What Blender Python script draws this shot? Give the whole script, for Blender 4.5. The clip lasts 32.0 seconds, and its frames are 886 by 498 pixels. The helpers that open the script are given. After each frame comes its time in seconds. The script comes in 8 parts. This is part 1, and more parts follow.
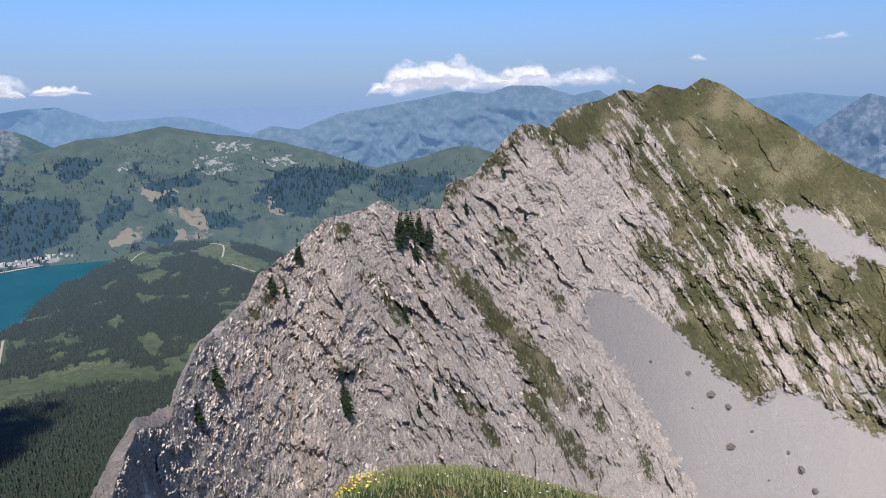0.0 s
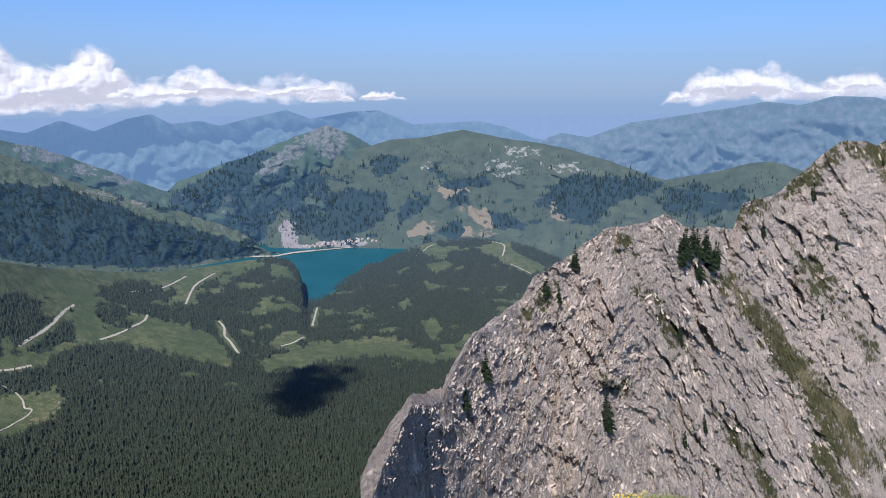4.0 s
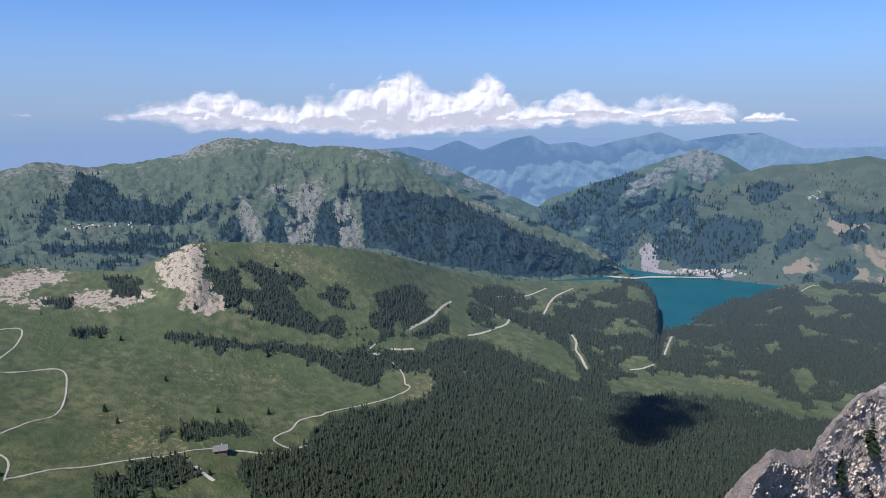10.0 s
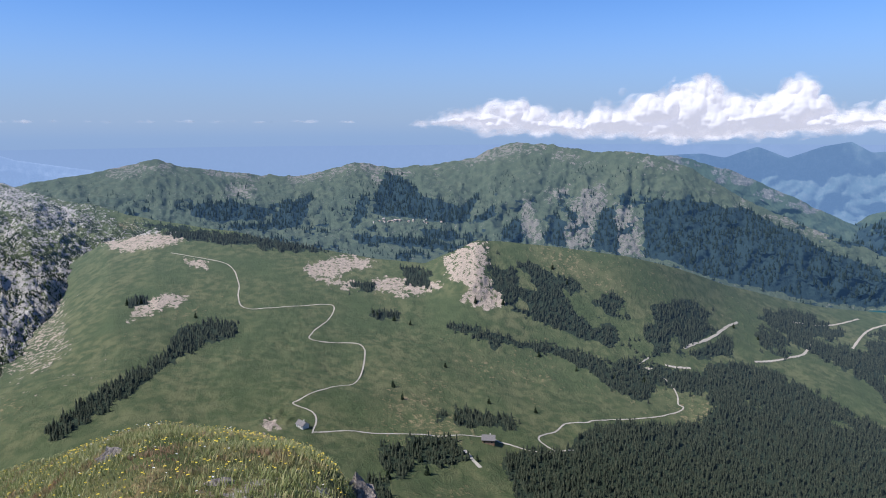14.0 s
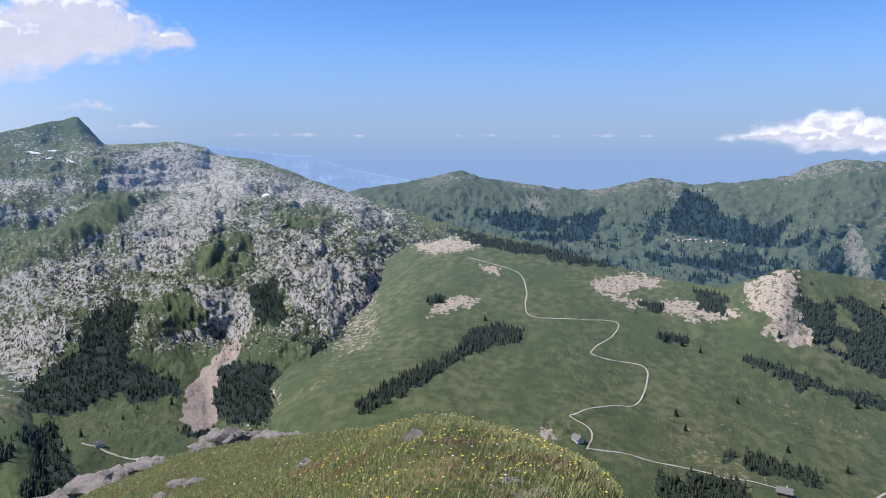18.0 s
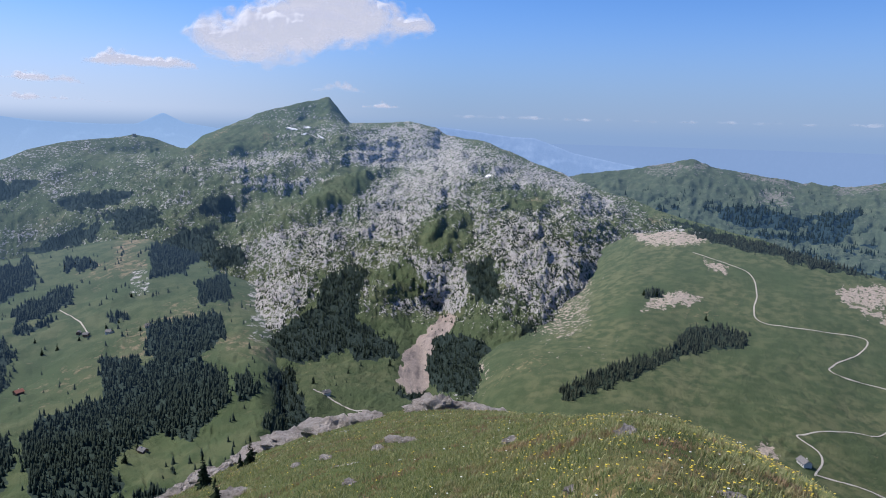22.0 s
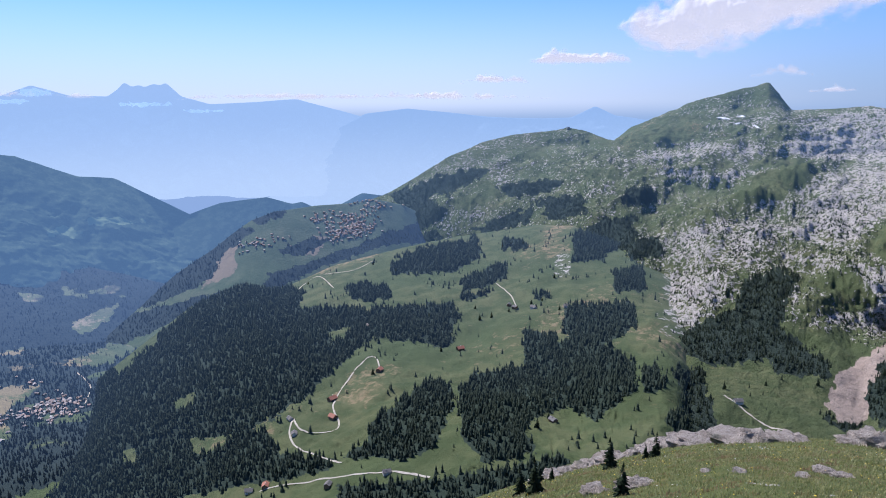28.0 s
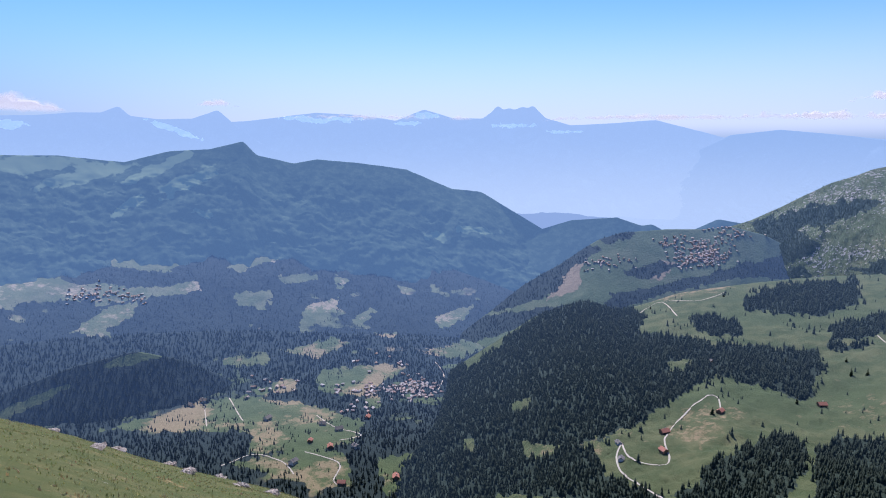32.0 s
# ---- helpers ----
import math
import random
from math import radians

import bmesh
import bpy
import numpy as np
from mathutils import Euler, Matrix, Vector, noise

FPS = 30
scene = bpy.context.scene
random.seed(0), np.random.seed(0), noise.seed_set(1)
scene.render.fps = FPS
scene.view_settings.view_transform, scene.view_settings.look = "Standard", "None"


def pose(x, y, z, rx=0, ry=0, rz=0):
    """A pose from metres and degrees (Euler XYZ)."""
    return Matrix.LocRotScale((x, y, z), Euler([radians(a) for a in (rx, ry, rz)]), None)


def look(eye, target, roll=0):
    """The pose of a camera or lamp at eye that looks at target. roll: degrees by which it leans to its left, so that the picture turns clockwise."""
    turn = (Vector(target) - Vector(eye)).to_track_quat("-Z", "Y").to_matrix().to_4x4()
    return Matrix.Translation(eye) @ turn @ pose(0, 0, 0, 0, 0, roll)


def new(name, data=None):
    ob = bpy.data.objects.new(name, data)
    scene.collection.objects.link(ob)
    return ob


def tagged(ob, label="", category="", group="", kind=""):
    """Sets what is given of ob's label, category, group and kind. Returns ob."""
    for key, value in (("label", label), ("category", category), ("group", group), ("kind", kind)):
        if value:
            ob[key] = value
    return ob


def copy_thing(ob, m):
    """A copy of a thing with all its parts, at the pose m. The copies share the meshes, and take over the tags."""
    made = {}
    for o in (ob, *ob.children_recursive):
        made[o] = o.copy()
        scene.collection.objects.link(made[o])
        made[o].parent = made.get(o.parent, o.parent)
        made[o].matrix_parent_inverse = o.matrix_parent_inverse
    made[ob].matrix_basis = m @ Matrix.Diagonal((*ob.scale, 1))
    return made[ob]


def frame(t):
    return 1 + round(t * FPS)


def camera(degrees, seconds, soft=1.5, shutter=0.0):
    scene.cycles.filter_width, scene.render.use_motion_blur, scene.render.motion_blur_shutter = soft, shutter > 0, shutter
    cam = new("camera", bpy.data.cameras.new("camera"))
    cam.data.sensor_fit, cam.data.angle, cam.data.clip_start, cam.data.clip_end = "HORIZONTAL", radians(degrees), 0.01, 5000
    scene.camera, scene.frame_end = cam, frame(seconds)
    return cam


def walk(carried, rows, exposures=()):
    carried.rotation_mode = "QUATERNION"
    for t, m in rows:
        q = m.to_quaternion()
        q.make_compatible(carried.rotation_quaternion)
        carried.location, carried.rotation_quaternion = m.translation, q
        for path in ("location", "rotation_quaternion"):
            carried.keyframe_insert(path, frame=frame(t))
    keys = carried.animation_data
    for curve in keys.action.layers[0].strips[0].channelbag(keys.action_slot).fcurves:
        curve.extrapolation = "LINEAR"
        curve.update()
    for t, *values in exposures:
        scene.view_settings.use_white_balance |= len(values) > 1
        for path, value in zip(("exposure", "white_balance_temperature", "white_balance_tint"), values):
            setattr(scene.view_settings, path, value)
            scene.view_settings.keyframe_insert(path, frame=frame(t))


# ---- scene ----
cam = camera(65.70, 32.0, 1.0)
# seconds, heading clockwise from +y, pitch, roll, in degrees
ROWS = [
    (0, 0.00, -13.18, 1.06), (0.5, -3.24, -12.78, 0.76), (1, -6.29, -12.42, 0.41), (1.5, -8.83, -12.33, -0.21),
    (2, -11.42, -12.25, -0.30), (2.5, -14.39, -12.23, 0.07), (3, -17.50, -12.25, 0.43), (3.5, -20.46, -12.23, 0.32),
    (5.5, -31.63, -11.78, 0.26), (6, -33.98, -10.99, 0.13), (6.5, -36.10, -10.60, 0.10), (7, -38.22, -10.35, 0.10),
    (7.5, -40.68, -10.21, 0.12), (8, -43.23, -10.33, 0.04), (8.5, -45.72, -10.49, 0.15), (9, -48.23, -10.43, 0.17),
    (9.5, -50.71, -10.39, 0.14), (10, -53.31, -10.39, 0.32), (10.5, -56.25, -10.30, 0.41), (11, -59.01, -10.17, 0.39),
    (11.5, -61.52, -10.16, 0.29), (12, -63.68, -10.25, 0.03), (12.5, -66.48, -10.13, 0.05), (13, -69.28, -10.02, 0.16),
    (13.5, -72.34, -9.93, 0.19), (14, -76.54, -9.83, 0.36), (14.5, -80.00, -9.72, 0.32), (16.5, -92.04, -8.97, 0.14),
    (17, -94.88, -8.84, 0.27), (17.5, -97.88, -8.70, 0.20), (18, -100.59, -8.59, 0.09), (18.5, -102.56, -8.84, -0.08),
    (19, -105.24, -8.98, -0.02), (19.5, -108.32, -9.01, 0.18), (20, -111.30, -9.02, 0.20), (20.5, -113.42, -9.72, -0.77),
    (21, -115.42, -10.41, -0.91), (21.5, -117.30, -10.15, -1.12), (22, -118.71, -10.13, -1.38), (22.5, -120.77, -10.06, -1.21),
    (23, -124.43, -10.23, -0.78), (23.5, -127.73, -10.29, -0.09), (24, -129.72, -10.43, -0.48), (24.5, -133.70, -10.51, -1.40),
    (25, -137.62, -10.64, -1.47), (25.5, -140.09, -10.67, -1.00), (27.5, -150.22, -11.13, 0.54), (28, -153.15, -11.12, 0.44),
    (28.5, -157.11, -11.12, 0.28), (29, -160.96, -11.12, 0.31), (29.5, -164.22, -11.14, 0.50), (30, -167.43, -11.13, 0.52),
    (30.5, -170.63, -11.11, 0.53), (31, -174.25, -10.30, 0.52), (31.5, -178.39, -9.94, 0.26), (32, -181.86, -9.29, 0.10),
]

EYE = Vector((0.0, 0.0, 0.0))


def heading(az, el, r=1.0):
    """The point r metres out (on plan) at a heading and an elevation seen from the summit."""
    a = radians(az)
    return Vector((r * math.sin(a), r * math.cos(a), r * math.tan(radians(el))))


def eye_at(az):
    """The turning body carries the lens on a small circle round the feet."""
    return EYE + Vector((math.sin(radians(az)), math.cos(radians(az)), 0)) * 0.25


walk(cam, [(t, look(eye_at(az), eye_at(az) + heading(az, el), -roll)) for t, az, el, roll in ROWS],
     [(0, 0.33, 5980, 12), (13, 0.36, 5980, 12), (18, 0.47, 5980, 12), (21, 0.31, 5930, 12), (25, 0.26, 5880, 13), (27.5, 0.48, 5830, 15), (32, 0.47, 5800, 20)])

# ---- sky, sun ----
SUN_AZ, SUN_EL = -190.0, 50.0
world = bpy.data.worlds.new("sky")
scene.world = world
world.use_nodes = True
wn, wl = world.node_tree.nodes, world.node_tree.links
wn.clear()
sky = wn.new("ShaderNodeTexSky")
sky.sky_type = "NISHITA"
sky.sun_disc = False
sky.sun_elevation = radians(SUN_EL)
sky.sun_rotation = radians(SUN_AZ)
sky.altitude = 2100
sky.air_density = 1.0
sky.dust_density = 0.1
sky.ozone_density = 6.0
# summer haze near the horizon, thinning with height
geo = wn.new("ShaderNodeTexCoord")
sep = wn.new("ShaderNodeSeparateXYZ")
wl.new(geo.outputs["Generated"], sep.inputs[0])
hz = wn.new("ShaderNodeMapRange")
hz.interpolation_type = "SMOOTHERSTEP"
hz.inputs[1].default_value, hz.inputs[2].default_value = -0.03, 0.22
hz.inputs[3].default_value, hz.inputs[4].default_value = 0.92, 0.0
wl.new(sep.outputs["Z"], hz.inputs[0])
clear = wn.new("ShaderNodeMix")
clear.data_type, clear.blend_type = "RGBA", "MULTIPLY"
clear.inputs[0].default_value = 1.0
clear.inputs[7].default_value = (0.8, 0.96, 1.14, 1)
wl.new(sky.outputs[0], clear.inputs[6])
hmix = wn.new("ShaderNodeMix")
hmix.data_type = "RGBA"
# the haze is whiter on the sun's side
side = wn.new("ShaderNodeVectorMath")
side.operation = "DOT_PRODUCT"
side.inputs[1].default_value = heading(-170, 0)
wl.new(geo.outputs["Generated"], side.inputs[0])
toward = wn.new("ShaderNodeMapRange")
toward.interpolation_type = "SMOOTHSTEP"
toward.inputs[1].default_value, toward.inputs[2].default_value = 0.6, 1.0
wl.new(side.outputs["Value"], toward.inputs[0])
pale = wn.new("ShaderNodeMix")
pale.data_type = "RGBA"
pale.inputs[6].default_value = (2.45, 3.15, 4.45, 1)
pale.inputs[7].default_value = (4.9, 5.25, 6.3, 1)
wl.new(toward.outputs[0], pale.inputs[0])
# the lowland's haze below the horizon is a shade deeper
deep = wn.new("ShaderNodeMapRange")
deep.interpolation_type = "SMOOTHSTEP"
deep.inputs[1].default_value, deep.inputs[2].default_value = -0.012, 0.02
wl.new(sep.outputs["Z"], deep.inputs[0])
low = wn.new("ShaderNodeMix")
low.data_type = "RGBA"
low.inputs[6].default_value = (2.05, 2.95, 4.6, 1)
wl.new(deep.outputs[0], low.inputs[0])
wl.new(pale.outputs[2], low.inputs[7])
wl.new(low.outputs[2], hmix.inputs[7])
wl.new(hz.outputs[0], hmix.inputs[0])
wl.new(clear.outputs[2], hmix.inputs[6])
wbg = wn.new("ShaderNodeBackground")
wbg.inputs["Strength"].default_value = 0.1
wout = wn.new("ShaderNodeOutputWorld")
wl.new(hmix.outputs[2], wbg.inputs["Color"])
wl.new(wbg.outputs[0], wout.inputs["Surface"])

sun = new("sun", bpy.data.lights.new("sun", "SUN"))
sun.data.energy = 5.0
sun.data.angle = radians(0.5)
sun.data.color = (1.0, 0.95, 0.87)
sun.matrix_world = look(heading(SUN_AZ, SUN_EL, 1000), (0, 0, 0))


# ---- noise ----
def lattice(ix, iy, iz, seed):
    n = (ix.astype(np.int64) * 374761393 + iy.astype(np.int64) * 668265263 + iz.astype(np.int64) * 2147483647 + seed * 974711) & 0xFFFFFFFF
    n = ((n ^ (n >> 13)) * 1274126177) & 0xFFFFFFFF
    n = ((n ^ (n >> 16)) * 2246822519) & 0xFFFFFFFF
    return (n ^ (n >> 15)).astype(np.float64) / 4294967295.0


def vnoise(x, y, seed=0):
    ix, iy = np.floor(x), np.floor(y)
    fx, fy = x - ix, y - iy
    fx, fy = fx * fx * (3 - 2 * fx), fy * fy * (3 - 2 * fy)
    o = np.zeros_like(ix)
    a, b = lattice(ix, iy, o, seed), lattice(ix + 1, iy, o, seed)
    c, d = lattice(ix, iy + 1, o, seed), lattice(ix + 1, iy + 1, o, seed)
    return (a + (b - a) * fx) * (1 - fy) + (c + (d - c) * fx) * fy


def vnoise3(x, y, z, seed=0):
    iz = np.floor(z)
    fz = z - iz
    fz = fz * fz * (3 - 2 * fz)
    k = iz * 57.0
    return vnoise(x + k, y + k * 0.71, seed) * (1 - fz) + vnoise(x + k + 57.0, y + (k + 57.0) * 0.71, seed) * fz


def fbm(x, y, octaves=5, seed=0, gain=0.5):
    s, a, n = 0.0, 1.0, 0.0
    for o in range(octaves):
        s = s + a * (2 * vnoise(x * 2 ** o + 17.3 * o, y * 2 ** o - 9.1 * o, seed + o) - 1)
        n += a
        a *= gain
    return s / n


def ridged(x, y, octaves=5, seed=0, gain=0.5):
    s, a, n = 0.0, 1.0, 0.0
    for o in range(octaves):
        s = s + a * (1 - np.abs(2 * vnoise(x * 2 ** o + 11.7 * o, y * 2 ** o + 5.3 * o, seed + o) - 1) * 2)
        n += a
        a *= gain
    return s / n


def billow(x, y, octaves=4, seed=0, gain=0.5):
    """Rounded lumps with narrow creases between them, 0 to 1."""
    s, a, n = 0.0, 1.0, 0.0
    for o in range(octaves):
        s = s + a * np.abs(2 * vnoise(x * 2 ** o + 13.1 * o, y * 2 ** o + 7.7 * o, seed + o) - 1) ** 0.8
        n += a
        a *= gain
    return s / n


def facets(x, y, seed=0):
    """Broken blocks: each cell a plane of its own height and tilt, about -1 to 1, and the distance from its joints."""
    ix, iy = np.floor(x), np.floor(y)
    best, second, val = np.full(x.shape, 9.0), np.full(x.shape, 9.0), np.zeros(x.shape)
    o = np.zeros_like(ix)
    for i in (-1, 0, 1):
        for j in (-1, 0, 1):
            cx, cy = ix + i, iy + j
            dx, dy = x - cx - lattice(cx, cy, o, seed), y - cy - lattice(cx, cy, o, seed + 1)
            d = np.hypot(dx, dy)
            q = lattice(cx, cy, o, seed + 2)
            h = (q - 0.5) + 1.6 * (((q * 37.7) % 1.0) - 0.5) * dx + 1.2 * (((q * 91.3) % 1.0) - 0.5) * dy
            closer = d < best
            second = np.where(closer, best, np.minimum(second, d))
            val = np.where(closer, h, val)
            best = np.where(closer, d, best)
    return val, second - best


def smooth(lo, hi, v):
    u = np.clip((v - lo) / (hi - lo), 0, 1)
    return u * u * (3 - 2 * u)


# ---- materials ----
def material(name):
    m = bpy.data.materials.new(name)
    m.use_nodes = True
    nt = m.node_tree
    return m, nt, nt.nodes["Principled BSDF"]


def link_rgb(nt, a, b, fac):
    """A mix of two colours (tuples or sockets) by a factor (socket)."""
    mx = nt.nodes.new("ShaderNodeMix")
    mx.data_type = "RGBA"
    for sock, val in ((mx.inputs[6], a), (mx.inputs[7], b)):
        if isinstance(val, tuple):
            sock.default_value = (*val, 1)
        else:
            nt.links.new(val, sock)
    if isinstance(fac, float):
        mx.inputs[0].default_value = fac
    else:
        nt.links.new(fac, mx.inputs[0])
    return mx.outputs[2]


def noise_fac(nt, scale, lo=0.35, hi=0.65, detail=4.0, stretch=None, rough=0.55):
    """Object-space noise with a feature size in metres, stretched between lo and hi."""
    tc = nt.nodes.new("ShaderNodeTexCoord")
    src = tc.outputs["Object"]
    if stretch:
        mp = nt.nodes.new("ShaderNodeMapping")
        mp.inputs["Scale"].default_value = stretch
        nt.links.new(src, mp.inputs[0])
        src = mp.outputs[0]
    n = nt.nodes.new("ShaderNodeTexNoise")
    n.inputs["Scale"].default_value = 1.0 / scale
    n.inputs["Detail"].default_value = detail
    n.inputs["Roughness"].default_value = rough
    nt.links.new(src, n.inputs["Vector"])
    mr = nt.nodes.new("ShaderNodeMapRange")
    mr.interpolation_type = "SMOOTHSTEP"
    mr.inputs[1].default_value, mr.inputs[2].default_value = lo, hi
    nt.links.new(n.outputs[0], mr.inputs[0])
    return mr.outputs[0]


def attr_fac(nt, name, breakup=None, lo=0.35, hi=0.65, amount=0.6):
    """A mask stored on the ground, its edge broken up by noise."""
    at = nt.nodes.new("ShaderNodeAttribute")
    at.attribute_name = name
    src = at.outputs["Fac"]
    if breakup is not None:
        ma = nt.nodes.new("ShaderNodeMath")
        ma.operation = "MULTIPLY_ADD"
        nt.links.new(breakup, ma.inputs[0])
        ma.inputs[1].default_value = amount
        sub = nt.nodes.new("ShaderNodeMath")
        sub.operation = "SUBTRACT"
        nt.links.new(src, sub.inputs[0])
        sub.inputs[1].default_value = amount / 2
        nt.links.new(sub.outputs[0], ma.inputs[2])
        src = ma.outputs[0]
    mr = nt.nodes.new("ShaderNodeMapRange")
    mr.interpolation_type = "SMOOTHSTEP"
    mr.inputs[1].default_value, mr.inputs[2].default_value = lo, hi
    nt.links.new(src, mr.inputs[0])
    return mr.outputs[0]


def bump(nt, bsdf, heights, distance):
    b = nt.nodes.new("ShaderNodeBump")
    b.inputs["Strength"].default_value = 1.0
    b.inputs["Distance"].default_value = distance
    nt.links.new(heights, b.inputs["Height"])
    nt.links.new(b.outputs[0], bsdf.inputs["Normal"])


def threshold(nt, src, lo, hi):
    mr = nt.nodes.new("ShaderNodeMapRange")
    mr.interpolation_type = "SMOOTHSTEP"
    if lo > hi:
        lo, hi = hi, lo
        mr.inputs[3].default_value, mr.inputs[4].default_value = 1.0, 0.0
    mr.inputs[1].default_value, mr.inputs[2].default_value = lo, hi
    nt.links.new(src, mr.inputs[0])
    return mr.outputs[0]


def blend(nt, a, b, f):
    m = nt.nodes.new("ShaderNodeMix")
    m.inputs[0].default_value = f
    nt.links.new(a, m.inputs[2])
    nt.links.new(b, m.inputs[3])
    return m.outputs[0]


def bed_fac(nt, lines, wobble):
    """Noise across the rock's bedding, drawn out along it."""
    at = nt.nodes.new("ShaderNodeAttribute")
    at.attribute_name = "bed"
    a = nt.nodes.new("ShaderNodeMath")
    a.operation = "MULTIPLY"
    a.inputs[1].default_value = 100.0 * lines
    nt.links.new(at.outputs["Fac"], a.inputs[0])
    b = nt.nodes.new("ShaderNodeMath")
    b.operation = "MULTIPLY_ADD"
    b.inputs[1].default_value = 1.6
    nt.links.new(wobble, b.inputs[0])
    nt.links.new(a.outputs[0], b.inputs[2])
    n = nt.nodes.new("ShaderNodeTexNoise")
    n.noise_dimensions = "1D"
    n.inputs["Scale"].default_value = 1.0
    n.inputs["Detail"].default_value = 4.0
    n.inputs["Roughness"].default_value = 0.7
    nt.links.new(b.outputs[0], n.inputs["W"])
    return n.outputs[0]


def mottled(name, a, b):
    m, nt, bsdf = material(name)
    gm = nt.nodes.new("ShaderNodeNewGeometry")
    nt.links.new(link_rgb(nt, a, b, gm.outputs["Random Per Island"]), bsdf.inputs["Base Color"])
    bsdf.inputs["Roughness"].default_value = 0.85
    return m


def land(name, grass, grass2, dry, wood, rock, rock2, scree, unit, relief=0.0, glow=None, breakup=0.9, cut=0.42, bedded=False, reach=None):
    """Alpine ground: turf in two tones, dry patches, forest floor, bare rock and scree by stored masks. unit: size in
    metres of its patches.
    glow: haze before a far hill, put into the ground's own emission."""
    m, nt, bsdf = material(name)
    big = noise_fac(nt, unit * 6, 0.3, 0.7)
    mid = noise_fac(nt, unit, 0.35, 0.65, 5.0)
    fine = noise_fac(nt, unit * 0.18, 0.3, 0.7, 6.0, rough=0.65)
    speck = noise_fac(nt, unit * 0.5, 0.3, 0.7, 9.0, rough=0.72)
    turf = link_rgb(nt, grass, grass2, big)
    turf = link_rgb(nt, turf, tuple(c * 0.86 for c in grass), mid)
    turf = link_rgb(nt, turf, dry, attr_fac(nt, "dry", speck, 0.35, 0.75))
    stone = link_rgb(nt, rock, rock2, fine)
    if relief:
        stone = link_rgb(nt, stone, tuple(c * 0.88 for c in rock2), noise_fac(nt, unit * 0.07, 0.42, 0.62, 5.0, rough=0.7))
    # crevice shade put into the rock colour: cracks, hollows and steep walls by mask
    stone = link_rgb(nt, stone, tuple(c * 0.6 for c in rock2), attr_fac(nt, "vein", fine, 0.45, 0.75, 0.3))
    if bedded:
        grit = noise_fac(nt, 3.0, 0.42, 0.58, 9.0, rough=0.85)
        bed = bed_fac(nt, 4.5, grit)
        # dark crevices between lighter faces, put into the colour by noise
        stone = link_rgb(nt, stone, tuple(c * 0.5 for c in rock2), threshold(nt, grit, 0.8, 1.0))
        stone = link_rgb(nt, stone, tuple(c * 0.7 for c in rock2), threshold(nt, blend(nt, bed, grit, 0.5), 0.64, 0.8))
        speck = blend(nt, blend(nt, speck, grit, 0.5), bed, 0.45)
    col = link_rgb(nt, turf, stone, attr_fac(nt, "rock", speck, cut, cut + 0.16, breakup))
    col = link_rgb(nt, col, link_rgb(nt, link_rgb(nt, scree, tuple(c * 0.72 for c in scree), speck), tuple(c * 1.15 for c in scree), noise_fac(nt, unit * 0.12, 0.55, 0.72, 3.0)), attr_fac(nt, "scree", speck, 0.4, 0.6, 0.55))
    col = link_rgb(nt, col, wood, attr_fac(nt, "forest", mid, 0.4, 0.6, 0.2))
    nt.links.new(col, bsdf.inputs["Base Color"])
    bsdf.inputs["Roughness"].default_value = 0.95
    bsdf.inputs["Specular IOR Level"].default_value = 0.1
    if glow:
        haze_glow(nt, bsdf, glow, reach)
    bump(nt, bsdf, (grit if bedded else speck) if relief else fine, relief * (0.22 if bedded else 1) or unit * 0.015)
    return m


def haze_glow(nt, bsdf, glow, reach):
    """Paints haze over far land into its emission, thickening from one distance to another where a reach is given."""
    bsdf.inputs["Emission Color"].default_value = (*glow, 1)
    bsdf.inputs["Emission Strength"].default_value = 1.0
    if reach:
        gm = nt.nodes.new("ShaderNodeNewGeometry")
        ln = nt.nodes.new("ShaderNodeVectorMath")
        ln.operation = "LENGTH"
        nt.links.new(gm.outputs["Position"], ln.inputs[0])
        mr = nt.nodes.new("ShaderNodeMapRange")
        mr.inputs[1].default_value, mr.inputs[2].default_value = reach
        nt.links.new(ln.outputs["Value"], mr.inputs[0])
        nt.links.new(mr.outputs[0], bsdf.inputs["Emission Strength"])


def plain(name, col, rough=0.8, vary=0.25, size=1.0, metal=0.0):
    m, nt, bsdf = material(name)
    c = link_rgb(nt, col, tuple(v * (1 - vary) for v in col), noise_fac(nt, size, 0.3, 0.7))
    nt.links.new(c, bsdf.inputs["Base Color"])
    bsdf.inputs["Roughness"].default_value = rough
    bsdf.inputs["Metallic"].default_value = metal
    bsdf.inputs["Specular IOR Level"].default_value = 0.3
    return m


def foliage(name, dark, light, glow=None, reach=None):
    """Conifer crowns, each tree in its own tone. glow: distant haze put into the crowns' emission."""
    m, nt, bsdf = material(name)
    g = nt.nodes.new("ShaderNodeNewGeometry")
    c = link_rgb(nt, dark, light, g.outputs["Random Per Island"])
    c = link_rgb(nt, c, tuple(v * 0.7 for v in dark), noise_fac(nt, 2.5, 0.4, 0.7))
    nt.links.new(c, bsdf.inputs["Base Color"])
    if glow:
        haze_glow(nt, bsdf, glow, reach)
    bsdf.inputs["Roughness"].default_value = 0.9
    bsdf.inputs["Specular IOR Level"].default_value = 0.1
    thin = nt.nodes.new("ShaderNodeBsdfTranslucent")
    nt.links.new(c, thin.inputs["Color"])
    mix = nt.nodes.new("ShaderNodeMixShader")
    mix.inputs[0].default_value = 0.4
    nt.links.new(bsdf.outputs[0], mix.inputs[1])
    nt.links.new(thin.outputs[0], mix.inputs[2])
    nt.links.new(mix.outputs[0], nt.nodes["Material Output"].inputs["Surface"])
    return m


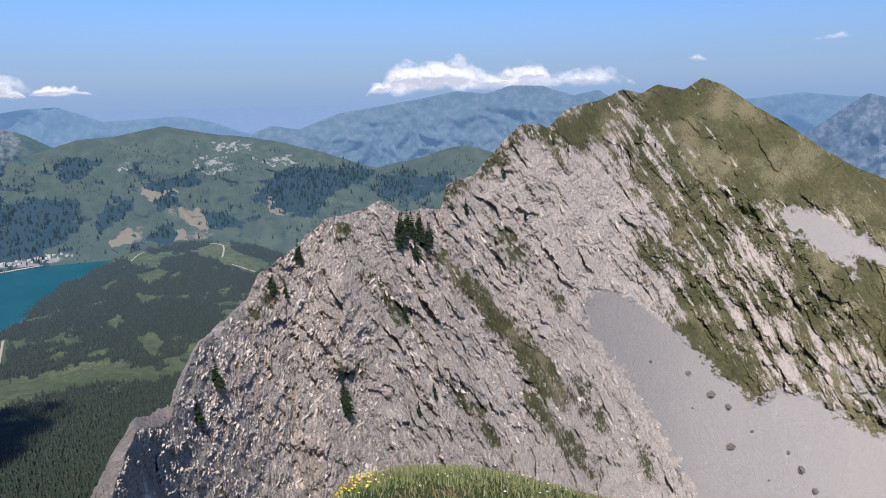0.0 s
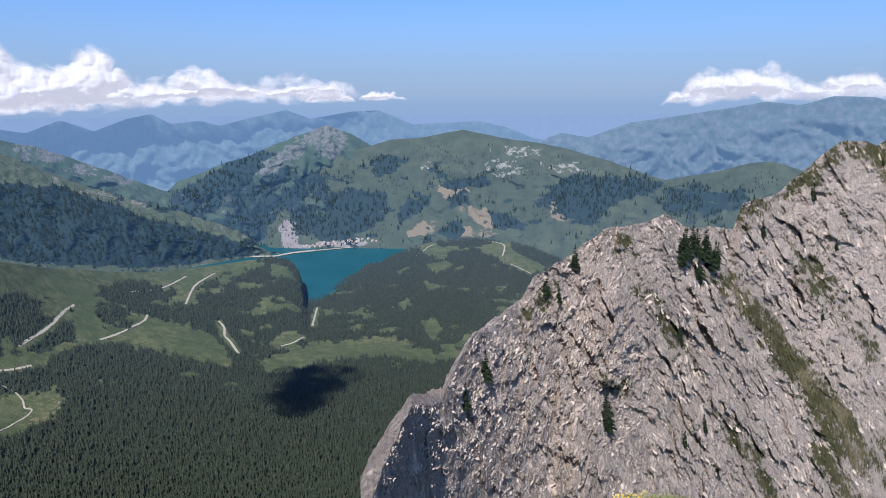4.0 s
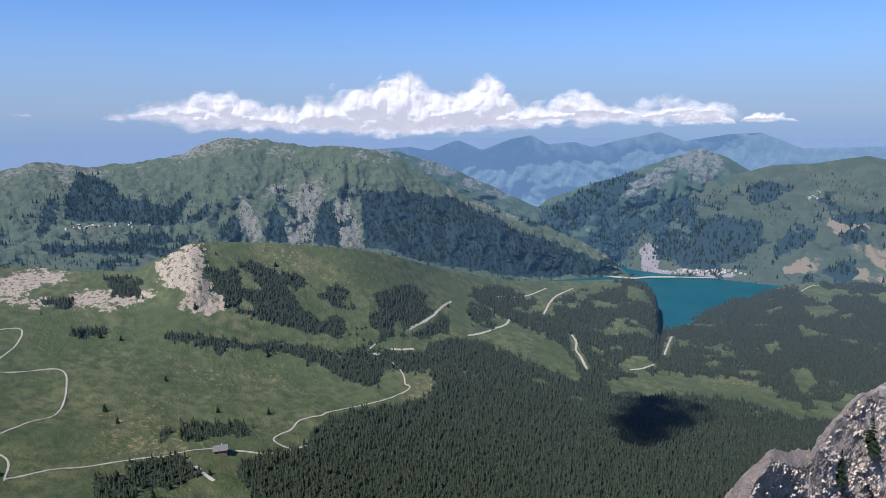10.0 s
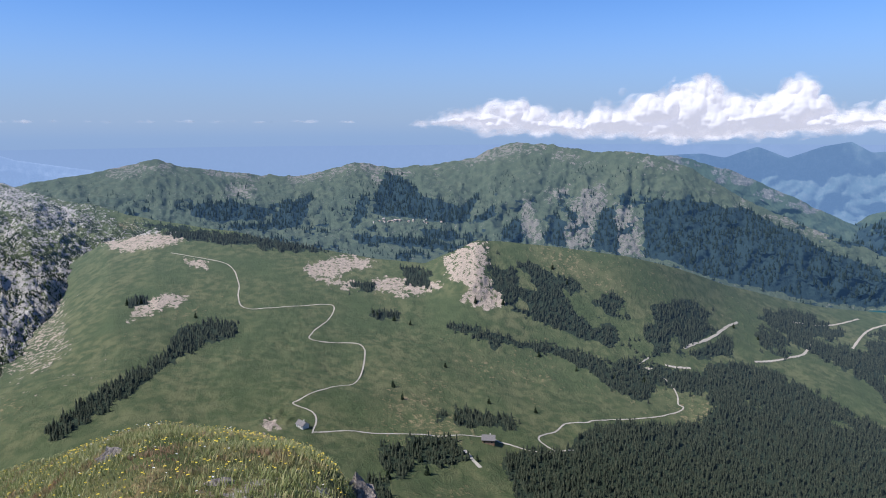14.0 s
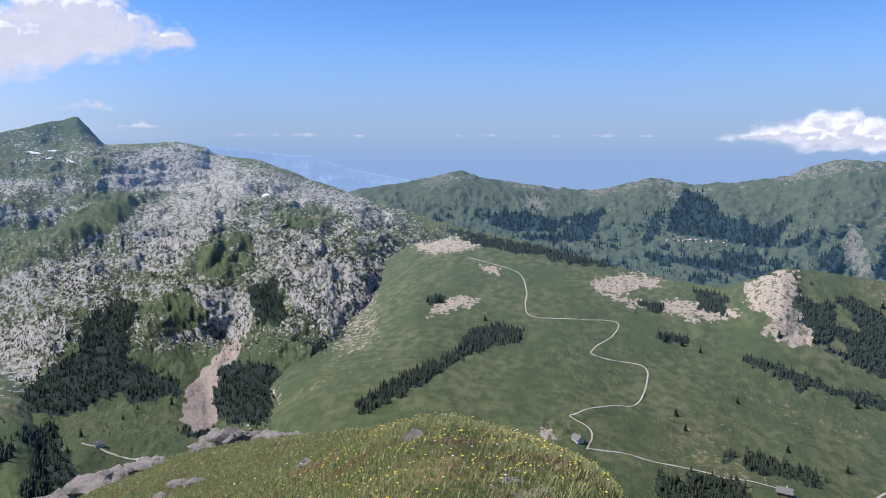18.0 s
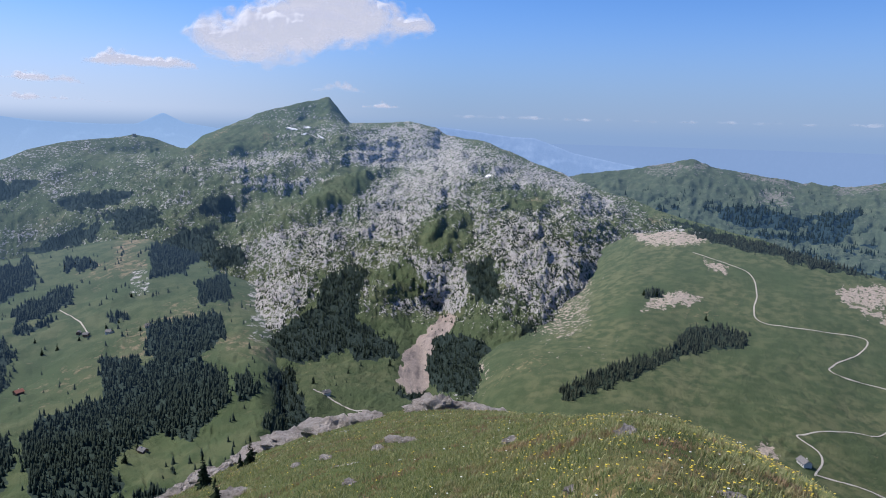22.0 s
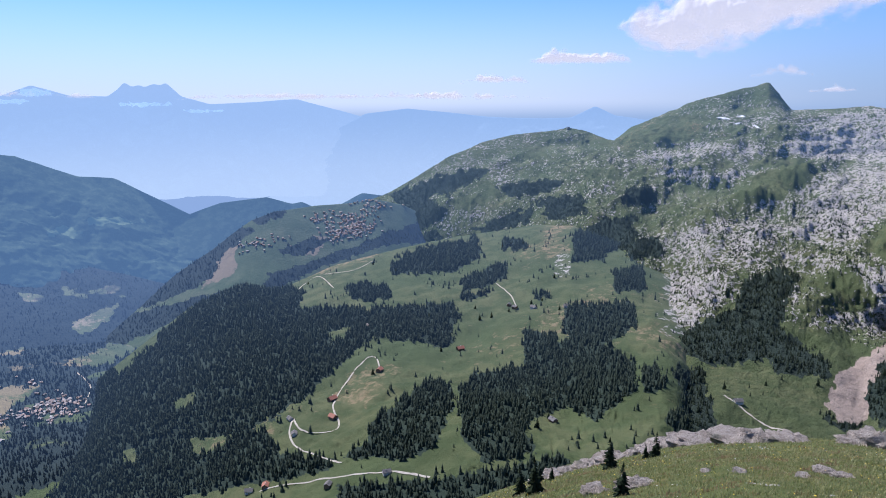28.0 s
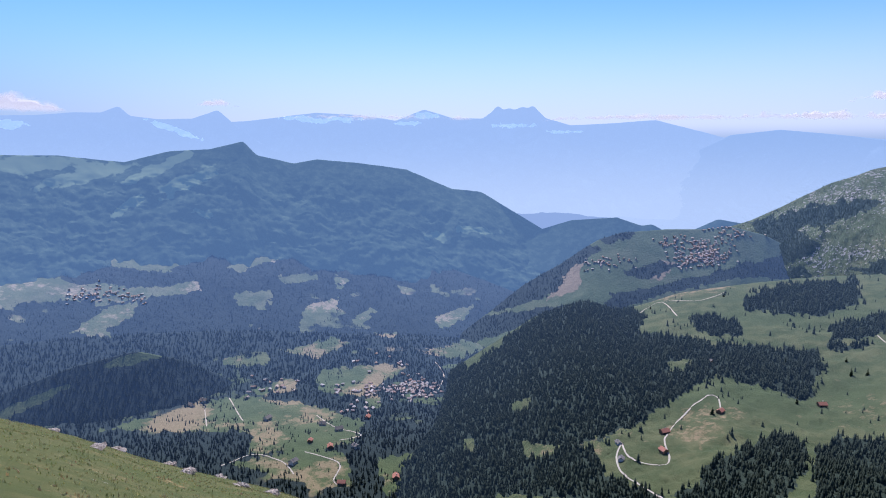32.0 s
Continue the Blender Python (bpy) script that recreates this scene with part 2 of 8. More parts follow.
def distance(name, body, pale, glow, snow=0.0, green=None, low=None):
    """Far ranges behind everything: relief lit by the sun, with haze put into its emission."""
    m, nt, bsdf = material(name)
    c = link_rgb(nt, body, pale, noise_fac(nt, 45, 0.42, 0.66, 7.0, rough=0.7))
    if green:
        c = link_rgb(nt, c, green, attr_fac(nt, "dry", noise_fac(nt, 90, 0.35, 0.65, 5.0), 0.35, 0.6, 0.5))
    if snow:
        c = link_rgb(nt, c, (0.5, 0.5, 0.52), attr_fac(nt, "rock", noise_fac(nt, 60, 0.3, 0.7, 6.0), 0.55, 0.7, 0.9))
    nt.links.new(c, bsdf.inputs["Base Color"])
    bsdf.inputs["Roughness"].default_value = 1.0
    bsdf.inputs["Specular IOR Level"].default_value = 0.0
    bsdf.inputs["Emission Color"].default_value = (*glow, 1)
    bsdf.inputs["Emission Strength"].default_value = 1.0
    # thicker haze low down, mixed into the emission by height
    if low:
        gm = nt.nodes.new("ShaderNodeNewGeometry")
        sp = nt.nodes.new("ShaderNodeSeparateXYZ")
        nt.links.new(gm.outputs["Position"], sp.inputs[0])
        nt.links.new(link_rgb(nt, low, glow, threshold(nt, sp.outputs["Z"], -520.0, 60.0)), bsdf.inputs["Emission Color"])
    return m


GRASS, GRASS2, DRY = (0.068, 0.088, 0.039), (0.122, 0.124, 0.06), (0.26, 0.2, 0.11)
WOOD, ROCK, ROCK2, SCREE = (0.03, 0.042, 0.026), (0.42, 0.39, 0.36), (0.24, 0.22, 0.2), (0.46, 0.42, 0.38)
# emission colours that paint haze onto far ground and trees
HAZE_GLOW = (0.012, 0.026, 0.05)
HAZE_GLOW_WEST = (0.026, 0.048, 0.094)
HAZE_GLOW_NORTH = (0.018, 0.034, 0.07)
HAZE_GLOW_SOUTH, REACH = (0.066, 0.117, 0.228), (2000, 4600)
M_VALLEY = land("valley_ground", GRASS, GRASS2, DRY, WOOD, (0.5, 0.41, 0.33), (0.3, 0.24, 0.185), SCREE, 24, 1.5, glow=HAZE_GLOW_NORTH, breakup=1.35, cut=0.68, reach=(1300, 4200))
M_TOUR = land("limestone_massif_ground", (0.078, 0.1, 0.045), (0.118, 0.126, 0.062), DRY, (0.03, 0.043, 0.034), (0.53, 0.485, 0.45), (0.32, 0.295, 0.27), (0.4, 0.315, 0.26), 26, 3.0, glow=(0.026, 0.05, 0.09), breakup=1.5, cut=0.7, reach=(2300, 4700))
M_PASTURE = land("pasture_ground", (0.06, 0.08, 0.034), (0.096, 0.102, 0.048), (0.2, 0.155, 0.09), (0.026, 0.038, 0.028), ROCK, ROCK2, SCREE, 50, glow=HAZE_GLOW_WEST, reach=(1400, 4400))
M_SOUTH = land("south_valley_ground", (0.065, 0.09, 0.038), (0.1, 0.112, 0.05), (0.2, 0.16, 0.09), (0.022, 0.033, 0.03), ROCK, ROCK2, SCREE, 70, glow=HAZE_GLOW_SOUTH, reach=REACH)
M_SOUTH_FAR = land("hazy_south_slope_ground", (0.1, 0.125, 0.06), (0.14, 0.145, 0.08), (0.28, 0.23, 0.15), (0.02, 0.03, 0.027), ROCK, ROCK2, SCREE, 70, glow=HAZE_GLOW_SOUTH, reach=REACH)
# the bluish wood tone stands in for haze too, beside the emission
M_GULLY = land("gullied_mountain_ground", (0.068, 0.086, 0.052), (0.088, 0.102, 0.06), DRY, (0.02, 0.034, 0.034), (0.24, 0.21, 0.18), (0.14, 0.135, 0.11), SCREE, 45, 2.5, HAZE_GLOW, breakup=1.2)
M_BENCH = land("terrace_ground", (0.07, 0.1, 0.052), (0.095, 0.112, 0.064), (0.2, 0.16, 0.11), (0.022, 0.033, 0.03), ROCK, ROCK2, SCREE, 70, glow=HAZE_GLOW_SOUTH, reach=(2200, 5600))
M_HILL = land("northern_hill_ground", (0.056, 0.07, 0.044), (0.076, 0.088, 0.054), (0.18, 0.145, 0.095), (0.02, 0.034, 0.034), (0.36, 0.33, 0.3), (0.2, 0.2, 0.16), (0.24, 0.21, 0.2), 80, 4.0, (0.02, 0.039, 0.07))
M_RIDGE = land("ridge_rock", (0.085, 0.082, 0.035), (0.12, 0.105, 0.052), (0.2, 0.165, 0.09), WOOD, (0.64, 0.53, 0.44), (0.48, 0.39, 0.325), (0.39, 0.34, 0.3), 4, 1.0, breakup=1.0, bedded=True)
M_SUMMIT = land("summit_turf", (0.075, 0.09, 0.028), (0.115, 0.108, 0.042), (0.24, 0.17, 0.08), WOOD, (0.5, 0.46, 0.42), (0.28, 0.26, 0.23), SCREE, 0.8, 0.03, breakup=0.6)
# all but the near spruces emit a faint blue that paints haze
M_SPRUCE = foliage("spruce_foliage", (0.042, 0.055, 0.036), (0.084, 0.092, 0.058), tuple(1.5 * c for c in HAZE_GLOW_NORTH), (1300, 4200))
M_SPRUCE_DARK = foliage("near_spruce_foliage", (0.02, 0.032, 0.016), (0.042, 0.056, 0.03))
M_SPRUCE_SW = foliage("pasture_spruce_foliage", (0.044, 0.062, 0.046), (0.075, 0.096, 0.064), tuple(1.5 * c for c in HAZE_GLOW_WEST), (1400, 4400))
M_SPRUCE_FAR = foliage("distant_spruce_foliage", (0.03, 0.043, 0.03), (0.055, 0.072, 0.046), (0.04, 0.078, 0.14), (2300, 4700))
M_SPRUCE_AIR = foliage("hazy_spruce_foliage", (0.02, 0.034, 0.026), (0.04, 0.055, 0.04), HAZE_GLOW)
M_SPRUCE_SOUTH = foliage("southern_wood_foliage", (0.022, 0.034, 0.026), (0.044, 0.058, 0.04), tuple(1.5 * c for c in HAZE_GLOW_SOUTH), REACH)
M_SPRUCE_HAZE = foliage("hazy_southern_foliage", (0.02, 0.03, 0.024), (0.038, 0.05, 0.036), tuple(1.5 * c for c in HAZE_GLOW_SOUTH), REACH)
M_SPRUCE_BENCH = foliage("terrace_wood_foliage", (0.022, 0.034, 0.027), (0.045, 0.058, 0.042), tuple(1.5 * c for c in HAZE_GLOW_SOUTH), (2200, 5600))
M_ROAD = plain("gravel_road", (0.42, 0.375, 0.31), 0.95, 0.25, 3.0)
M_BARK = plain("spruce_bark", (0.12, 0.09, 0.07), 0.95, 0.4, 0.3)
M_WALL = plain("pale_plaster", (0.62, 0.57, 0.5), 0.9, 0.15, 2.0)
M_TIMBER = plain("weathered_timber", (0.22, 0.14, 0.09), 0.85, 0.4, 1.0)
M_ROOF = plain("grey_roofing", (0.17, 0.155, 0.145), 0.9, 0.25, 1.0)
M_ROOF_RED = plain("red_tile_roofing", (0.36, 0.15, 0.1), 0.8, 0.25, 1.0)


# ---- mesh helpers ----
def grid_faces(n, m):
    i = np.arange(n - 1)[:, None] * m + np.arange(m - 1)[None, :]
    return np.stack([i, i + 1, i + m + 1, i + m], -1).reshape(-1, 4)


def mesh_from(name, verts, faces, mat, attrs=None, soft=True):
    verts, faces = np.asarray(verts, np.float32), np.asarray(faces, np.int32)
    me = bpy.data.meshes.new(name)
    k = faces.shape[1]
    me.vertices.add(len(verts))
    me.vertices.foreach_set("co", verts.ravel())
    me.loops.add(faces.size)
    me.loops.foreach_set("vertex_index", faces.ravel())
    me.polygons.add(len(faces))
    me.polygons.foreach_set("loop_start", np.arange(0, faces.size, k, dtype=np.int32))
    me.polygons.foreach_set("use_smooth", np.full(len(faces), soft))
    for key, val in (attrs or {}).items():
        a = me.attributes.new(key, "FLOAT", "POINT")
        a.data.foreach_set("value", np.asarray(val, np.float32).ravel())
    me.materials.append(mat)
    me.update(calc_edges=True)
    me.validate()
    return me


def part(name, bm, mat, parent, label=""):
    me = bpy.data.meshes.new(name)
    bm.to_mesh(me)
    bm.free()
    me.materials.append(mat)
    ob = new(name, me)
    ob.parent = parent
    return tagged(ob, label)


def curve_at(points, az):
    p = sorted(points)
    return np.interp(az, [q[0] for q in p], [q[1] for q in p])


def rounded(v, az, width=2.0):
    """Take the kinks out of a curve over heading."""
    n = max(1, int(width / abs(az[1] - az[0])))
    k = np.hanning(2 * n + 3)
    k /= k.sum()
    return np.convolve(np.pad(v, n + 1, mode="reflect", reflect_type="odd"), k, mode="valid")


def blobs(az, el, spots, warp=0.35, seed=3, soft=0.35):
    """1 inside any of the ellipses (heading, elevation, half width, half height, tilt), 0 outside, with a wandering edge."""
    out = np.zeros_like(az)
    for k, (a, e, w, h, t) in enumerate(spots):
        c, s = math.cos(radians(t)), math.sin(radians(t))
        near = (np.abs(az - a) < 1.6 * max(w, h)) & (np.abs(el - e) < 1.6 * max(w, h))
        if not near.any():
            continue
        da, de = (az[near] - a), (el[near] - e)
        u, v = da * c - de * s, da * s + de * c
        size = min(w, h)
        n = fbm(az[near] / (0.8 * size + 0.3), el[near] / (0.5 * size + 0.2), 4, seed)
        d = np.sqrt((u / w) ** 2 + (v / h) ** 2) + warp * n * 1.6
        out[near] = np.maximum(out[near], 1 - smooth(1 - soft, 1 + soft, d))
    return out


# ---- outlines of woods, glades, bare rock and meadows: heading and elevation of their corners ----
OUTLINES = {}


def outline(kind, *corners):
    OUTLINES.setdefault(kind, []).append(corners)


def regions(az, el, kind, warp=0.25, seed=3, soft=0.2, fine=2.2):
    """1 inside the outlines of a kind, 0 outside, with an edge that wanders by so many degrees."""
    out = np.zeros_like(az)
    for k, corners in enumerate(OUTLINES[kind]):
        P = np.array(corners)
        (a0, e0), (a1, e1) = P.min(0) - 2 * warp - soft, P.max(0) + 2 * warp + soft
        near = (az > a0) & (az < a1) & (el > e0) & (el < e1)
        if not near.any():
            continue
        a, e = az[near], el[near]
        x = a + 2.2 * warp * fbm(a * 1.1 * fine, e * 1.4 * fine, 5, seed, 0.6)
        y = e + 1.6 * warp * fbm(a * 1.1 * fine + 40, e * 1.4 * fine, 5, seed + 7, 0.6)
        inside, gap = np.zeros(len(x), bool), np.full(len(x), 1e9)
        for (x0, y0), (x1, y1) in zip(P, np.roll(P, -1, 0)):
            u, v = x1 - x0, y1 - y0
            t = np.clip(((x - x0) * u + (y - y0) * v) / (u * u + v * v + 1e-9), 0, 1)
            gap = np.minimum(gap, np.hypot(x - x0 - t * u, y - y0 - t * v))
            if v:
                inside ^= ((y0 > y) != (y1 > y)) & (x < x0 + (y - y0) * u / v)
        out[near] = np.maximum(out[near], smooth(-soft, soft, np.where(inside, gap, -gap)))
    return out


outline("valley_woods", (-74, -42), (-69, -31), (-71.6, -26.9), (-69.3, -25.9), (-65.7, -25.8), (-64.4, -24.3), (-61.3, -23.3), (-57.4, -23.1), (-54.7, -22.6), (-54, -21.4), (-54.6, -20.3), (-55.3, -19.6), (-54.8, -18.3), (-52.4, -17.8), (-49.4, -18.2), (-46, -19.6), (-42.5, -21), (-41, -20.9), (-39.6, -20.8), (-38.1, -21.8), (-33.4, -21.3), (-32, -21), (-28.3, -21.1), (-24.8, -21.8), (-21.5, -21.2), (-20, -20.1), (4, -42))
outline("valley_woods", (-45, -15.6), (-43.6, -14.2), (-42.4, -13.9), (-40.7, -13.4), (-37.9, -12.8), (-35.8, -13.3), (-35.1, -14.8), (-36.5, -16.1), (-35.7, -16.7), (-34, -17), (-34.8, -19.3), (-35.8, -20), (-39.3, -20.8), (-41.3, -20.9), (-43.1, -18.1))
outline("valley_woods", (-34.9, -16.8), (-30.5, -14.5), (-26.7, -12.8), (-25.1, -11.9), (-20.8, -11.3), (-17.7, -11.7), (-14.6, -12.2), (-12.1, -13.2), (-11.5, -18.4), (-21.5, -21.2), (-24.4, -21), (-25.3, -20.5), (-28, -19.4), (-31.8, -19.7), (-35.3, -19.5))
outline("valley_woods", (-72.9, -9.4), (-70.4, -10.5), (-67, -11.9), (-64.5, -12.9), (-59, -13.9), (-56.6, -13.4), (-54.7, -14.1), (-55, -15.7), (-57.2, -16.1), (-57.7, -17.6), (-59.2, -18.1), (-62.9, -17.4), (-65.6, -16.7), (-68.6, -15.7), (-70.5, -14.9), (-72.4, -12.9))
outline("valley_woods", (-50.8, -13.6), (-47.9, -13.6), (-45.9, -14.5), (-44.1, -16), (-43.4, -17.9), (-46.2, -16.9), (-48, -16), (-49, -17.1), (-50.8, -16.7), (-51.3, -15.3))
outline("valley_woods", (-57.2, -15.8), (-54.7, -15.2), (-52.8, -16), (-52.9, -17.4), (-54.8, -17.8), (-56.7, -17.7))
outline("valley_woods", (-76.1, -16.1), (-73.3, -16.5), (-69.6, -17.4), (-64.7, -18), (-63.4, -18.5), (-59.2, -18.6), (-55.3, -18.8), (-54.4, -20.1), (-55.4, -20.6), (-58.5, -20.1), (-59.3, -21.6), (-62.1, -21), (-63.8, -19.7), (-66.6, -18.5), (-71.3, -17.6), (-72.2, -18.3), (-72.7, -17.4), (-76.1, -16.5))
outline("valley_woods", (-80, -25.2), (-77.7, -25.2), (-74.9, -25.9), (-74.5, -26.8), (-76.8, -27.5), (-80.1, -26.7))
outline("valley_woods", (-75.8, -23), (-70.4, -23.7), (-70.1, -24.6), (-75.8, -24.2))
outline("valley_woods", (-77.1, -23.2), (-76.4, -23.3), (-76.5, -24.2), (-77.2, -24.1))
outline("valley_woods", (-79.9, -11.5), (-77.8, -11.6), (-77.8, -13.1), (-79.8, -12.7))
outline("valley_woods", (-83.3, -6.6), (-79.4, -8.4), (-76.2, -9.3), (-74.7, -9.8), (-76.3, -10), (-79.5, -9.1), (-83.4, -7.8))
outline("valley_woods", (-108.3, -21.2), (-104.9, -19.3), (-99.5, -17.1), (-98.4, -15.3), (-96.3, -14.9), (-94, -15.4), (-94.1, -16.1), (-97.3, -16.9), (-99.6, -18.2), (-104.2, -20.6), (-108, -22.1))
outline("valley_woods", (-101.8, -5.9), (-95.9, -7.3), (-90.5, -8.2), (-85.8, -9.8), (-88.7, -9.8), (-93.8, -9.1), (-98.2, -8.2))
outline("valley_woods", (-84.9, -12.4), (-83.1, -12.3), (-82.1, -13.1), (-84.6, -13.5))
outline("valley_woods", (-79.2, -11.5), (-77.7, -11.5), (-77.6, -12.7), (-79, -12.9))
outline("valley_woods", (-82.4, -25.6), (-80.5, -25.6), (-79, -27.7), (-80.8, -28.3), (-82.3, -27))
outline("valley_woods", (-80, -25.2), (-75.3, -25.2), (-75.1, -26.8), (-79.8, -26.8))
outline("valley_woods", (-101.8, -12.5), (-100.4, -12.6), (-100.4, -13.3), (-101.9, -13.2))
outline("valley_woods", (-82.8, -14.8), (-80.3, -15.1), (-80.5, -15.8), (-82.7, -15.4))
outline("valley_woods", (-83.4, -28.3), (-81.6, -28.3), (-81.4, -30), (-83.3, -30))
outline("valley_woods", (-39, -12.5), (-34.6, -12.5), (-34.2, -16.6), (-37.5, -16.6))
outline("valley_woods", (-35.4, -15.4), (-30, -13.4), (-26, -11.8), (-24.6, -11.3), (-24, -12.6), (-30, -15), (-35, -17))
outline("lanes", (-42.7, -17.2), (-42, -17.2), (-41.5, -18.5), (-41, -19.2), (-40.5, -20.1), (-41.2, -20.1), (-41.8, -19.3), (-42.3, -18.5))
outline("lanes", (-37.6, -20), (-35.2, -19.45), (-35.2, -18.95), (-37.6, -19.5))
outline("lanes", (-35, -18.5), (-34.6, -16.8), (-33.9, -16.8), (-34.3, -18.5))
outline("lanes", (-45, -15.9), (-44.4, -14.4), (-42.5, -13.2), (-42, -13.6), (-43.8, -14.6), (-44.4, -15.9))
outline("lanes", (-56.8, -17.3), (-54.8, -16.1), (-53.6, -15.1), (-53.1, -15.3), (-54.3, -16.5), (-56.2, -17.6))
outline("valley_glades", (-39.1, -20.6), (-36.2, -20.1), (-33.5, -20.6), (-35.7, -21.6), (-38.8, -21.7))
outline("valley_glades", (-31.9, -20), (-28.2, -19.4), (-24.4, -20.9), (-24.8, -21.5), (-28.4, -21), (-31.9, -20.8))
outline("valley_glades", (-25.7, -18.4), (-24.3, -18), (-23.3, -18.9), (-24.5, -19.9))
outline("valley_glades", (-20.8, -12.2), (-18.1, -11.6), (-16.9, -12.7), (-14.4, -13.7), (-15.7, -14.5), (-19.1, -13))
outline("valley_glades", (-25.6, -12.2), (-24.3, -11.7), (-22.9, -12.3), (-23, -13), (-25, -12.8))
outline("valley_glades", (-25.3, -14.9), (-24, -15.2), (-24.4, -15.9))
outline("valley_glades", (-22.5, -20.2), (-21.2, -19.5), (-21.3, -20.4))
outline("valley_glades", (-25, -13.6), (-23.4, -13.2), (-22.5, -13.7), (-24.1, -14.4))
outline("valley_glades", (-27.3, -16.8), (-26.5, -16.4), (-25.9, -16.9), (-26.8, -17.4))
outline("valley_glades", (-18.9, -15.4), (-17.8, -15.6), (-18.4, -16.2))
outline("valley_glades", (-37.9, -13), (-36.5, -13.3), (-36.7, -14.3), (-37.9, -14))
outline("valley_glades", (-70.4, -11.3), (-69.2, -11.9), (-68.6, -13.2), (-70.1, -13.1))
outline("valley_rock", (-76.6, -10.5), (-74.2, -9.5), (-73, -9.1), (-72.7, -11), (-73.2, -12.1), (-71.6, -12.3), (-70.6, -13.3), (-70.8, -14.5), (-72.5, -14.9), (-73.8, -14.6), (-74.9, -14.3), (-74.2, -13), (-76.1, -12.1))
outline("valley_rock", (-88.2, -10.8), (-84.5, -10.2), (-82.4, -10.7), (-82.4, -11.2), (-84.5, -11.5), (-86, -12.1), (-88.1, -11.8))
outline("valley_rock", (-88.2, -11.7), (-85, -13), (-81.2, -13.5), (-79.2, -14.1), (-80.7, -12.5), (-82.4, -12), (-82.6, -12.5), (-84.5, -12.3))
outline("valley_rock", (-82.4, -12), (-76.8, -12.5), (-76.7, -13.2), (-79.2, -13.7))
outline("valley_rock", (-102, -13.5), (-99.3, -12.4), (-97.5, -12.8), (-97.8, -13.3), (-100.5, -13.9), (-101.9, -14.2))
outline("valley_rock", (-97.6, -9.9), (-95.5, -10.2), (-96.1, -10.8), (-97.3, -10.5))
outline("valley_rock", (-103.1, -8.2), (-100.3, -7.5), (-97.2, -8.2), (-98.2, -8.7), (-102, -9.1))
outline("valley_rock", (-92.6, -23.2), (-91, -22.7), (-90.6, -23.7), (-92.1, -24.1))
outline("karst", (-125.9, -0.6), (-123.1, 0.3), (-119.5, 0), (-117.4, -0.9), (-112.5, -2.2), (-106.4, -4.4), (-101.3, -6.7), (-97.2, -8), (-97.6, -8.6), (-102.5, -9.2), (-103.1, -9.9), (-103, -13.6), (-103.7, -15.5), (-106.8, -16.6), (-109.6, -17.3), (-112.6, -16.6), (-114.6, -15.1), (-116, -16), (-118.5, -16), (-123.3, -16), (-127, -13.1), (-129.9, -15.1), (-130.3, -16.2), (-132.7, -17.4), (-134.5, -17.4), (-134.7, -15.4), (-135.1, -12.3), (-137.6, -11.3), (-136.2, -9.1), (-132.3, -8.4), (-127.8, -6.2), (-125, -4.3), (-126.8, -3.4), (-131.3, -4.3), (-137.6, -3.9), (-137.5, -2.9), (-132.1, -2.2), (-127.7, -2.2))
outline("karst", (-103.2, -13.1), (-99.5, -12.4), (-97.5, -12.7), (-99, -13.7), (-102.2, -14.5))
outline("karst", (-115.5, -17.9), (-114.5, -19.7), (-114.9, -22), (-118.4, -22), (-119.4, -20.2), (-118.4, -17.9))
outline("slabs", (-124.9, -4.4), (-121.8, -3.7), (-117.2, -3.9), (-116.5, -4.8), (-118, -5.7), (-119.9, -7.5), (-121.8, -8.9), (-124.2, -8.5), (-125.3, -7.6), (-124.1, -6))
outline("slabs", (-116.2, -2), (-112.5, -2.8), (-108.7, -3.6), (-105.4, -5.3), (-104.9, -6.4), (-107.7, -6.3), (-111, -4.9), (-114.8, -3.8))
outline("slabs", (-125.9, -0.6), (-123.1, 0.3), (-118.6, -0.2), (-117.6, -1.3), (-122.2, -1.5))
outline("slabs", (-137.3, -3.1), (-132.9, -2.4), (-128.6, -2.2), (-128.6, -3.1), (-133, -3.7), (-136.8, -3.9))
outline("slabs", (-114.7, -10.3), (-111.4, -8.4), (-107.1, -9.2), (-103.6, -9.5), (-103.2, -13.6), (-106.8, -16.2), (-110.7, -15.9), (-113.1, -13.2))
outline("slabs", (-135, -12.5), (-132.4, -11.5), (-130.2, -13), (-130.3, -14.8), (-132.7, -17.1), (-134.4, -17.2), (-134.5, -15.4))
outline("slabs", (-115.6, -8), (-111.9, -7.5), (-109.9, -8.8), (-113.2, -10.3))
outline("slabs", (-133.2, -8.8), (-127.8, -8.5), (-126, -9.4), (-128.8, -10.3), (-133.3, -10.2))
outline("cliffs", (-121.8, -10.8), (-119.4, -11), (-116.5, -12.2), (-116.5, -14.6), (-117.5, -15.5), (-119.9, -15.3), (-123.3, -15.4), (-123, -14.4), (-119.9, -13.7))
outline("cliffs", (-126.6, -2.2), (-122.2, -1.1), (-118.5, -0.9), (-116, -2), (-115.9, -3.8), (-119.5, -3.8), (-124.1, -3.4), (-126.4, -3.3))
outline("cliffs", (-136, -4.3), (-132.2, -4.7), (-128.6, -4.2), (-126.8, -3.9), (-126.9, -4.4), (-132.2, -5.2), (-135.8, -4.8))
outline("lawns", (-121, -8.5), (-119.5, -7), (-116.9, -7), (-116, -8.4), (-117.5, -10.4), (-119.9, -10.5), (-121.3, -9.9))
outline("lawns", (-115, -5.3), (-111, -4.7), (-108.9, -5.8), (-110, -6.6), (-113.3, -6.8))
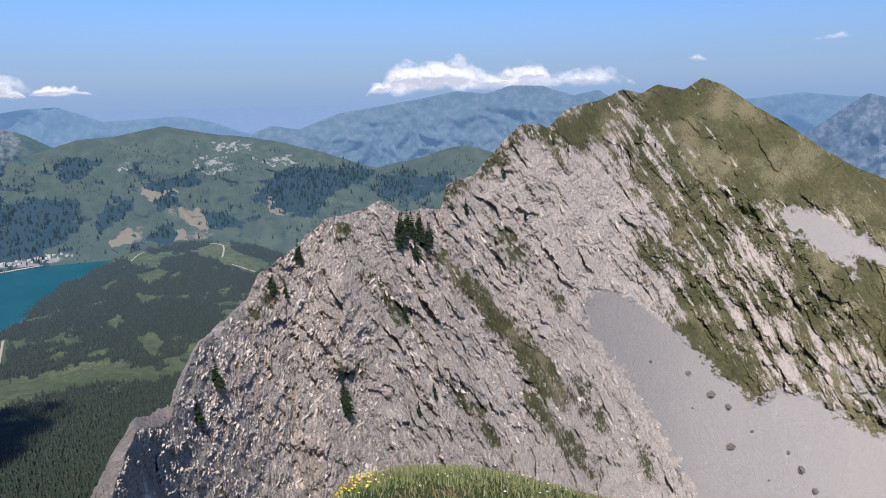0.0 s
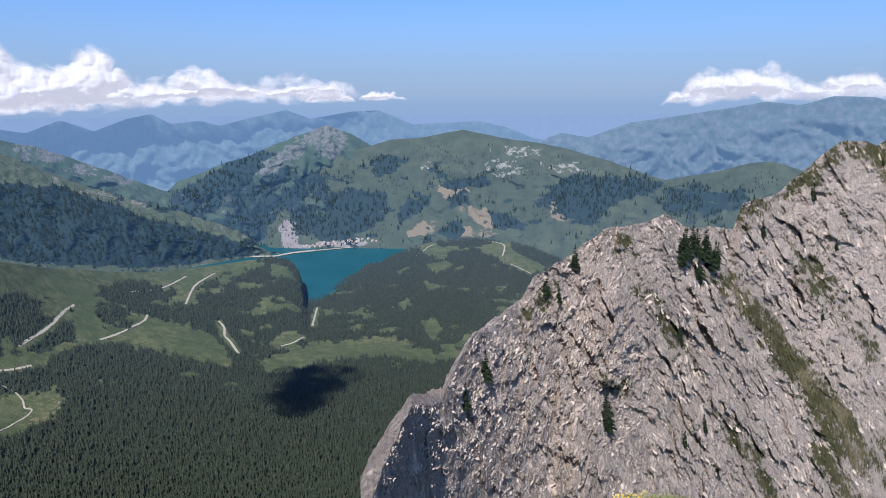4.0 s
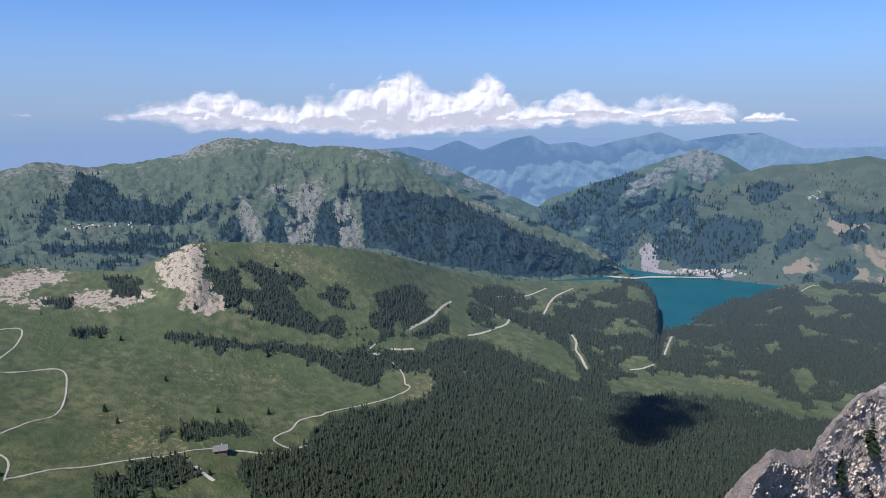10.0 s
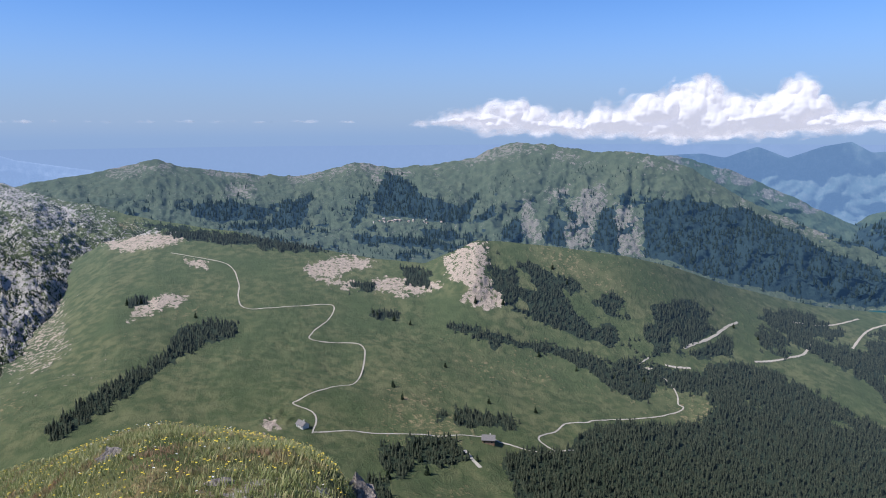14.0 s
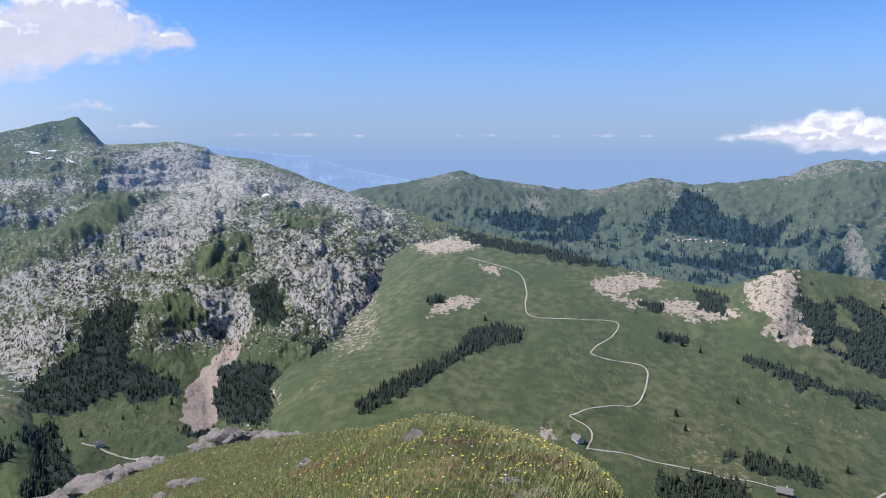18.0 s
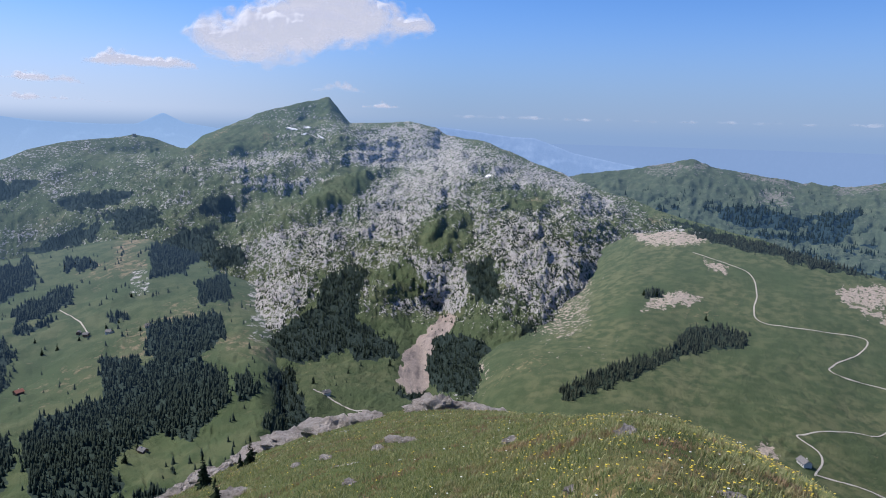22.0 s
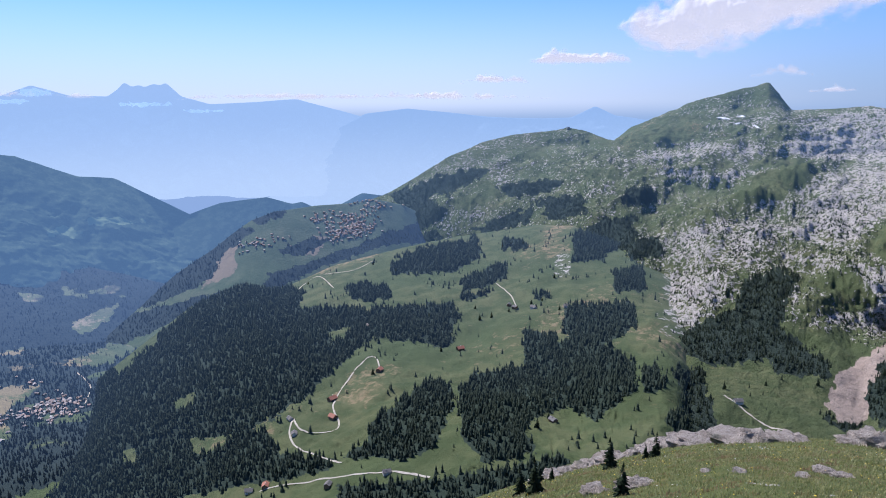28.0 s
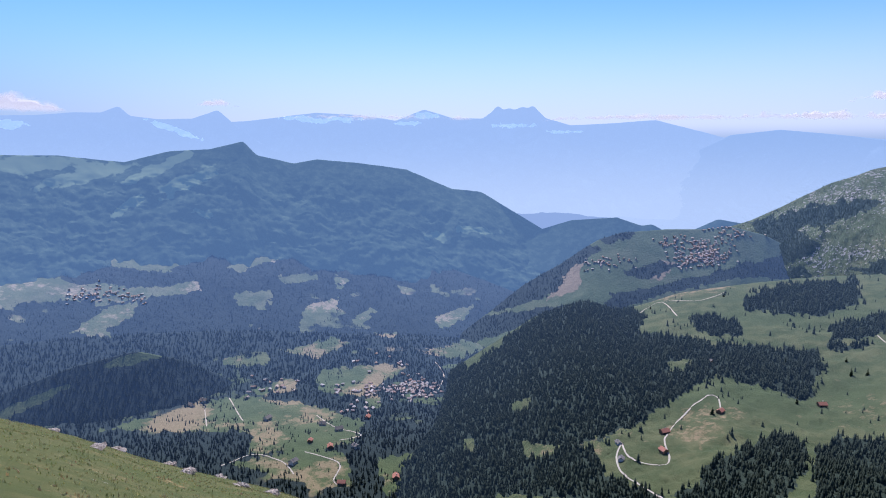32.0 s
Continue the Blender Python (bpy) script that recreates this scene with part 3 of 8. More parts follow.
outline("lawns", (-128.6, -3.9), (-125.5, -3.4), (-124.6, -4.8), (-126.9, -6.2), (-130, -6.6), (-129.1, -5.2))
outline("lawns", (-126.1, -15.9), (-122.3, -16), (-119.9, -17), (-121.9, -17.9), (-124.3, -17.3))
outline("lawns", (-125.1, -12.2), (-121.8, -11.8), (-119.9, -13.2), (-123.3, -15.1), (-124.7, -14.1))
outline("lawns", (-139.9, -2.1), (-137, -0.5), (-132, -0.6), (-132.9, -1.9), (-137.9, -2.8))
outline("massif_scree", (-118.8, -15.7), (-117.4, -15.6), (-117.6, -16.6), (-119.4, -18.1), (-119, -20), (-119.9, -21.7), (-121.2, -22.3), (-122.4, -21.1), (-121.9, -18.9), (-119.9, -16.9))
outline("massif_scree", (-143.6, -11.5), (-142.1, -10.5), (-142.2, -12.2), (-143.4, -12.2))
outline("massif_woods", (-128.9, -12.7), (-126.1, -11.4), (-125.1, -12.2), (-126.1, -15.9), (-123.3, -17.8), (-122.3, -19), (-126.2, -18.3), (-130, -19.4), (-133.1, -19.1), (-133.5, -17.5), (-131.2, -15.8), (-129.4, -14.9))
outline("massif_woods", (-119.4, -17.5), (-116.5, -17.1), (-114.5, -18), (-114.5, -19.7), (-115.4, -22), (-118.9, -22), (-119.9, -20.2))
outline("massif_woods", (-116.7, -11.7), (-114.7, -10.3), (-113.7, -14.1), (-115.1, -14.7), (-116.3, -13.8))
outline("massif_woods", (-142, -9.8), (-139.9, -9.5), (-137.3, -9.2), (-137.1, -10.3), (-139.2, -11.6), (-142, -11.9))
outline("massif_woods", (-101.5, -6.6), (-97.3, -7.4), (-92.1, -8.7), (-86.2, -9.8), (-86.2, -10.1), (-92.1, -9.3), (-97.2, -8.1))
outline("massif_woods", (-138.5, -6.1), (-136, -5.8), (-135.5, -7), (-137.8, -7.5))
outline("massif_woods", (-126.9, -17), (-122.3, -17.9), (-122.4, -19.2), (-126.2, -19.6))
outline("massif_woods", (-112.6, -15.9), (-110.6, -16.2), (-109.6, -16.8), (-111.6, -17.3))
outline("massif_woods", (-122.4, -21.9), (-119.9, -22), (-120.4, -22.7), (-122.4, -22.5))
outline("massif_woods", (-157.7, -6.5), (-154.2, -5.3), (-152.3, -4.7), (-149.1, -4.3), (-150.7, -5.7), (-153.8, -6.6), (-156.4, -7.8))
outline("massif_woods", (-163.8, -11.8), (-159.1, -10.6), (-153.8, -9.6), (-152.9, -10.1), (-157.2, -11.3), (-162.5, -12.7))
outline("massif_woods", (-160, -10), (-157.1, -7.8), (-154.3, -6.9), (-152.8, -7.9), (-153.8, -9.2), (-157.6, -10.1))
outline("massif_woods", (-150.9, -9.6), (-147.6, -8.2), (-145.5, -7.4), (-145.5, -8.5), (-148.1, -9.8))
outline("massif_woods", (-148.6, -5.9), (-145.3, -5.3), (-143, -5.5), (-144.8, -6.6), (-147.6, -6.9))
outline("massif_woods", (-145.3, -6.9), (-141.6, -6.7), (-141.3, -8.1), (-144.3, -8.8))
outline("massif_woods", (-153.8, -5.9), (-150.9, -5.3), (-152.4, -6.8))
outline("massif_woods", (-138.7, -6.3), (-136.3, -5.7), (-135.8, -6.8), (-138, -7.5))
outline("pasture_woods", (-173.9, -14.7), (-171.7, -13.6), (-169.9, -13.3), (-166.7, -14), (-165.9, -15.6), (-162.1, -15.6), (-159.7, -16), (-156.3, -15.7), (-152.4, -16.2), (-151.8, -16.7), (-153.9, -17.4), (-157.3, -18.4), (-159.5, -18.4), (-161.3, -19.8), (-164.3, -21.9), (-165.1, -22.7), (-168.3, -24.2), (-172.1, -24.9), (-175.2, -24.9), (-176.7, -26.7), (-178.2, -28.4), (-190.6, -25.3), (-190.2, -22.4), (-184.5, -22.7), (-182, -21.2), (-180.2, -19.5), (-177.1, -17.3))
outline("pasture_woods", (-157.7, -12.4), (-155.3, -11.1), (-150, -10.2), (-149.9, -11.8), (-152.4, -13.1), (-157.2, -13.2))
outline("pasture_woods", (-161.5, -14.3), (-159.6, -13.6), (-157.6, -14.3), (-157.8, -15.2), (-161.1, -15.2))
outline("pasture_woods", (-159.8, -17.3), (-157.3, -15.9), (-152.4, -15.6), (-151.8, -16.7), (-153.4, -19.1), (-157.4, -18.6))
outline("pasture_woods", (-155.5, -18.1), (-152.4, -17.3), (-152.1, -18.8), (-153.4, -19.5))
outline("pasture_woods", (-151.8, -22.7), (-150.4, -21.3), (-146.1, -20.8), (-146.3, -17.7), (-144.6, -17.9), (-143.1, -18.5), (-139.8, -18.3), (-136.9, -19.8), (-136.7, -22), (-139.8, -24.8), (-142, -23.6), (-144.4, -24.6), (-146, -25.7), (-144.9, -27.4), (-149.4, -28.5), (-151.5, -26.8))
outline("pasture_woods", (-159.9, -25.3), (-154.4, -21.8), (-152.6, -22.3), (-152.4, -24.1), (-154, -27.1), (-156.6, -28.1), (-162.6, -27.7), (-160.1, -26.6))
outline("pasture_woods", (-142.7, -15.6), (-137.2, -15.1), (-136.7, -16.9), (-139.8, -18.8), (-142.9, -18))
outline("pasture_woods", (-139, -12.8), (-136.4, -12.1), (-136.3, -14), (-138.6, -14.4))
outline("pasture_woods", (-136.1, -20.4), (-134.6, -20.1), (-134.4, -21.8), (-135.9, -22.2))
outline("pasture_woods", (-133.8, -20.4), (-131.5, -19.8), (-130.9, -21.8), (-129.8, -24.2), (-132.9, -25.3), (-134.1, -23.9), (-132.7, -22.4))
outline("pasture_woods", (-162.7, -29.7), (-154.5, -29.7), (-147.4, -28.7), (-142.4, -27.5), (-141.9, -28.3), (-148.4, -31.8), (-162.8, -31.4))
outline("pasture_woods", (-175.7, -25), (-168.8, -24.9), (-167.5, -26.8), (-162.6, -27.9), (-164.7, -28.8), (-176.9, -28.7))
outline("pasture_woods", (-151.5, -13.5), (-147.8, -12.2), (-147.7, -13.4), (-151.4, -14.8))
outline("pasture_woods", (-148.2, -10.3), (-146.4, -10.3), (-146.1, -11), (-148.2, -11.2))
outline("pasture_woods", (-166.7, -13.4), (-164.9, -14.5), (-165.9, -16.2), (-167.7, -15.2))
outline("pasture_woods", (-142.4, -10), (-139.3, -8.3), (-137, -8.3), (-137.8, -10.3), (-140.1, -11.9), (-142, -12))
outline("pasture_woods", (-151.7, -15.1), (-149, -14.5), (-149, -14.9), (-151.5, -15.5))
outline("pasture_woods", (-145.6, -14.7), (-144.4, -14.6), (-144.3, -15.2), (-145.5, -15.2))
outline("pasture_woods", (-138.3, -10.4), (-135.7, -9.8), (-134.7, -11.1), (-137.4, -11.8))
outline("pasture_woods", (-182.6, -16.9), (-174.7, -22.9), (-169.8, -24.7), (-167.5, -27.6), (-171.9, -28.9), (-177, -28.9), (-177.1, -31.8), (-190, -30.1), (-187.3, -25.2), (-184.7, -21.6))
outline("pasture_glades", (-175.9, -21.9), (-174.2, -21.4), (-174.4, -22.2), (-176, -22.6))
outline("pasture_glades", (-175, -24.7), (-171, -25), (-173.4, -26.1), (-174.9, -25.9))
outline("pasture_glades", (-163.1, -17.8), (-161.1, -17.3), (-161.7, -18.3), (-162.9, -18.5))
outline("pasture_glades", (-180.2, -24.8), (-179, -24.6), (-179.2, -25.7), (-180.1, -25.6))
outline("pasture_glades", (-168.7, -24.1), (-167.4, -25.1), (-166.5, -26.9), (-167.9, -26.3))
outline("pasture_glades", (-145.8, -25.1), (-144.4, -24.7), (-142.5, -23.9), (-141, -24.8), (-144.4, -26.3))
outline("far_meadows", (-211.2, -7.6), (-205.8, -7.8), (-198.7, -7.2), (-197.6, -8), (-202, -8.9), (-204, -10.4), (-207.9, -9.6), (-210.5, -8.6))
outline("far_meadows", (-216.6, -10.1), (-212.5, -9.9), (-209.5, -11), (-210, -12), (-213.3, -11.6), (-216.8, -12.2))
outline("far_meadows", (-209.6, -10.7), (-205.6, -11.5), (-201.8, -11.2), (-201.9, -12), (-205.6, -12.2), (-209.3, -12.5))
outline("far_meadows", (-211.1, -14.2), (-209, -12.8), (-206.5, -12.4), (-206.6, -13.6), (-208.7, -14.2), (-208.5, -15))
outline("far_meadows", (-199.7, -10.3), (-194.6, -8.9), (-194.4, -9.5), (-198.4, -10.7))
outline("far_meadows", (-199.2, -12.4), (-196.1, -12.3), (-196.7, -13.8), (-199, -13.4))
outline("far_meadows", (-193.5, -13.7), (-190.6, -13.2), (-191.6, -14.8), (-194.2, -16))
outline("far_meadows", (-200.4, -17.5), (-196.4, -17.4), (-196.9, -18.2), (-200.1, -18.1))
outline("far_meadows", (-195.6, -17.3), (-191.2, -16.4), (-189.8, -16.9), (-192.7, -18))
outline("far_meadows", (-190.6, -7.9), (-186.8, -9.2), (-183.2, -10.7), (-184, -10.9), (-187.8, -9.8))
outline("far_meadows", (-183.6, -7.6), (-176.7, -7.3), (-176.7, -7.9), (-181.5, -8.1), (-182.5, -8.9))
outline("far_meadows", (-191.1, -11.3), (-189.5, -11.7), (-190.6, -12.5))
outline("far_meadows", (-188.1, -16.2), (-185.9, -16.1), (-185.9, -16.8))
outline("far_meadows", (-212.3, -7.5), (-211.2, -7.7), (-211.6, -8.1))
outline("far_meadows", (-195.7, -11.2), (-192.5, -11.1), (-192.5, -11.7), (-195.3, -11.8))
outline("far_meadows", (-189.8, -15.2), (-187.9, -13.9), (-187.7, -14.4), (-188.9, -15.7))
outline("far_meadows", (-216.4, -8.2), (-213, -8.3), (-210.9, -9.3), (-213.9, -9.7), (-216.5, -9.5))
outline("south_meadows", (-192.5, -19), (-188, -18.7), (-184.9, -19), (-189, -21.3), (-192.8, -20.6))
outline("south_meadows", (-183.7, -17.8), (-177.2, -16.2), (-177, -17.2), (-181.1, -18.5))
outline("south_meadows", (-209.3, -21.5), (-204.7, -21), (-202, -20.6), (-198.4, -20.5), (-192.9, -21.8), (-188.8, -23.2), (-189.8, -24.8), (-193.7, -25.4), (-198.7, -24.9), (-198.4, -23.2), (-204.8, -22.5))
outline("south_meadows", (-200.8, -25.4), (-194.9, -25.2), (-190.5, -25.4), (-190, -28.1), (-193.1, -28.1), (-196, -26.8))
outline("south_meadows", (-187.7, -26.1), (-184, -25.7), (-184.4, -29), (-187.2, -28.9))
outline("south_meadows", (-189, -21.2), (-188, -20.8), (-187, -22.1), (-188.5, -22.2))
outline("south_meadows", (-182.6, -14.9), (-179.4, -13.9), (-179.9, -15.1), (-182.1, -15.9))
outline("south_meadows", (-174.6, -25.2), (-170.7, -24.8), (-173.1, -25.9))
outline("south_meadows", (-179.6, -24.4), (-178.1, -24.4), (-179.1, -25.7))
outline("south_meadows", (-198.4, -20.1), (-194.7, -19.4), (-194.5, -20.4), (-197.5, -20.6))
outline("south_meadows", (-183.9, -26.6), (-182.3, -26.4), (-182.4, -29.2), (-183.9, -29.1))
outline("bench_woods", (-175.8, -11), (-173.5, -9.6), (-169.8, -8.6), (-168.5, -9.1), (-171.6, -11.1), (-172.2, -12.8), (-177.2, -14.5), (-178.7, -13.9))
outline("bench_woods", (-167.8, -12.7), (-162.6, -11.4), (-156.9, -9.4), (-153.2, -8.2), (-153, -10.7), (-157.6, -10.6), (-163.4, -12.4), (-168.7, -14.5))
outline("bench_woods", (-168.9, -8.1), (-166.3, -7.5), (-166, -7.9), (-168.5, -8.7))
outline("bench_woods", (-186, -17.6), (-178.7, -14.9), (-171.5, -13.8), (-171.5, -14.7), (-178.2, -16.7), (-185, -19.5))
outline("bench_woods", (-167, -10.9), (-164, -9.8), (-162.6, -10.1), (-164.8, -11.4))
outline("bench_hay", (-171.8, -10.8), (-170.1, -10), (-170.5, -12.4), (-173, -13.4))
outline("bench_hay", (-175.9, -11.6), (-174.4, -12.2), (-175.3, -13.2))
outline("bench_hay", (-164, -9.7), (-162.9, -9.8), (-163.5, -11.1), (-164.8, -11.6))
outline("ridge_turf", (19.3, -0.5), (20.3, 0.4), (22.7, -0.1), (33.1, -7), (35.7, -9), (36.3, -13.6), (33.5, -10.8), (30.2, -9), (27.2, -8.2), (25.7, -8.9), (23.7, -7.7), (22.2, -4.8), (20.8, -2.2))
outline("ridge_turf", (15.8, -0.8), (17.9, -0), (19.3, -0.5), (21.3, -3.5), (23.2, -7.3), (21.6, -7.8), (18.9, -4.3))
outline("ridge_turf", (29.1, -12.7), (31.4, -13), (33.8, -13.2), (36.3, -13.6), (37.2, -21.2), (34.5, -19.4), (32.5, -16.6), (31.2, -14.3))
outline("ridge_turf", (5.8, -3.2), (6.5, -2.8), (9.1, -3.4), (9, -4.4), (6.5, -4.1))
outline("ridge_turf", (-0.3, -8), (2.4, -7), (5.8, -4.2), (4.9, -6.2), (2.4, -8.6), (0.4, -9.5))
outline("ridge_turf", (9.3, -2.1), (11.4, -1.7), (14, -0.6), (13.5, -3.5), (11.1, -4.9), (9.5, -4))
outline("ridge_turf", (-2.1, -13.1), (0.8, -13.4), (3.3, -16), (8.1, -20.6), (12.7, -24.4), (15.7, -28.8), (11.2, -26), (10, -27), (6.6, -23), (3.3, -19.4), (0.2, -16.1))
outline("ridge_turf", (-6.3, -14.8), (-4.7, -16.7), (-2.1, -20.1), (-0.8, -22.5), (-3.1, -20.3), (-5.2, -18.4))
outline("ridge_turf", (-0.9, -22.9), (1.6, -24.8), (5.7, -29.2), (7.2, -31.7), (3.1, -27.9), (0.1, -24.8))
outline("ridge_turf", (3.2, -10), (5.6, -12.2), (8.8, -15.9), (11, -18), (10, -18.7), (7.1, -16.1))
outline("ridge_turf", (18.7, -17.3), (21.5, -17.8), (26.4, -22.9), (26, -23.9), (22.4, -21.5), (19.4, -19.2))
outline("ridge_turf", (-9.9, -10.1), (-7.2, -10.4), (-7.7, -12.9), (-5.9, -15.8), (-7.1, -16.3), (-8.8, -12.8))
outline("ridge_turf", (7.2, -25.2), (8.7, -25.6), (11.8, -28.9), (13.9, -31.2), (10.3, -29.4))
outline("ridge_turf", (-9.9, -22), (-7.4, -22.2), (-6.5, -23.6), (-8.9, -23.2))
outline("ridge_turf", (-16.9, -17.7), (-15.1, -16.1), (-12.7, -14), (-13.7, -15.3), (-16.3, -18.7))
outline("ridge_turf", (14.9, -21.2), (13.4, -19.4), (15.3, -20.2), (16.3, -21.9))
outline("ridge_turf", (15.5, -23.8), (17.1, -27.1), (19.7, -31), (17.2, -30.1))
outline("ridge_scree", (12.6, -16.2), (15.6, -16.8), (19.3, -19), (22.6, -21.7), (26, -24), (27.8, -22.7), (30.2, -22.6), (32.6, -24), (35.2, -24.5), (37.8, -24.8), (38.4, -29.1), (23.1, -32.8), (19.5, -27.8), (15.7, -23), (13, -20.5), (12.3, -18.6))
outline("ridge_scree", (26, -9.3), (28.4, -9.2), (33.6, -11.5), (36.1, -12.5), (36.3, -13.6), (33.8, -12.9), (31.3, -12.3), (32.3, -13.9), (29.1, -12.1))
outline("ridge_scree", (31.3, -20), (32.2, -20.2), (36.2, -23.7), (34.7, -23.3))
outline("gully_woods", (-60.1, -5.7), (-56.3, -5.5), (-52.6, -6.1), (-49.9, -7.4), (-46.7, -8.9), (-42.8, -10.2), (-39.4, -11.5), (-39.3, -12.3), (-46.5, -12.7), (-53.4, -11.8), (-58.1, -10.4), (-59.9, -10.2))
outline("gully_woods", (-64, -8.8), (-63.4, -6.4), (-62.5, -6.3), (-61.9, -10.2), (-64.1, -9.7))
outline("gully_woods", (-68.1, -9), (-67.2, -6.9), (-66.3, -7.6), (-66.3, -9.5), (-67.9, -9.5))
outline("gully_woods", (-71.8, -8.7), (-70.5, -7.2), (-69.8, -7.8), (-69.8, -9.2), (-71.7, -9.2))
outline("gully_woods", (-82.3, -5.2), (-81.1, -3.5), (-79.9, -3.7), (-78.2, -5.3), (-75.1, -6.3), (-73.4, -5), (-74.2, -7.2), (-75.1, -7.8), (-78.7, -7.3), (-82.2, -7))
outline("gully_woods", (-84.4, -7.8), (-83.4, -5.4), (-82.7, -5.2), (-82.8, -6.5), (-83.8, -8))
outline("gully_woods", (-90.8, -7.6), (-90, -5.8), (-87.1, -5.1), (-88.2, -7.6), (-90.4, -7.9))
outline("gully_woods", (-96.7, -5.6), (-93.9, -5.5), (-91, -6.1), (-91.1, -7), (-94.7, -7.1), (-96.7, -6.4))
outline("gully_woods", (-78.5, -8.1), (-75.6, -8.3), (-75, -9.1), (-77.9, -9))
outline("gully_woods", (-74.2, -7.6), (-72.3, -6.1), (-72.1, -6.9), (-73.3, -7.8))
outline("gully_woods", (-94, -7.3), (-90.7, -7.4), (-90.4, -7.9), (-94.1, -7.7))
outline("gully_woods", (-84, -8.5), (-79.3, -8.9), (-74.3, -9.6), (-77, -9.9), (-84, -9.1))
outline("gully_rock", (-66.6, -9.2), (-66, -6.4), (-65, -4.8), (-63.4, -4.5), (-62.9, -5.7), (-63.9, -7.1), (-64.1, -9.7), (-66.3, -9.6))
outline("gully_rock", (-62.5, -10.2), (-62.4, -6), (-61.5, -5.6), (-60.5, -7.4), (-60, -10.2))
outline("gully_rock", (-70, -7.8), (-69.8, -5.7), (-69, -5.6), (-69, -6.9), (-68.2, -8.3), (-68.1, -9.1), (-69.5, -9.1))
outline("gully_rock", (-68.1, -5), (-66.2, -4.8), (-66, -5.5), (-67.6, -5.8))
outline("gully_rock", (-94.1, -4.5), (-92, -4.2), (-92, -5.2), (-94, -5.1))
outline("gully_rock", (-82.4, -4.3), (-81.9, -3), (-81.6, -4.3))
outline("hill_woods", (-36.2, -8.6), (-33.2, -7.6), (-30.8, -7.2), (-28.2, -7.6), (-28.4, -10), (-30.8, -10.9), (-33.7, -11.3), (-35.8, -10))
outline("hill_woods", (-27, -9), (-26.4, -8.1), (-24.5, -7.8), (-24.5, -8.5), (-26.5, -9.9), (-27.5, -10.9))
outline("hill_woods", (-23.4, -6.6), (-19.6, -6.2), (-19.5, -7.1), (-22.9, -7.4))
outline("hill_woods", (-22.9, -8), (-21.3, -7.5), (-21, -8.6), (-22.8, -8.8))
outline("hill_woods", (-15.7, -8.7), (-13.3, -6.3), (-10.9, -6), (-5.5, -6.4), (-6.1, -7.2), (-9.1, -8.3), (-11, -10.1), (-13.9, -9.4), (-14.2, -8.3))
outline("hill_woods", (-19.7, -9), (-17.4, -9.6), (-16.5, -10.5), (-18.7, -10.6))
outline("hill_woods", (-13, -10.3), (-10.6, -9.7), (-9.9, -8.3), (-11.1, -8.4))
outline("hill_woods", (-29.4, -5.3), (-28.1, -4.4), (-26.2, -4.8), (-27.1, -5.7), (-29, -6.2))
outline("hill_woods", (-23.9, -10.8), (-21.9, -9.8), (-21.4, -10.7), (-22.7, -11.7))
outline("peak_woods", (-40.8, -9.9), (-37, -7.6), (-35.1, -6.2), (-33.7, -6.5), (-35.8, -8.6), (-36.2, -10.5), (-38.5, -10.4))
outline("peak_woods", (-44.5, -7), (-40.7, -4.8), (-37.9, -3.9), (-37, -4.3), (-39.8, -6.7), (-42.7, -8))
outline("hill_hay", (-23.8, -7), (-21.6, -6.7), (-21.1, -7.6), (-23.3, -8))
outline("hill_hay", (-14.5, -7.9), (-13.8, -8.6), (-13.3, -9.8), (-14.1, -9.7))
outline("hill_hay", (-13.2, -8.2), (-10.7, -8.5), (-10.4, -9.1), (-12.3, -9.1))
outline("hill_hay", (-26.5, -10.9), (-24.9, -10.1), (-24.4, -10.8), (-26, -11.3))
outline("hill_hay", (-22.3, -10.8), (-21, -10.2), (-20.9, -11.2), (-22.3, -11.3))
outline("hill_hay", (-21, -9.3), (-19.7, -8.8), (-18.7, -10.6), (-20.3, -10.2))


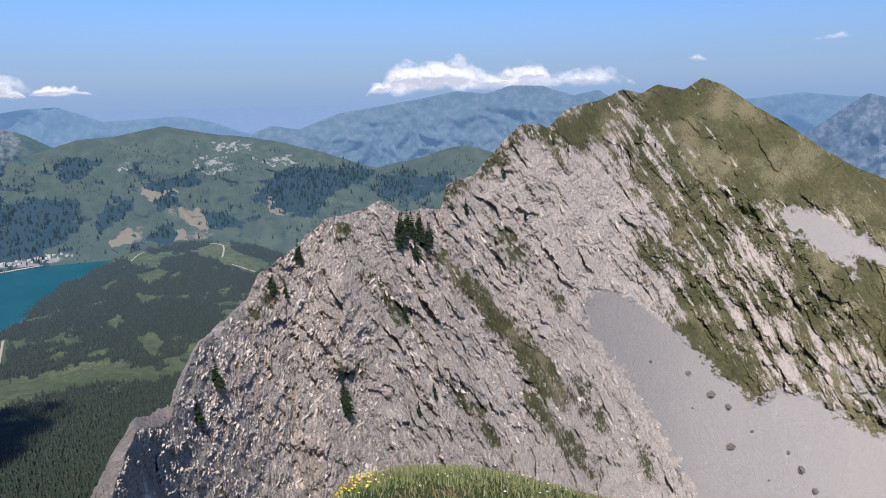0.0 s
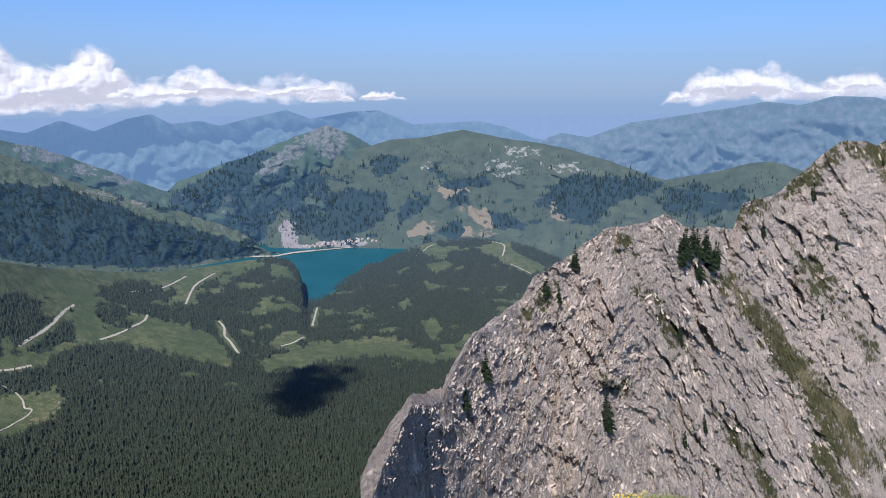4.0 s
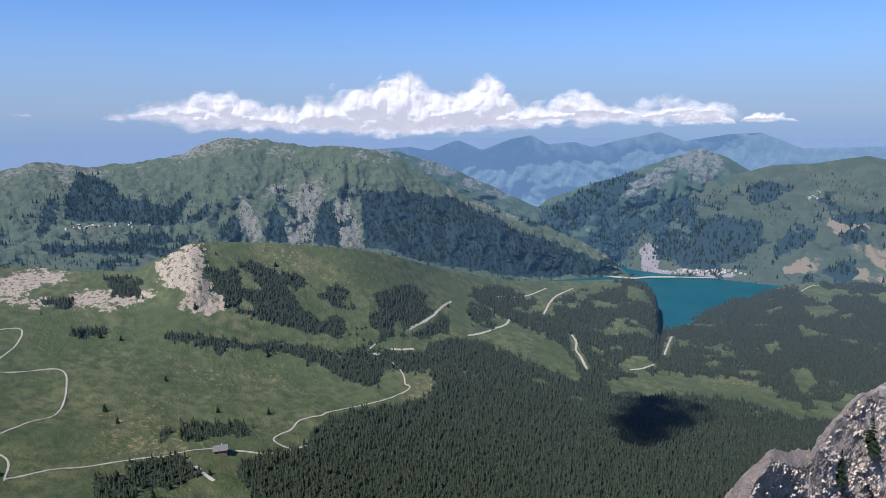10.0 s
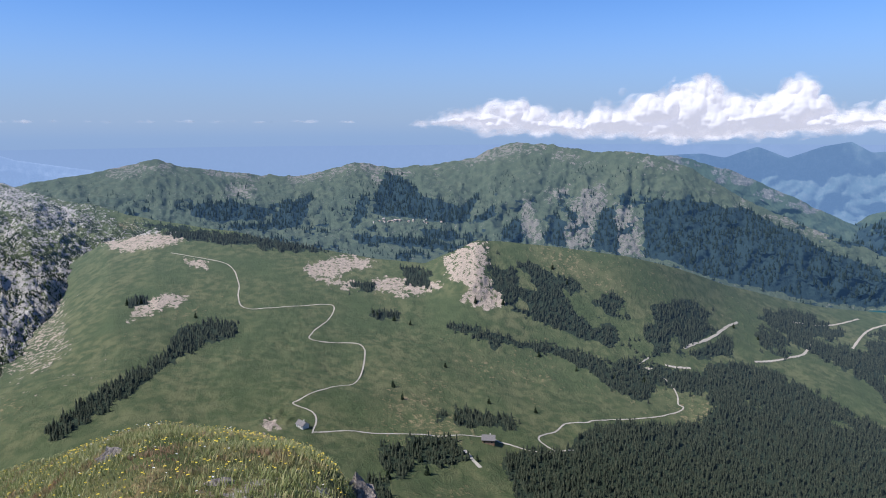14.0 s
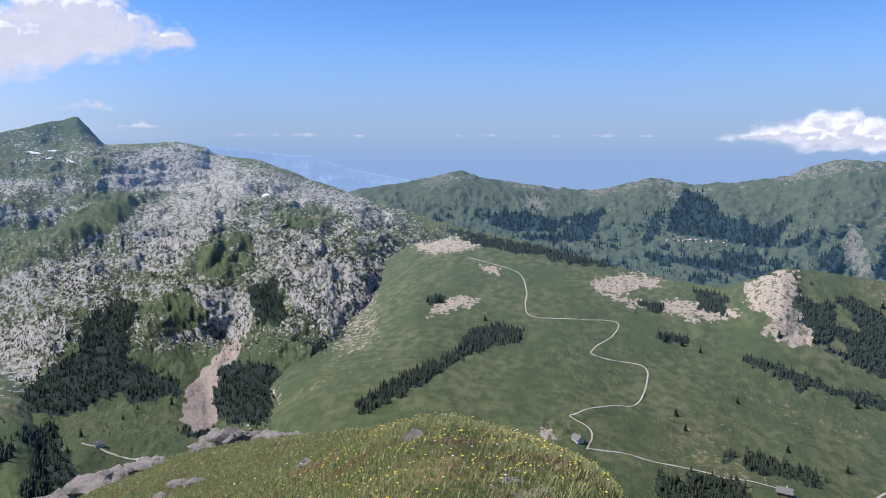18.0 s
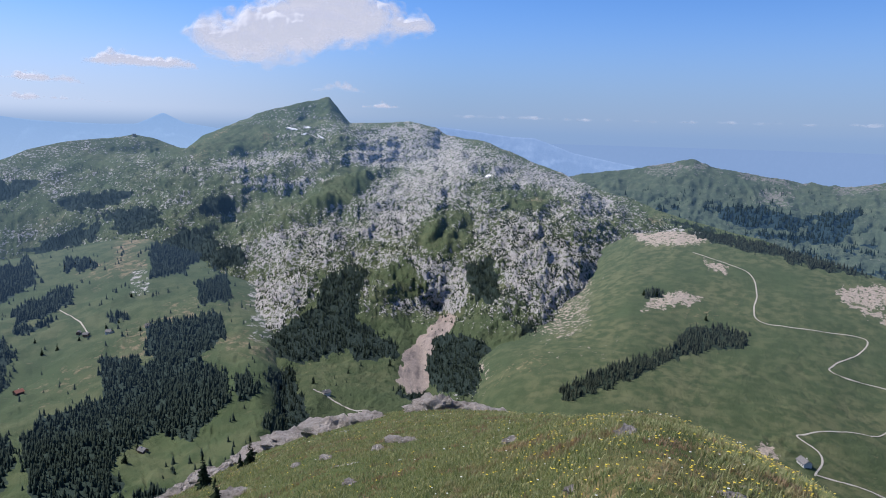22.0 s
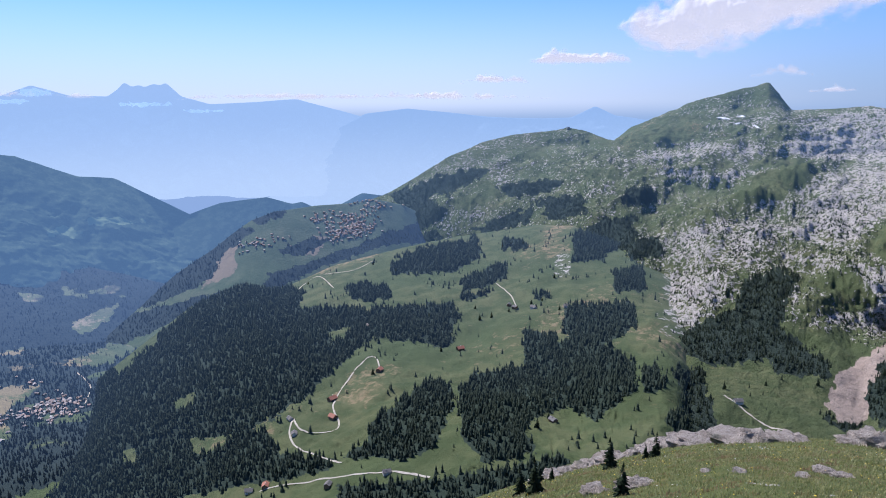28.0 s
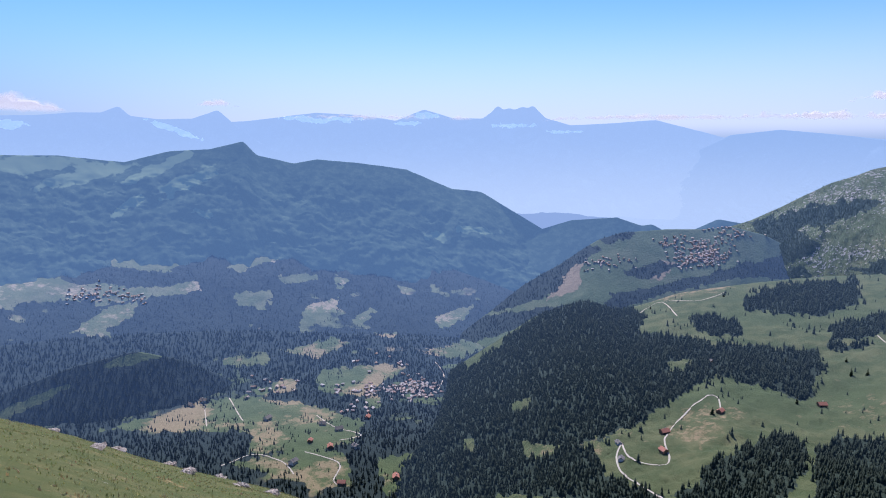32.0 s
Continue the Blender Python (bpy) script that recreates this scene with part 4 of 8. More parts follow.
class Sheet:
    """A hill drawn as rungs from its foot to its crest; each rung gives elevation and plan distance by heading."""

    def __init__(self, rungs, az0, az1, naz, rows, back=300.0, amp=8.0, size=120.0, crest_amp=0.3, seed=1, foot_amp=1.0, shape=None):
        self.az = np.linspace(az0, az1, naz)
        wide = 0.05 * abs(az1 - az0)
        R = np.array([rounded(curve_at(rr, self.az), self.az, wide) for _, rr in rungs])
        lift = [rounded(curve_at(ee, self.az), self.az, wide if k < len(rungs) - 1 else 0.25) for k, (ee, _) in enumerate(rungs)]
        Z = R * np.tan(np.radians(np.array(lift)))
        n = len(rungs)
        u = np.linspace(0, n - 1, rows)
        k = np.clip(u.astype(int), 0, n - 2)
        f = (u - k)[:, None]

        def rom(P):
            p0, p1, p2, p3 = P[np.maximum(k - 1, 0)], P[k], P[k + 1], P[np.minimum(k + 2, n - 1)]
            m1, m2 = (p2 - p0) / 2, (p3 - p1) / 2
            m1[k == 0] = (p2 - p1)[k == 0]
            m2[k == n - 2] = (p2 - p1)[k == n - 2]
            return (2 * f ** 3 - 3 * f ** 2 + 1) * p1 + (f ** 3 - 2 * f ** 2 + f) * m1 + (-2 * f ** 3 + 3 * f ** 2) * p2 + (f ** 3 - f ** 2) * m2

        r, z = rom(R), rom(Z)
        nb = 10
        b = (np.arange(1, nb + 1) / nb)[:, None]
        r = np.vstack([r, r[-1] + back * b])
        z = np.vstack([z, z[-1] - back * (0.15 * b + 0.85 * b ** 2)])
        self.front = rows
        self.s = np.concatenate([u / (n - 1), 1 + b[:, 0]])[:, None] + np.zeros_like(r)
        A = np.radians(self.az)[None, :]
        self.A = np.degrees(A) + np.zeros_like(r)
        x, y = r * np.sin(A), r * np.cos(A)
        fade = crest_amp + (1 - crest_amp) * (1 - smooth(0.7, 1.0, self.s))
        fade = fade * (foot_amp + (1 - foot_amp) * smooth(0, 0.3, self.s))
        self.E0 = np.degrees(np.arctan2(z, r))
        dz = amp * fbm(x / size, y / size, 6, seed)
        if shape is not None:
            dr, dz2 = shape(self.A, self.E0, self.s, r, x, y)
            r = r + dr * fade
            dz = dz + dz2
        z = z + dz * fade
        self.r, self.z = r, z
        self.x, self.y = r * np.sin(A), r * np.cos(A)
        self.el = np.degrees(np.arctan2(z, r))
        self.masks = {}

    def mask(self, key, val):
        self.masks[key] = np.clip(val, 0, 1)

    def build(self, name, mat, soft=True):
        v = np.stack([self.x, self.y, self.z], -1).reshape(-1, 3)
        at = {k: self.masks.get(k, np.zeros_like(self.x)) for k in ("forest", "rock", "scree", "dry", "vein", *(["bed"] if "bed" in self.masks else []))}
        f = grid_faces(*self.x.shape)
        return new(name, mesh_from(name, v, f[:, ::-1], mat, at, soft))

    def on(self, az, el):
        """The point of the visible front at a heading and an elevation."""
        j = np.interp(az, self.az, np.arange(len(self.az)))
        j0 = int(min(j, len(self.az) - 2))
        fj = j - j0
        e = np.maximum.accumulate((self.el[:self.front, j0] * (1 - fj) + self.el[:self.front, j0 + 1] * fj))
        i = np.interp(el, e + np.arange(len(e)) * 1e-7, np.arange(len(e)))
        i0 = int(min(i, self.front - 2))
        fi = i - i0
        P = [(g[i0, j0] * (1 - fj) + g[i0, j0 + 1] * fj) * (1 - fi) + (g[i0 + 1, j0] * (1 - fj) + g[i0 + 1, j0 + 1] * fj) * fi for g in (self.x, self.y, self.z)]
        return Vector(P)

    def height(self, az, r):
        """The ground's height on the front at a heading and a plan distance."""
        j = int(np.clip(round(np.interp(az, self.az, np.arange(len(self.az)))), 0, len(self.az) - 1))
        return float(np.interp(r, self.r[:self.front, j], self.z[:self.front, j]))

    def scatter(self, weight, spacing, rng, rmin=0.0):
        """Random places on the front by a weight, about so many metres apart."""
        n = self.front
        dx = (self.az[1] - self.az[0]) * math.pi / 180 * self.r[:n]
        dr = np.gradient(self.r[:n], axis=0)
        dz = np.gradient(self.z[:n], axis=0)
        area = np.abs(dx) * np.abs(dr)
        want = weight[:n] * area / spacing ** 2
        want[self.r[:n] < rmin] = 0
        cnt = rng.poisson(np.clip(want, 0, 50))
        i, j = np.nonzero(cnt)
        c = cnt[i, j]
        i, j = np.repeat(i, c).astype(float), np.repeat(j, c).astype(float)
        i = np.clip(i + rng.uniform(-0.5, 0.5, len(i)), 0, n - 1.001)
        j = np.clip(j + rng.uniform(-0.5, 0.5, len(j)), 0, len(self.az) - 1.001)
        i0, j0 = i.astype(int), j.astype(int)
        fi, fj = i - i0, j - j0
        return np.stack([(g[i0, j0] * (1 - fj) + g[i0, j0 + 1] * fj) * (1 - fi) + (g[i0 + 1, j0] * (1 - fj) + g[i0 + 1, j0 + 1] * fj) * fi for g in (self.x, self.y, self.z)], -1)


def cone_tree(sides=5, tiers=2):
    """A small conifer of height 1: tiers of tapering skirts."""
    v, f = [], []
    for k in range(tiers):
        z0 = 0.06 + 0.8 * k / tiers
        z1 = min(1.0, z0 + 0.8 / tiers + 0.28) if k < tiers - 1 else 1.0
        rad = 0.2 * (1 - z0) + 0.012
        o = len(v)
        for q in range(sides):
            a = 2 * math.pi * (q + 0.5 * k) / sides
            v.append((rad * math.cos(a), rad * math.sin(a), z0))
        v.append((0, 0, z1))
        f += [(o + q, o + (q + 1) % sides, o + sides) for q in range(sides)]
    return np.array(v), np.array(f)


def forest(name, places, rng, hmin, hmax, mat, label, sides=5, tiers=2, sink=1.0, fat=1.0):
    tv, tf = cone_tree(sides, tiers)
    n = len(places)
    h = rng.uniform(hmin, hmax, n) * rng.choice([0.7, 0.9, 1.0, 1.1], n)
    w = h * rng.uniform(0.8, 1.25, n) * fat
    a = rng.uniform(0, 6.28, n)
    c, s = np.cos(a)[:, None], np.sin(a)[:, None]
    X = (tv[None, :, 0] * c - tv[None, :, 1] * s) * w[:, None] + places[:, 0:1]
    Y = (tv[None, :, 0] * s + tv[None, :, 1] * c) * w[:, None] + places[:, 1:2]
    Z = tv[None, :, 2] * h[:, None] + places[:, 2:3] - sink
    V = np.stack([X, Y, Z], -1).reshape(-1, 3)
    F = (tf[None] + (np.arange(n) * len(tv))[:, None, None]).reshape(-1, 3)
    ob = new(name, mesh_from(name, V, F, mat, soft=True))
    return tagged(ob, label, "forest", kind="stuff")


rng = np.random.default_rng(5)

# ---- base ground, to the horizon ----
ga = np.radians(np.linspace(-180, 180, 361))[None, :]
gr = np.array([0, 15, 40, 80, 150, 300, 500, 800, 1100, 1500, 2000, 2600, 3300, 4000, 4600, 4960.0])[:, None]
gz = -30 - 1050 * np.minimum(1, gr / 1500) ** 0.6 + np.zeros_like(ga)
gv = np.stack([gr * np.sin(ga), gr * np.cos(ga), gz], -1).reshape(-1, 3)
ground = new("ground", mesh_from("ground", gv, grid_faces(16, 361)[:, ::-1], M_SOUTH, {k: np.zeros(len(gv)) for k in ("forest", "rock", "scree", "dry")}))
tagged(ground, "green valley floor reaching the horizon", "ground", kind="structure")

# glowing ring added all round, painting lowland haze at the foot of the sky
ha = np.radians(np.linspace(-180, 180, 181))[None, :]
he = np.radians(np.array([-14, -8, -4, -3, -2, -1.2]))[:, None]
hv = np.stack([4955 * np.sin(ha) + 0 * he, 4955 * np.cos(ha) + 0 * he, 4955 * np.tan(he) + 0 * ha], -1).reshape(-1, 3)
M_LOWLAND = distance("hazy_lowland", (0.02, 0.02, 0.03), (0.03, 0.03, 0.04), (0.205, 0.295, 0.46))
tagged(new("backdrop", mesh_from("backdrop", hv, grid_faces(6, 181), M_LOWLAND, {"rock": np.zeros(len(hv))})), "pale blue glowing ring of lowland haze on the horizon", "backdrop", kind="structure")


def far_range(name, crest, r, foot_el, mat, label, amp=60, size=500, snow=None, dr=250, naz=None, seed=1):
    az = [c[0] for c in crest]
    def cut(A, E, s, r, x, y):
        w = fbm(A * 0.2, E * 0.3, 3, seed + 3)
        return np.clip(-120 * ridged(A * 0.35 + w, E * 0.5 + w, 6, seed + 5, 0.6), -190, 60) * smooth(1.05, 0.85, s), 0 * A
    sh = Sheet([([(a, foot_el) for a in az], [(az[0], r - dr)]), ([(a, e * 0.45 + foot_el * 0.55) for a, e in crest], [(az[0], r - dr * 0.45)]), (crest, [(az[0], r)])],
               az[0], az[-1], naz or int((az[-1] - az[0]) * 7), 60, 60, amp, size, 0.25, seed, shape=cut)
    if snow is not None:
        sh.mask("rock", blobs(sh.A, sh.el, snow, 0.3))
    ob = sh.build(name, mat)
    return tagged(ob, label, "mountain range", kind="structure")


# the blue emission of each range paints the haze before it
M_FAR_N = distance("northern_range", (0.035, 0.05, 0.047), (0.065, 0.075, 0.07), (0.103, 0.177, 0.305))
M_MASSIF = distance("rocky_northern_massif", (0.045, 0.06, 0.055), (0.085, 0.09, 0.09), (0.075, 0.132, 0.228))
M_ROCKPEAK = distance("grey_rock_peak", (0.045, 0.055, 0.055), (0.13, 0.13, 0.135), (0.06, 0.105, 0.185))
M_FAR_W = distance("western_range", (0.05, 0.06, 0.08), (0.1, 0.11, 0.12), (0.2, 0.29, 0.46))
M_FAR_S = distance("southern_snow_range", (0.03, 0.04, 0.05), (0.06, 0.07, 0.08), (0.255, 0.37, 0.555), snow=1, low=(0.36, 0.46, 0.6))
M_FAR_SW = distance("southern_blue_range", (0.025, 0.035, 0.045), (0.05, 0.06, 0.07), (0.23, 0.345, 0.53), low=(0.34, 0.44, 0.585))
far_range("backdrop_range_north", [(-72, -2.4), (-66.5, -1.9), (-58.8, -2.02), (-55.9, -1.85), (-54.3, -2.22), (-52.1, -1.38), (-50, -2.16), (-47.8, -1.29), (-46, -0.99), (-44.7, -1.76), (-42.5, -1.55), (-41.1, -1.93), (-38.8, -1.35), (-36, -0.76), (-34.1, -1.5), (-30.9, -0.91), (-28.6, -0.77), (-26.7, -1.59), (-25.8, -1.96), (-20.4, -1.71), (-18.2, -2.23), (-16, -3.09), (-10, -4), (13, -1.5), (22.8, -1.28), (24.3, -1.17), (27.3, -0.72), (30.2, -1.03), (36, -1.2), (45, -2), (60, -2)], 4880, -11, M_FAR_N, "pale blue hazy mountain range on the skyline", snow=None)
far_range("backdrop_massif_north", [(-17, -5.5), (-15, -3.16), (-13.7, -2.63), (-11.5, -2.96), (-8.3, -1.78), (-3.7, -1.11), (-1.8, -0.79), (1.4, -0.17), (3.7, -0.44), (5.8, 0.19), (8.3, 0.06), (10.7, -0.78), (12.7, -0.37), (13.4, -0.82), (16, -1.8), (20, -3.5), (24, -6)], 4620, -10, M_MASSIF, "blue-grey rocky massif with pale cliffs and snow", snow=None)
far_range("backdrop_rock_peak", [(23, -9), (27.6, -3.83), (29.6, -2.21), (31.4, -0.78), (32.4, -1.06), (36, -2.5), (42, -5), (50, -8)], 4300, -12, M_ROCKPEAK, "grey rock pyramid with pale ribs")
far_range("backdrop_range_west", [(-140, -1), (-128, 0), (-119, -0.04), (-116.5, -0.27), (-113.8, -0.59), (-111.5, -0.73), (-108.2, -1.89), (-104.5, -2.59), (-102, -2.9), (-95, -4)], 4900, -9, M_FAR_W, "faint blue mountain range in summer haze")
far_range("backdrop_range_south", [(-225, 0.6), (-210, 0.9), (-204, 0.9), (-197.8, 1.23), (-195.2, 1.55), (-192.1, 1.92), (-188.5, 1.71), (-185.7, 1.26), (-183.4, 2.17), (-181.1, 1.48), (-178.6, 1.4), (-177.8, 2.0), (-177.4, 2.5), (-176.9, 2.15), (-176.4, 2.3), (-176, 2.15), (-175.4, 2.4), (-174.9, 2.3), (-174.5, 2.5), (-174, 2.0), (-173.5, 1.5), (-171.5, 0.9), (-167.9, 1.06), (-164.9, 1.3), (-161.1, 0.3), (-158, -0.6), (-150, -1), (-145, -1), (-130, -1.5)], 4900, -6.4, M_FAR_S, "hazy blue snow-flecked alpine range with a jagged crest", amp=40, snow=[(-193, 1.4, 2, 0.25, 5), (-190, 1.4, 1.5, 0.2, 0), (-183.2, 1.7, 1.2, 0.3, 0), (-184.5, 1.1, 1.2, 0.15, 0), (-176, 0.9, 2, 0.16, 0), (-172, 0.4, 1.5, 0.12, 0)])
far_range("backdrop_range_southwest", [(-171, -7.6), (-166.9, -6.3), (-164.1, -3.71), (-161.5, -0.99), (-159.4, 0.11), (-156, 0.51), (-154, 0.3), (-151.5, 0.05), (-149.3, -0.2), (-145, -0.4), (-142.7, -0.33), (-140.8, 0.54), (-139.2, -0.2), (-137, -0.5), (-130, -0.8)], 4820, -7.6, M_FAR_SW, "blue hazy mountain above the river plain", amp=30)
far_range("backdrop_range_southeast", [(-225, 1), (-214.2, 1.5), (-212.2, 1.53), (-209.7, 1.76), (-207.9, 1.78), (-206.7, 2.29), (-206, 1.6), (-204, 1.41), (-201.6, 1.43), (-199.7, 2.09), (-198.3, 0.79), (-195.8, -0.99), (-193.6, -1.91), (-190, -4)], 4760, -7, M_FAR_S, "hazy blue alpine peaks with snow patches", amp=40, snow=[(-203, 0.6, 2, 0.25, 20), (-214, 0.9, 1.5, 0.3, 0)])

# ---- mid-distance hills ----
# haze over these hills is put into their blue emission
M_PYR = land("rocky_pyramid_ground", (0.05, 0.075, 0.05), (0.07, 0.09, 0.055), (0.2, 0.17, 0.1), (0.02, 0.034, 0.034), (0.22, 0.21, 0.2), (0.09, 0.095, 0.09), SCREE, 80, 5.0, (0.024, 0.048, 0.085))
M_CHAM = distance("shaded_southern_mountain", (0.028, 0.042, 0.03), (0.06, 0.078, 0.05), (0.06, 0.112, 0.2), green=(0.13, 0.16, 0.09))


def hill(name, crest, rc, foot, rf, mat, label, mids=(), amp=20, size=220, back=200, naz=None, rows=110, shape=None, seed=1, crest_amp=0.25, foot_amp=1.0):
    lo, hi = crest[0][0], crest[-1][0]
    sh = Sheet([(foot, rf), *mids, (crest, rc)], lo, hi, naz or int((hi - lo) * 6), rows, back, amp, size, crest_amp, seed, foot_amp, shape)
    sh.name, sh.mat, sh.label = name, mat, label
    return sh


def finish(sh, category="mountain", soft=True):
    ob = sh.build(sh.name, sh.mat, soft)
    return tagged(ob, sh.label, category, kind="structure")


def ribs(strength, freq, seed):
    def cut(A, E, s, r, x, y):
        w = fbm(A * 0.3, s * 2, 3, seed + 9)
        g = ridged(A * freq + w * 2.6, s * 1.6 + w, 4, seed)
        rough = ridged(A * freq * 3 + w, E * 0.9, 5, seed + 5, 0.65)
        return -strength * (0.7 * g + 0.45 * rough) * smooth(0.05, 0.4, s) * (1 - 0.8 * smooth(0.88, 1.0, s)), 0.3 * strength * ridged(x / 110, y / 110, 5, seed + 3, 0.65) * smooth(0.1, 0.4, s)
    return cut


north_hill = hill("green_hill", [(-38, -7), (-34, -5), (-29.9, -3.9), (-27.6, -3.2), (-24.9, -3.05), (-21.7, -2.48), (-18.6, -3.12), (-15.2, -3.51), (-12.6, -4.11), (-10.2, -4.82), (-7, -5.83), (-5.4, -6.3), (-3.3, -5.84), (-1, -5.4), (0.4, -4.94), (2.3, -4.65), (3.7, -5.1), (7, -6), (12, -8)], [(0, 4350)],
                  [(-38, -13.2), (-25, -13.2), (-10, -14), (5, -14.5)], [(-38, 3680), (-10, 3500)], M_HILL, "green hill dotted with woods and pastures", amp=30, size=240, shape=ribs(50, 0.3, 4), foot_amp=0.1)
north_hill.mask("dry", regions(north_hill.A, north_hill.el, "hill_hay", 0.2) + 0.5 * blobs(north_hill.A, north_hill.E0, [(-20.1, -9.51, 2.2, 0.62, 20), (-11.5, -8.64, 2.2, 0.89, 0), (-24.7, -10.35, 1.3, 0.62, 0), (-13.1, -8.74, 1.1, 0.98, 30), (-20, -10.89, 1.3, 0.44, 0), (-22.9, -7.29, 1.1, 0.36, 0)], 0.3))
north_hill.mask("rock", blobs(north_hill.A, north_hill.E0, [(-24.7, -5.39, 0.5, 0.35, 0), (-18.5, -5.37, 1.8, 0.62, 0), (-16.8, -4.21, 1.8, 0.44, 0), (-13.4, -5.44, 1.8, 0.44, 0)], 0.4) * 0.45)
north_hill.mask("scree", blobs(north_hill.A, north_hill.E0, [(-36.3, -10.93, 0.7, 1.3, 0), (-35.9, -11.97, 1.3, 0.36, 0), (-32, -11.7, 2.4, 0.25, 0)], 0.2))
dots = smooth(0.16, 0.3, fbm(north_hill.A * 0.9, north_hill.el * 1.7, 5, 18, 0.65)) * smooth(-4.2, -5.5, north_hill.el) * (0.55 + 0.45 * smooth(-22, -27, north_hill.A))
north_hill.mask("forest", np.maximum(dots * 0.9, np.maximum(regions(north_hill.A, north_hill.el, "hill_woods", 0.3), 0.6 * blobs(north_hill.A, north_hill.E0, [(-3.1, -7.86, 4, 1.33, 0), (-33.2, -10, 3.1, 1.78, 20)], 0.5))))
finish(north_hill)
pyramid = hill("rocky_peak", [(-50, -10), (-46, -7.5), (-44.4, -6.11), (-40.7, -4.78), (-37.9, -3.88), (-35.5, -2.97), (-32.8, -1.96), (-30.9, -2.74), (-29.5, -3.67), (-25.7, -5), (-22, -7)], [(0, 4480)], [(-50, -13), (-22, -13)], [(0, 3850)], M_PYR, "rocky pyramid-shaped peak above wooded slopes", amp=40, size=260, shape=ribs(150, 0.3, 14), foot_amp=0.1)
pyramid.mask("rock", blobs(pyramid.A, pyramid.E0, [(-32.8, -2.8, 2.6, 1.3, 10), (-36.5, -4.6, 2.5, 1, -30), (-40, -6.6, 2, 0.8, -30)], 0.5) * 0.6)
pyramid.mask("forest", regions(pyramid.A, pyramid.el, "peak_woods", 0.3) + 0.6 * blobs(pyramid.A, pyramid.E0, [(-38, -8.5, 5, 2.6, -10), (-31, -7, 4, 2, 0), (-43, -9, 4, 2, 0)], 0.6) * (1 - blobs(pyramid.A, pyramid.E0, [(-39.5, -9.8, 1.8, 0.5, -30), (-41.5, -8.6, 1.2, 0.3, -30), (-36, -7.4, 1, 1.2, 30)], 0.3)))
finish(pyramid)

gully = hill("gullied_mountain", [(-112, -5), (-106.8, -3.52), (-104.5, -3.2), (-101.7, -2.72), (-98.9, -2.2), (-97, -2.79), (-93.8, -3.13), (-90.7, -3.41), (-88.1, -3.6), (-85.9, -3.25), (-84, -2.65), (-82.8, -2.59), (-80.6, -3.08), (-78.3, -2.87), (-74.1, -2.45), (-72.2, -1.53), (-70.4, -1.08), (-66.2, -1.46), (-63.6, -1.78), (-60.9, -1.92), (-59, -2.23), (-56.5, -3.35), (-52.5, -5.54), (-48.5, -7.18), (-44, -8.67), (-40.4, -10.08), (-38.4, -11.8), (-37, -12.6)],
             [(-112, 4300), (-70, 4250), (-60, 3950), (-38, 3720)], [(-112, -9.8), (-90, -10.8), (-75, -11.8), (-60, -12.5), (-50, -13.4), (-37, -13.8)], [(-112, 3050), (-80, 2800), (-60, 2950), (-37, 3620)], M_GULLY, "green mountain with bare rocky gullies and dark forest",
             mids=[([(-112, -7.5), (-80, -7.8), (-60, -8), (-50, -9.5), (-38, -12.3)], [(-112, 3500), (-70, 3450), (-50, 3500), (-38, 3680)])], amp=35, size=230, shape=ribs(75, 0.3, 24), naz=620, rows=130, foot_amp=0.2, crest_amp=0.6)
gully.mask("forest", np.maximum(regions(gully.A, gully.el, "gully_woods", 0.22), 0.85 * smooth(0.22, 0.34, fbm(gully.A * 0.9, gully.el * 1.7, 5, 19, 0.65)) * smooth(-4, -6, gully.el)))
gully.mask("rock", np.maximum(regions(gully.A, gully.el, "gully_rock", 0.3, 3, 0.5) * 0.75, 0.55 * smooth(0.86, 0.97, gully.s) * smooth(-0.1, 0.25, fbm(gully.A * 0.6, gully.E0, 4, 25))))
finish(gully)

back_ridge = hill("hazy_ridge", [(-72, -3.6), (-64, -2.6), (-58, -2.1), (-54, -3.2), (-50, -4.9), (-46, -6.6), (-42, -8.4), (-39, -9.8), (-36, -11.5)], [(0, 4420)], [(-72, -12), (-36, -12.6)], [(0, 4000)], M_PYR, "blue hazy ridge with rock bands and forest", amp=30, size=220, shape=ribs(90, 0.3, 27), foot_amp=0.1, crest_amp=0.4)
back_ridge.mask("rock", smooth(0.78, 0.95, back_ridge.s) * smooth(-0.1, 0.2, fbm(back_ridge.A * 0.7, back_ridge.E0, 4, 28)) * 0.7)
back_ridge.mask("forest", smooth(0.8, 0.65, back_ridge.s))
finish(back_ridge)

# the valley: meadows, pass and great forest between the summit and the lake
VR = [(-74.3, -10.87, 1.9, 1.87, 20), (-72.6, -13.25, 2, 1.11, 25), (-85.4, -11.37, 3.1, 0.6, 18), (-80.9, -12.98, 3.6, 0.6, 22), (-99.5, -13.3, 1.1, 0.4, -25), (-100.5, -8.48, 5.3, 0.5, -4), (-91, -23.12, 1.6, 0.71, -10), (-96.6, -10.42, 1.3, 0.36, 0)]


def valley_shape(A, E, s, r, x, y):
    bare = blobs(A, E, VR, 0.3)
    cliff = np.exp(-((A + 74.4) / 1.7) ** 4) * smooth(-8.9, -9.6, E) * smooth(-14.5, -11.8, E)
    swell = 16 * fbm(x / 420, y / 420, 3, 35)
    return -70 * cliff - 9 * bare * ridged(A * 2.2, E * 1.3, 4, 36, 0.6) - 10 * cliff * ridged(A * 2.5, E * 0.8, 4, 37), swell + 6 * bare * ridged(x / 16, y / 16, 4, 38, 0.6)


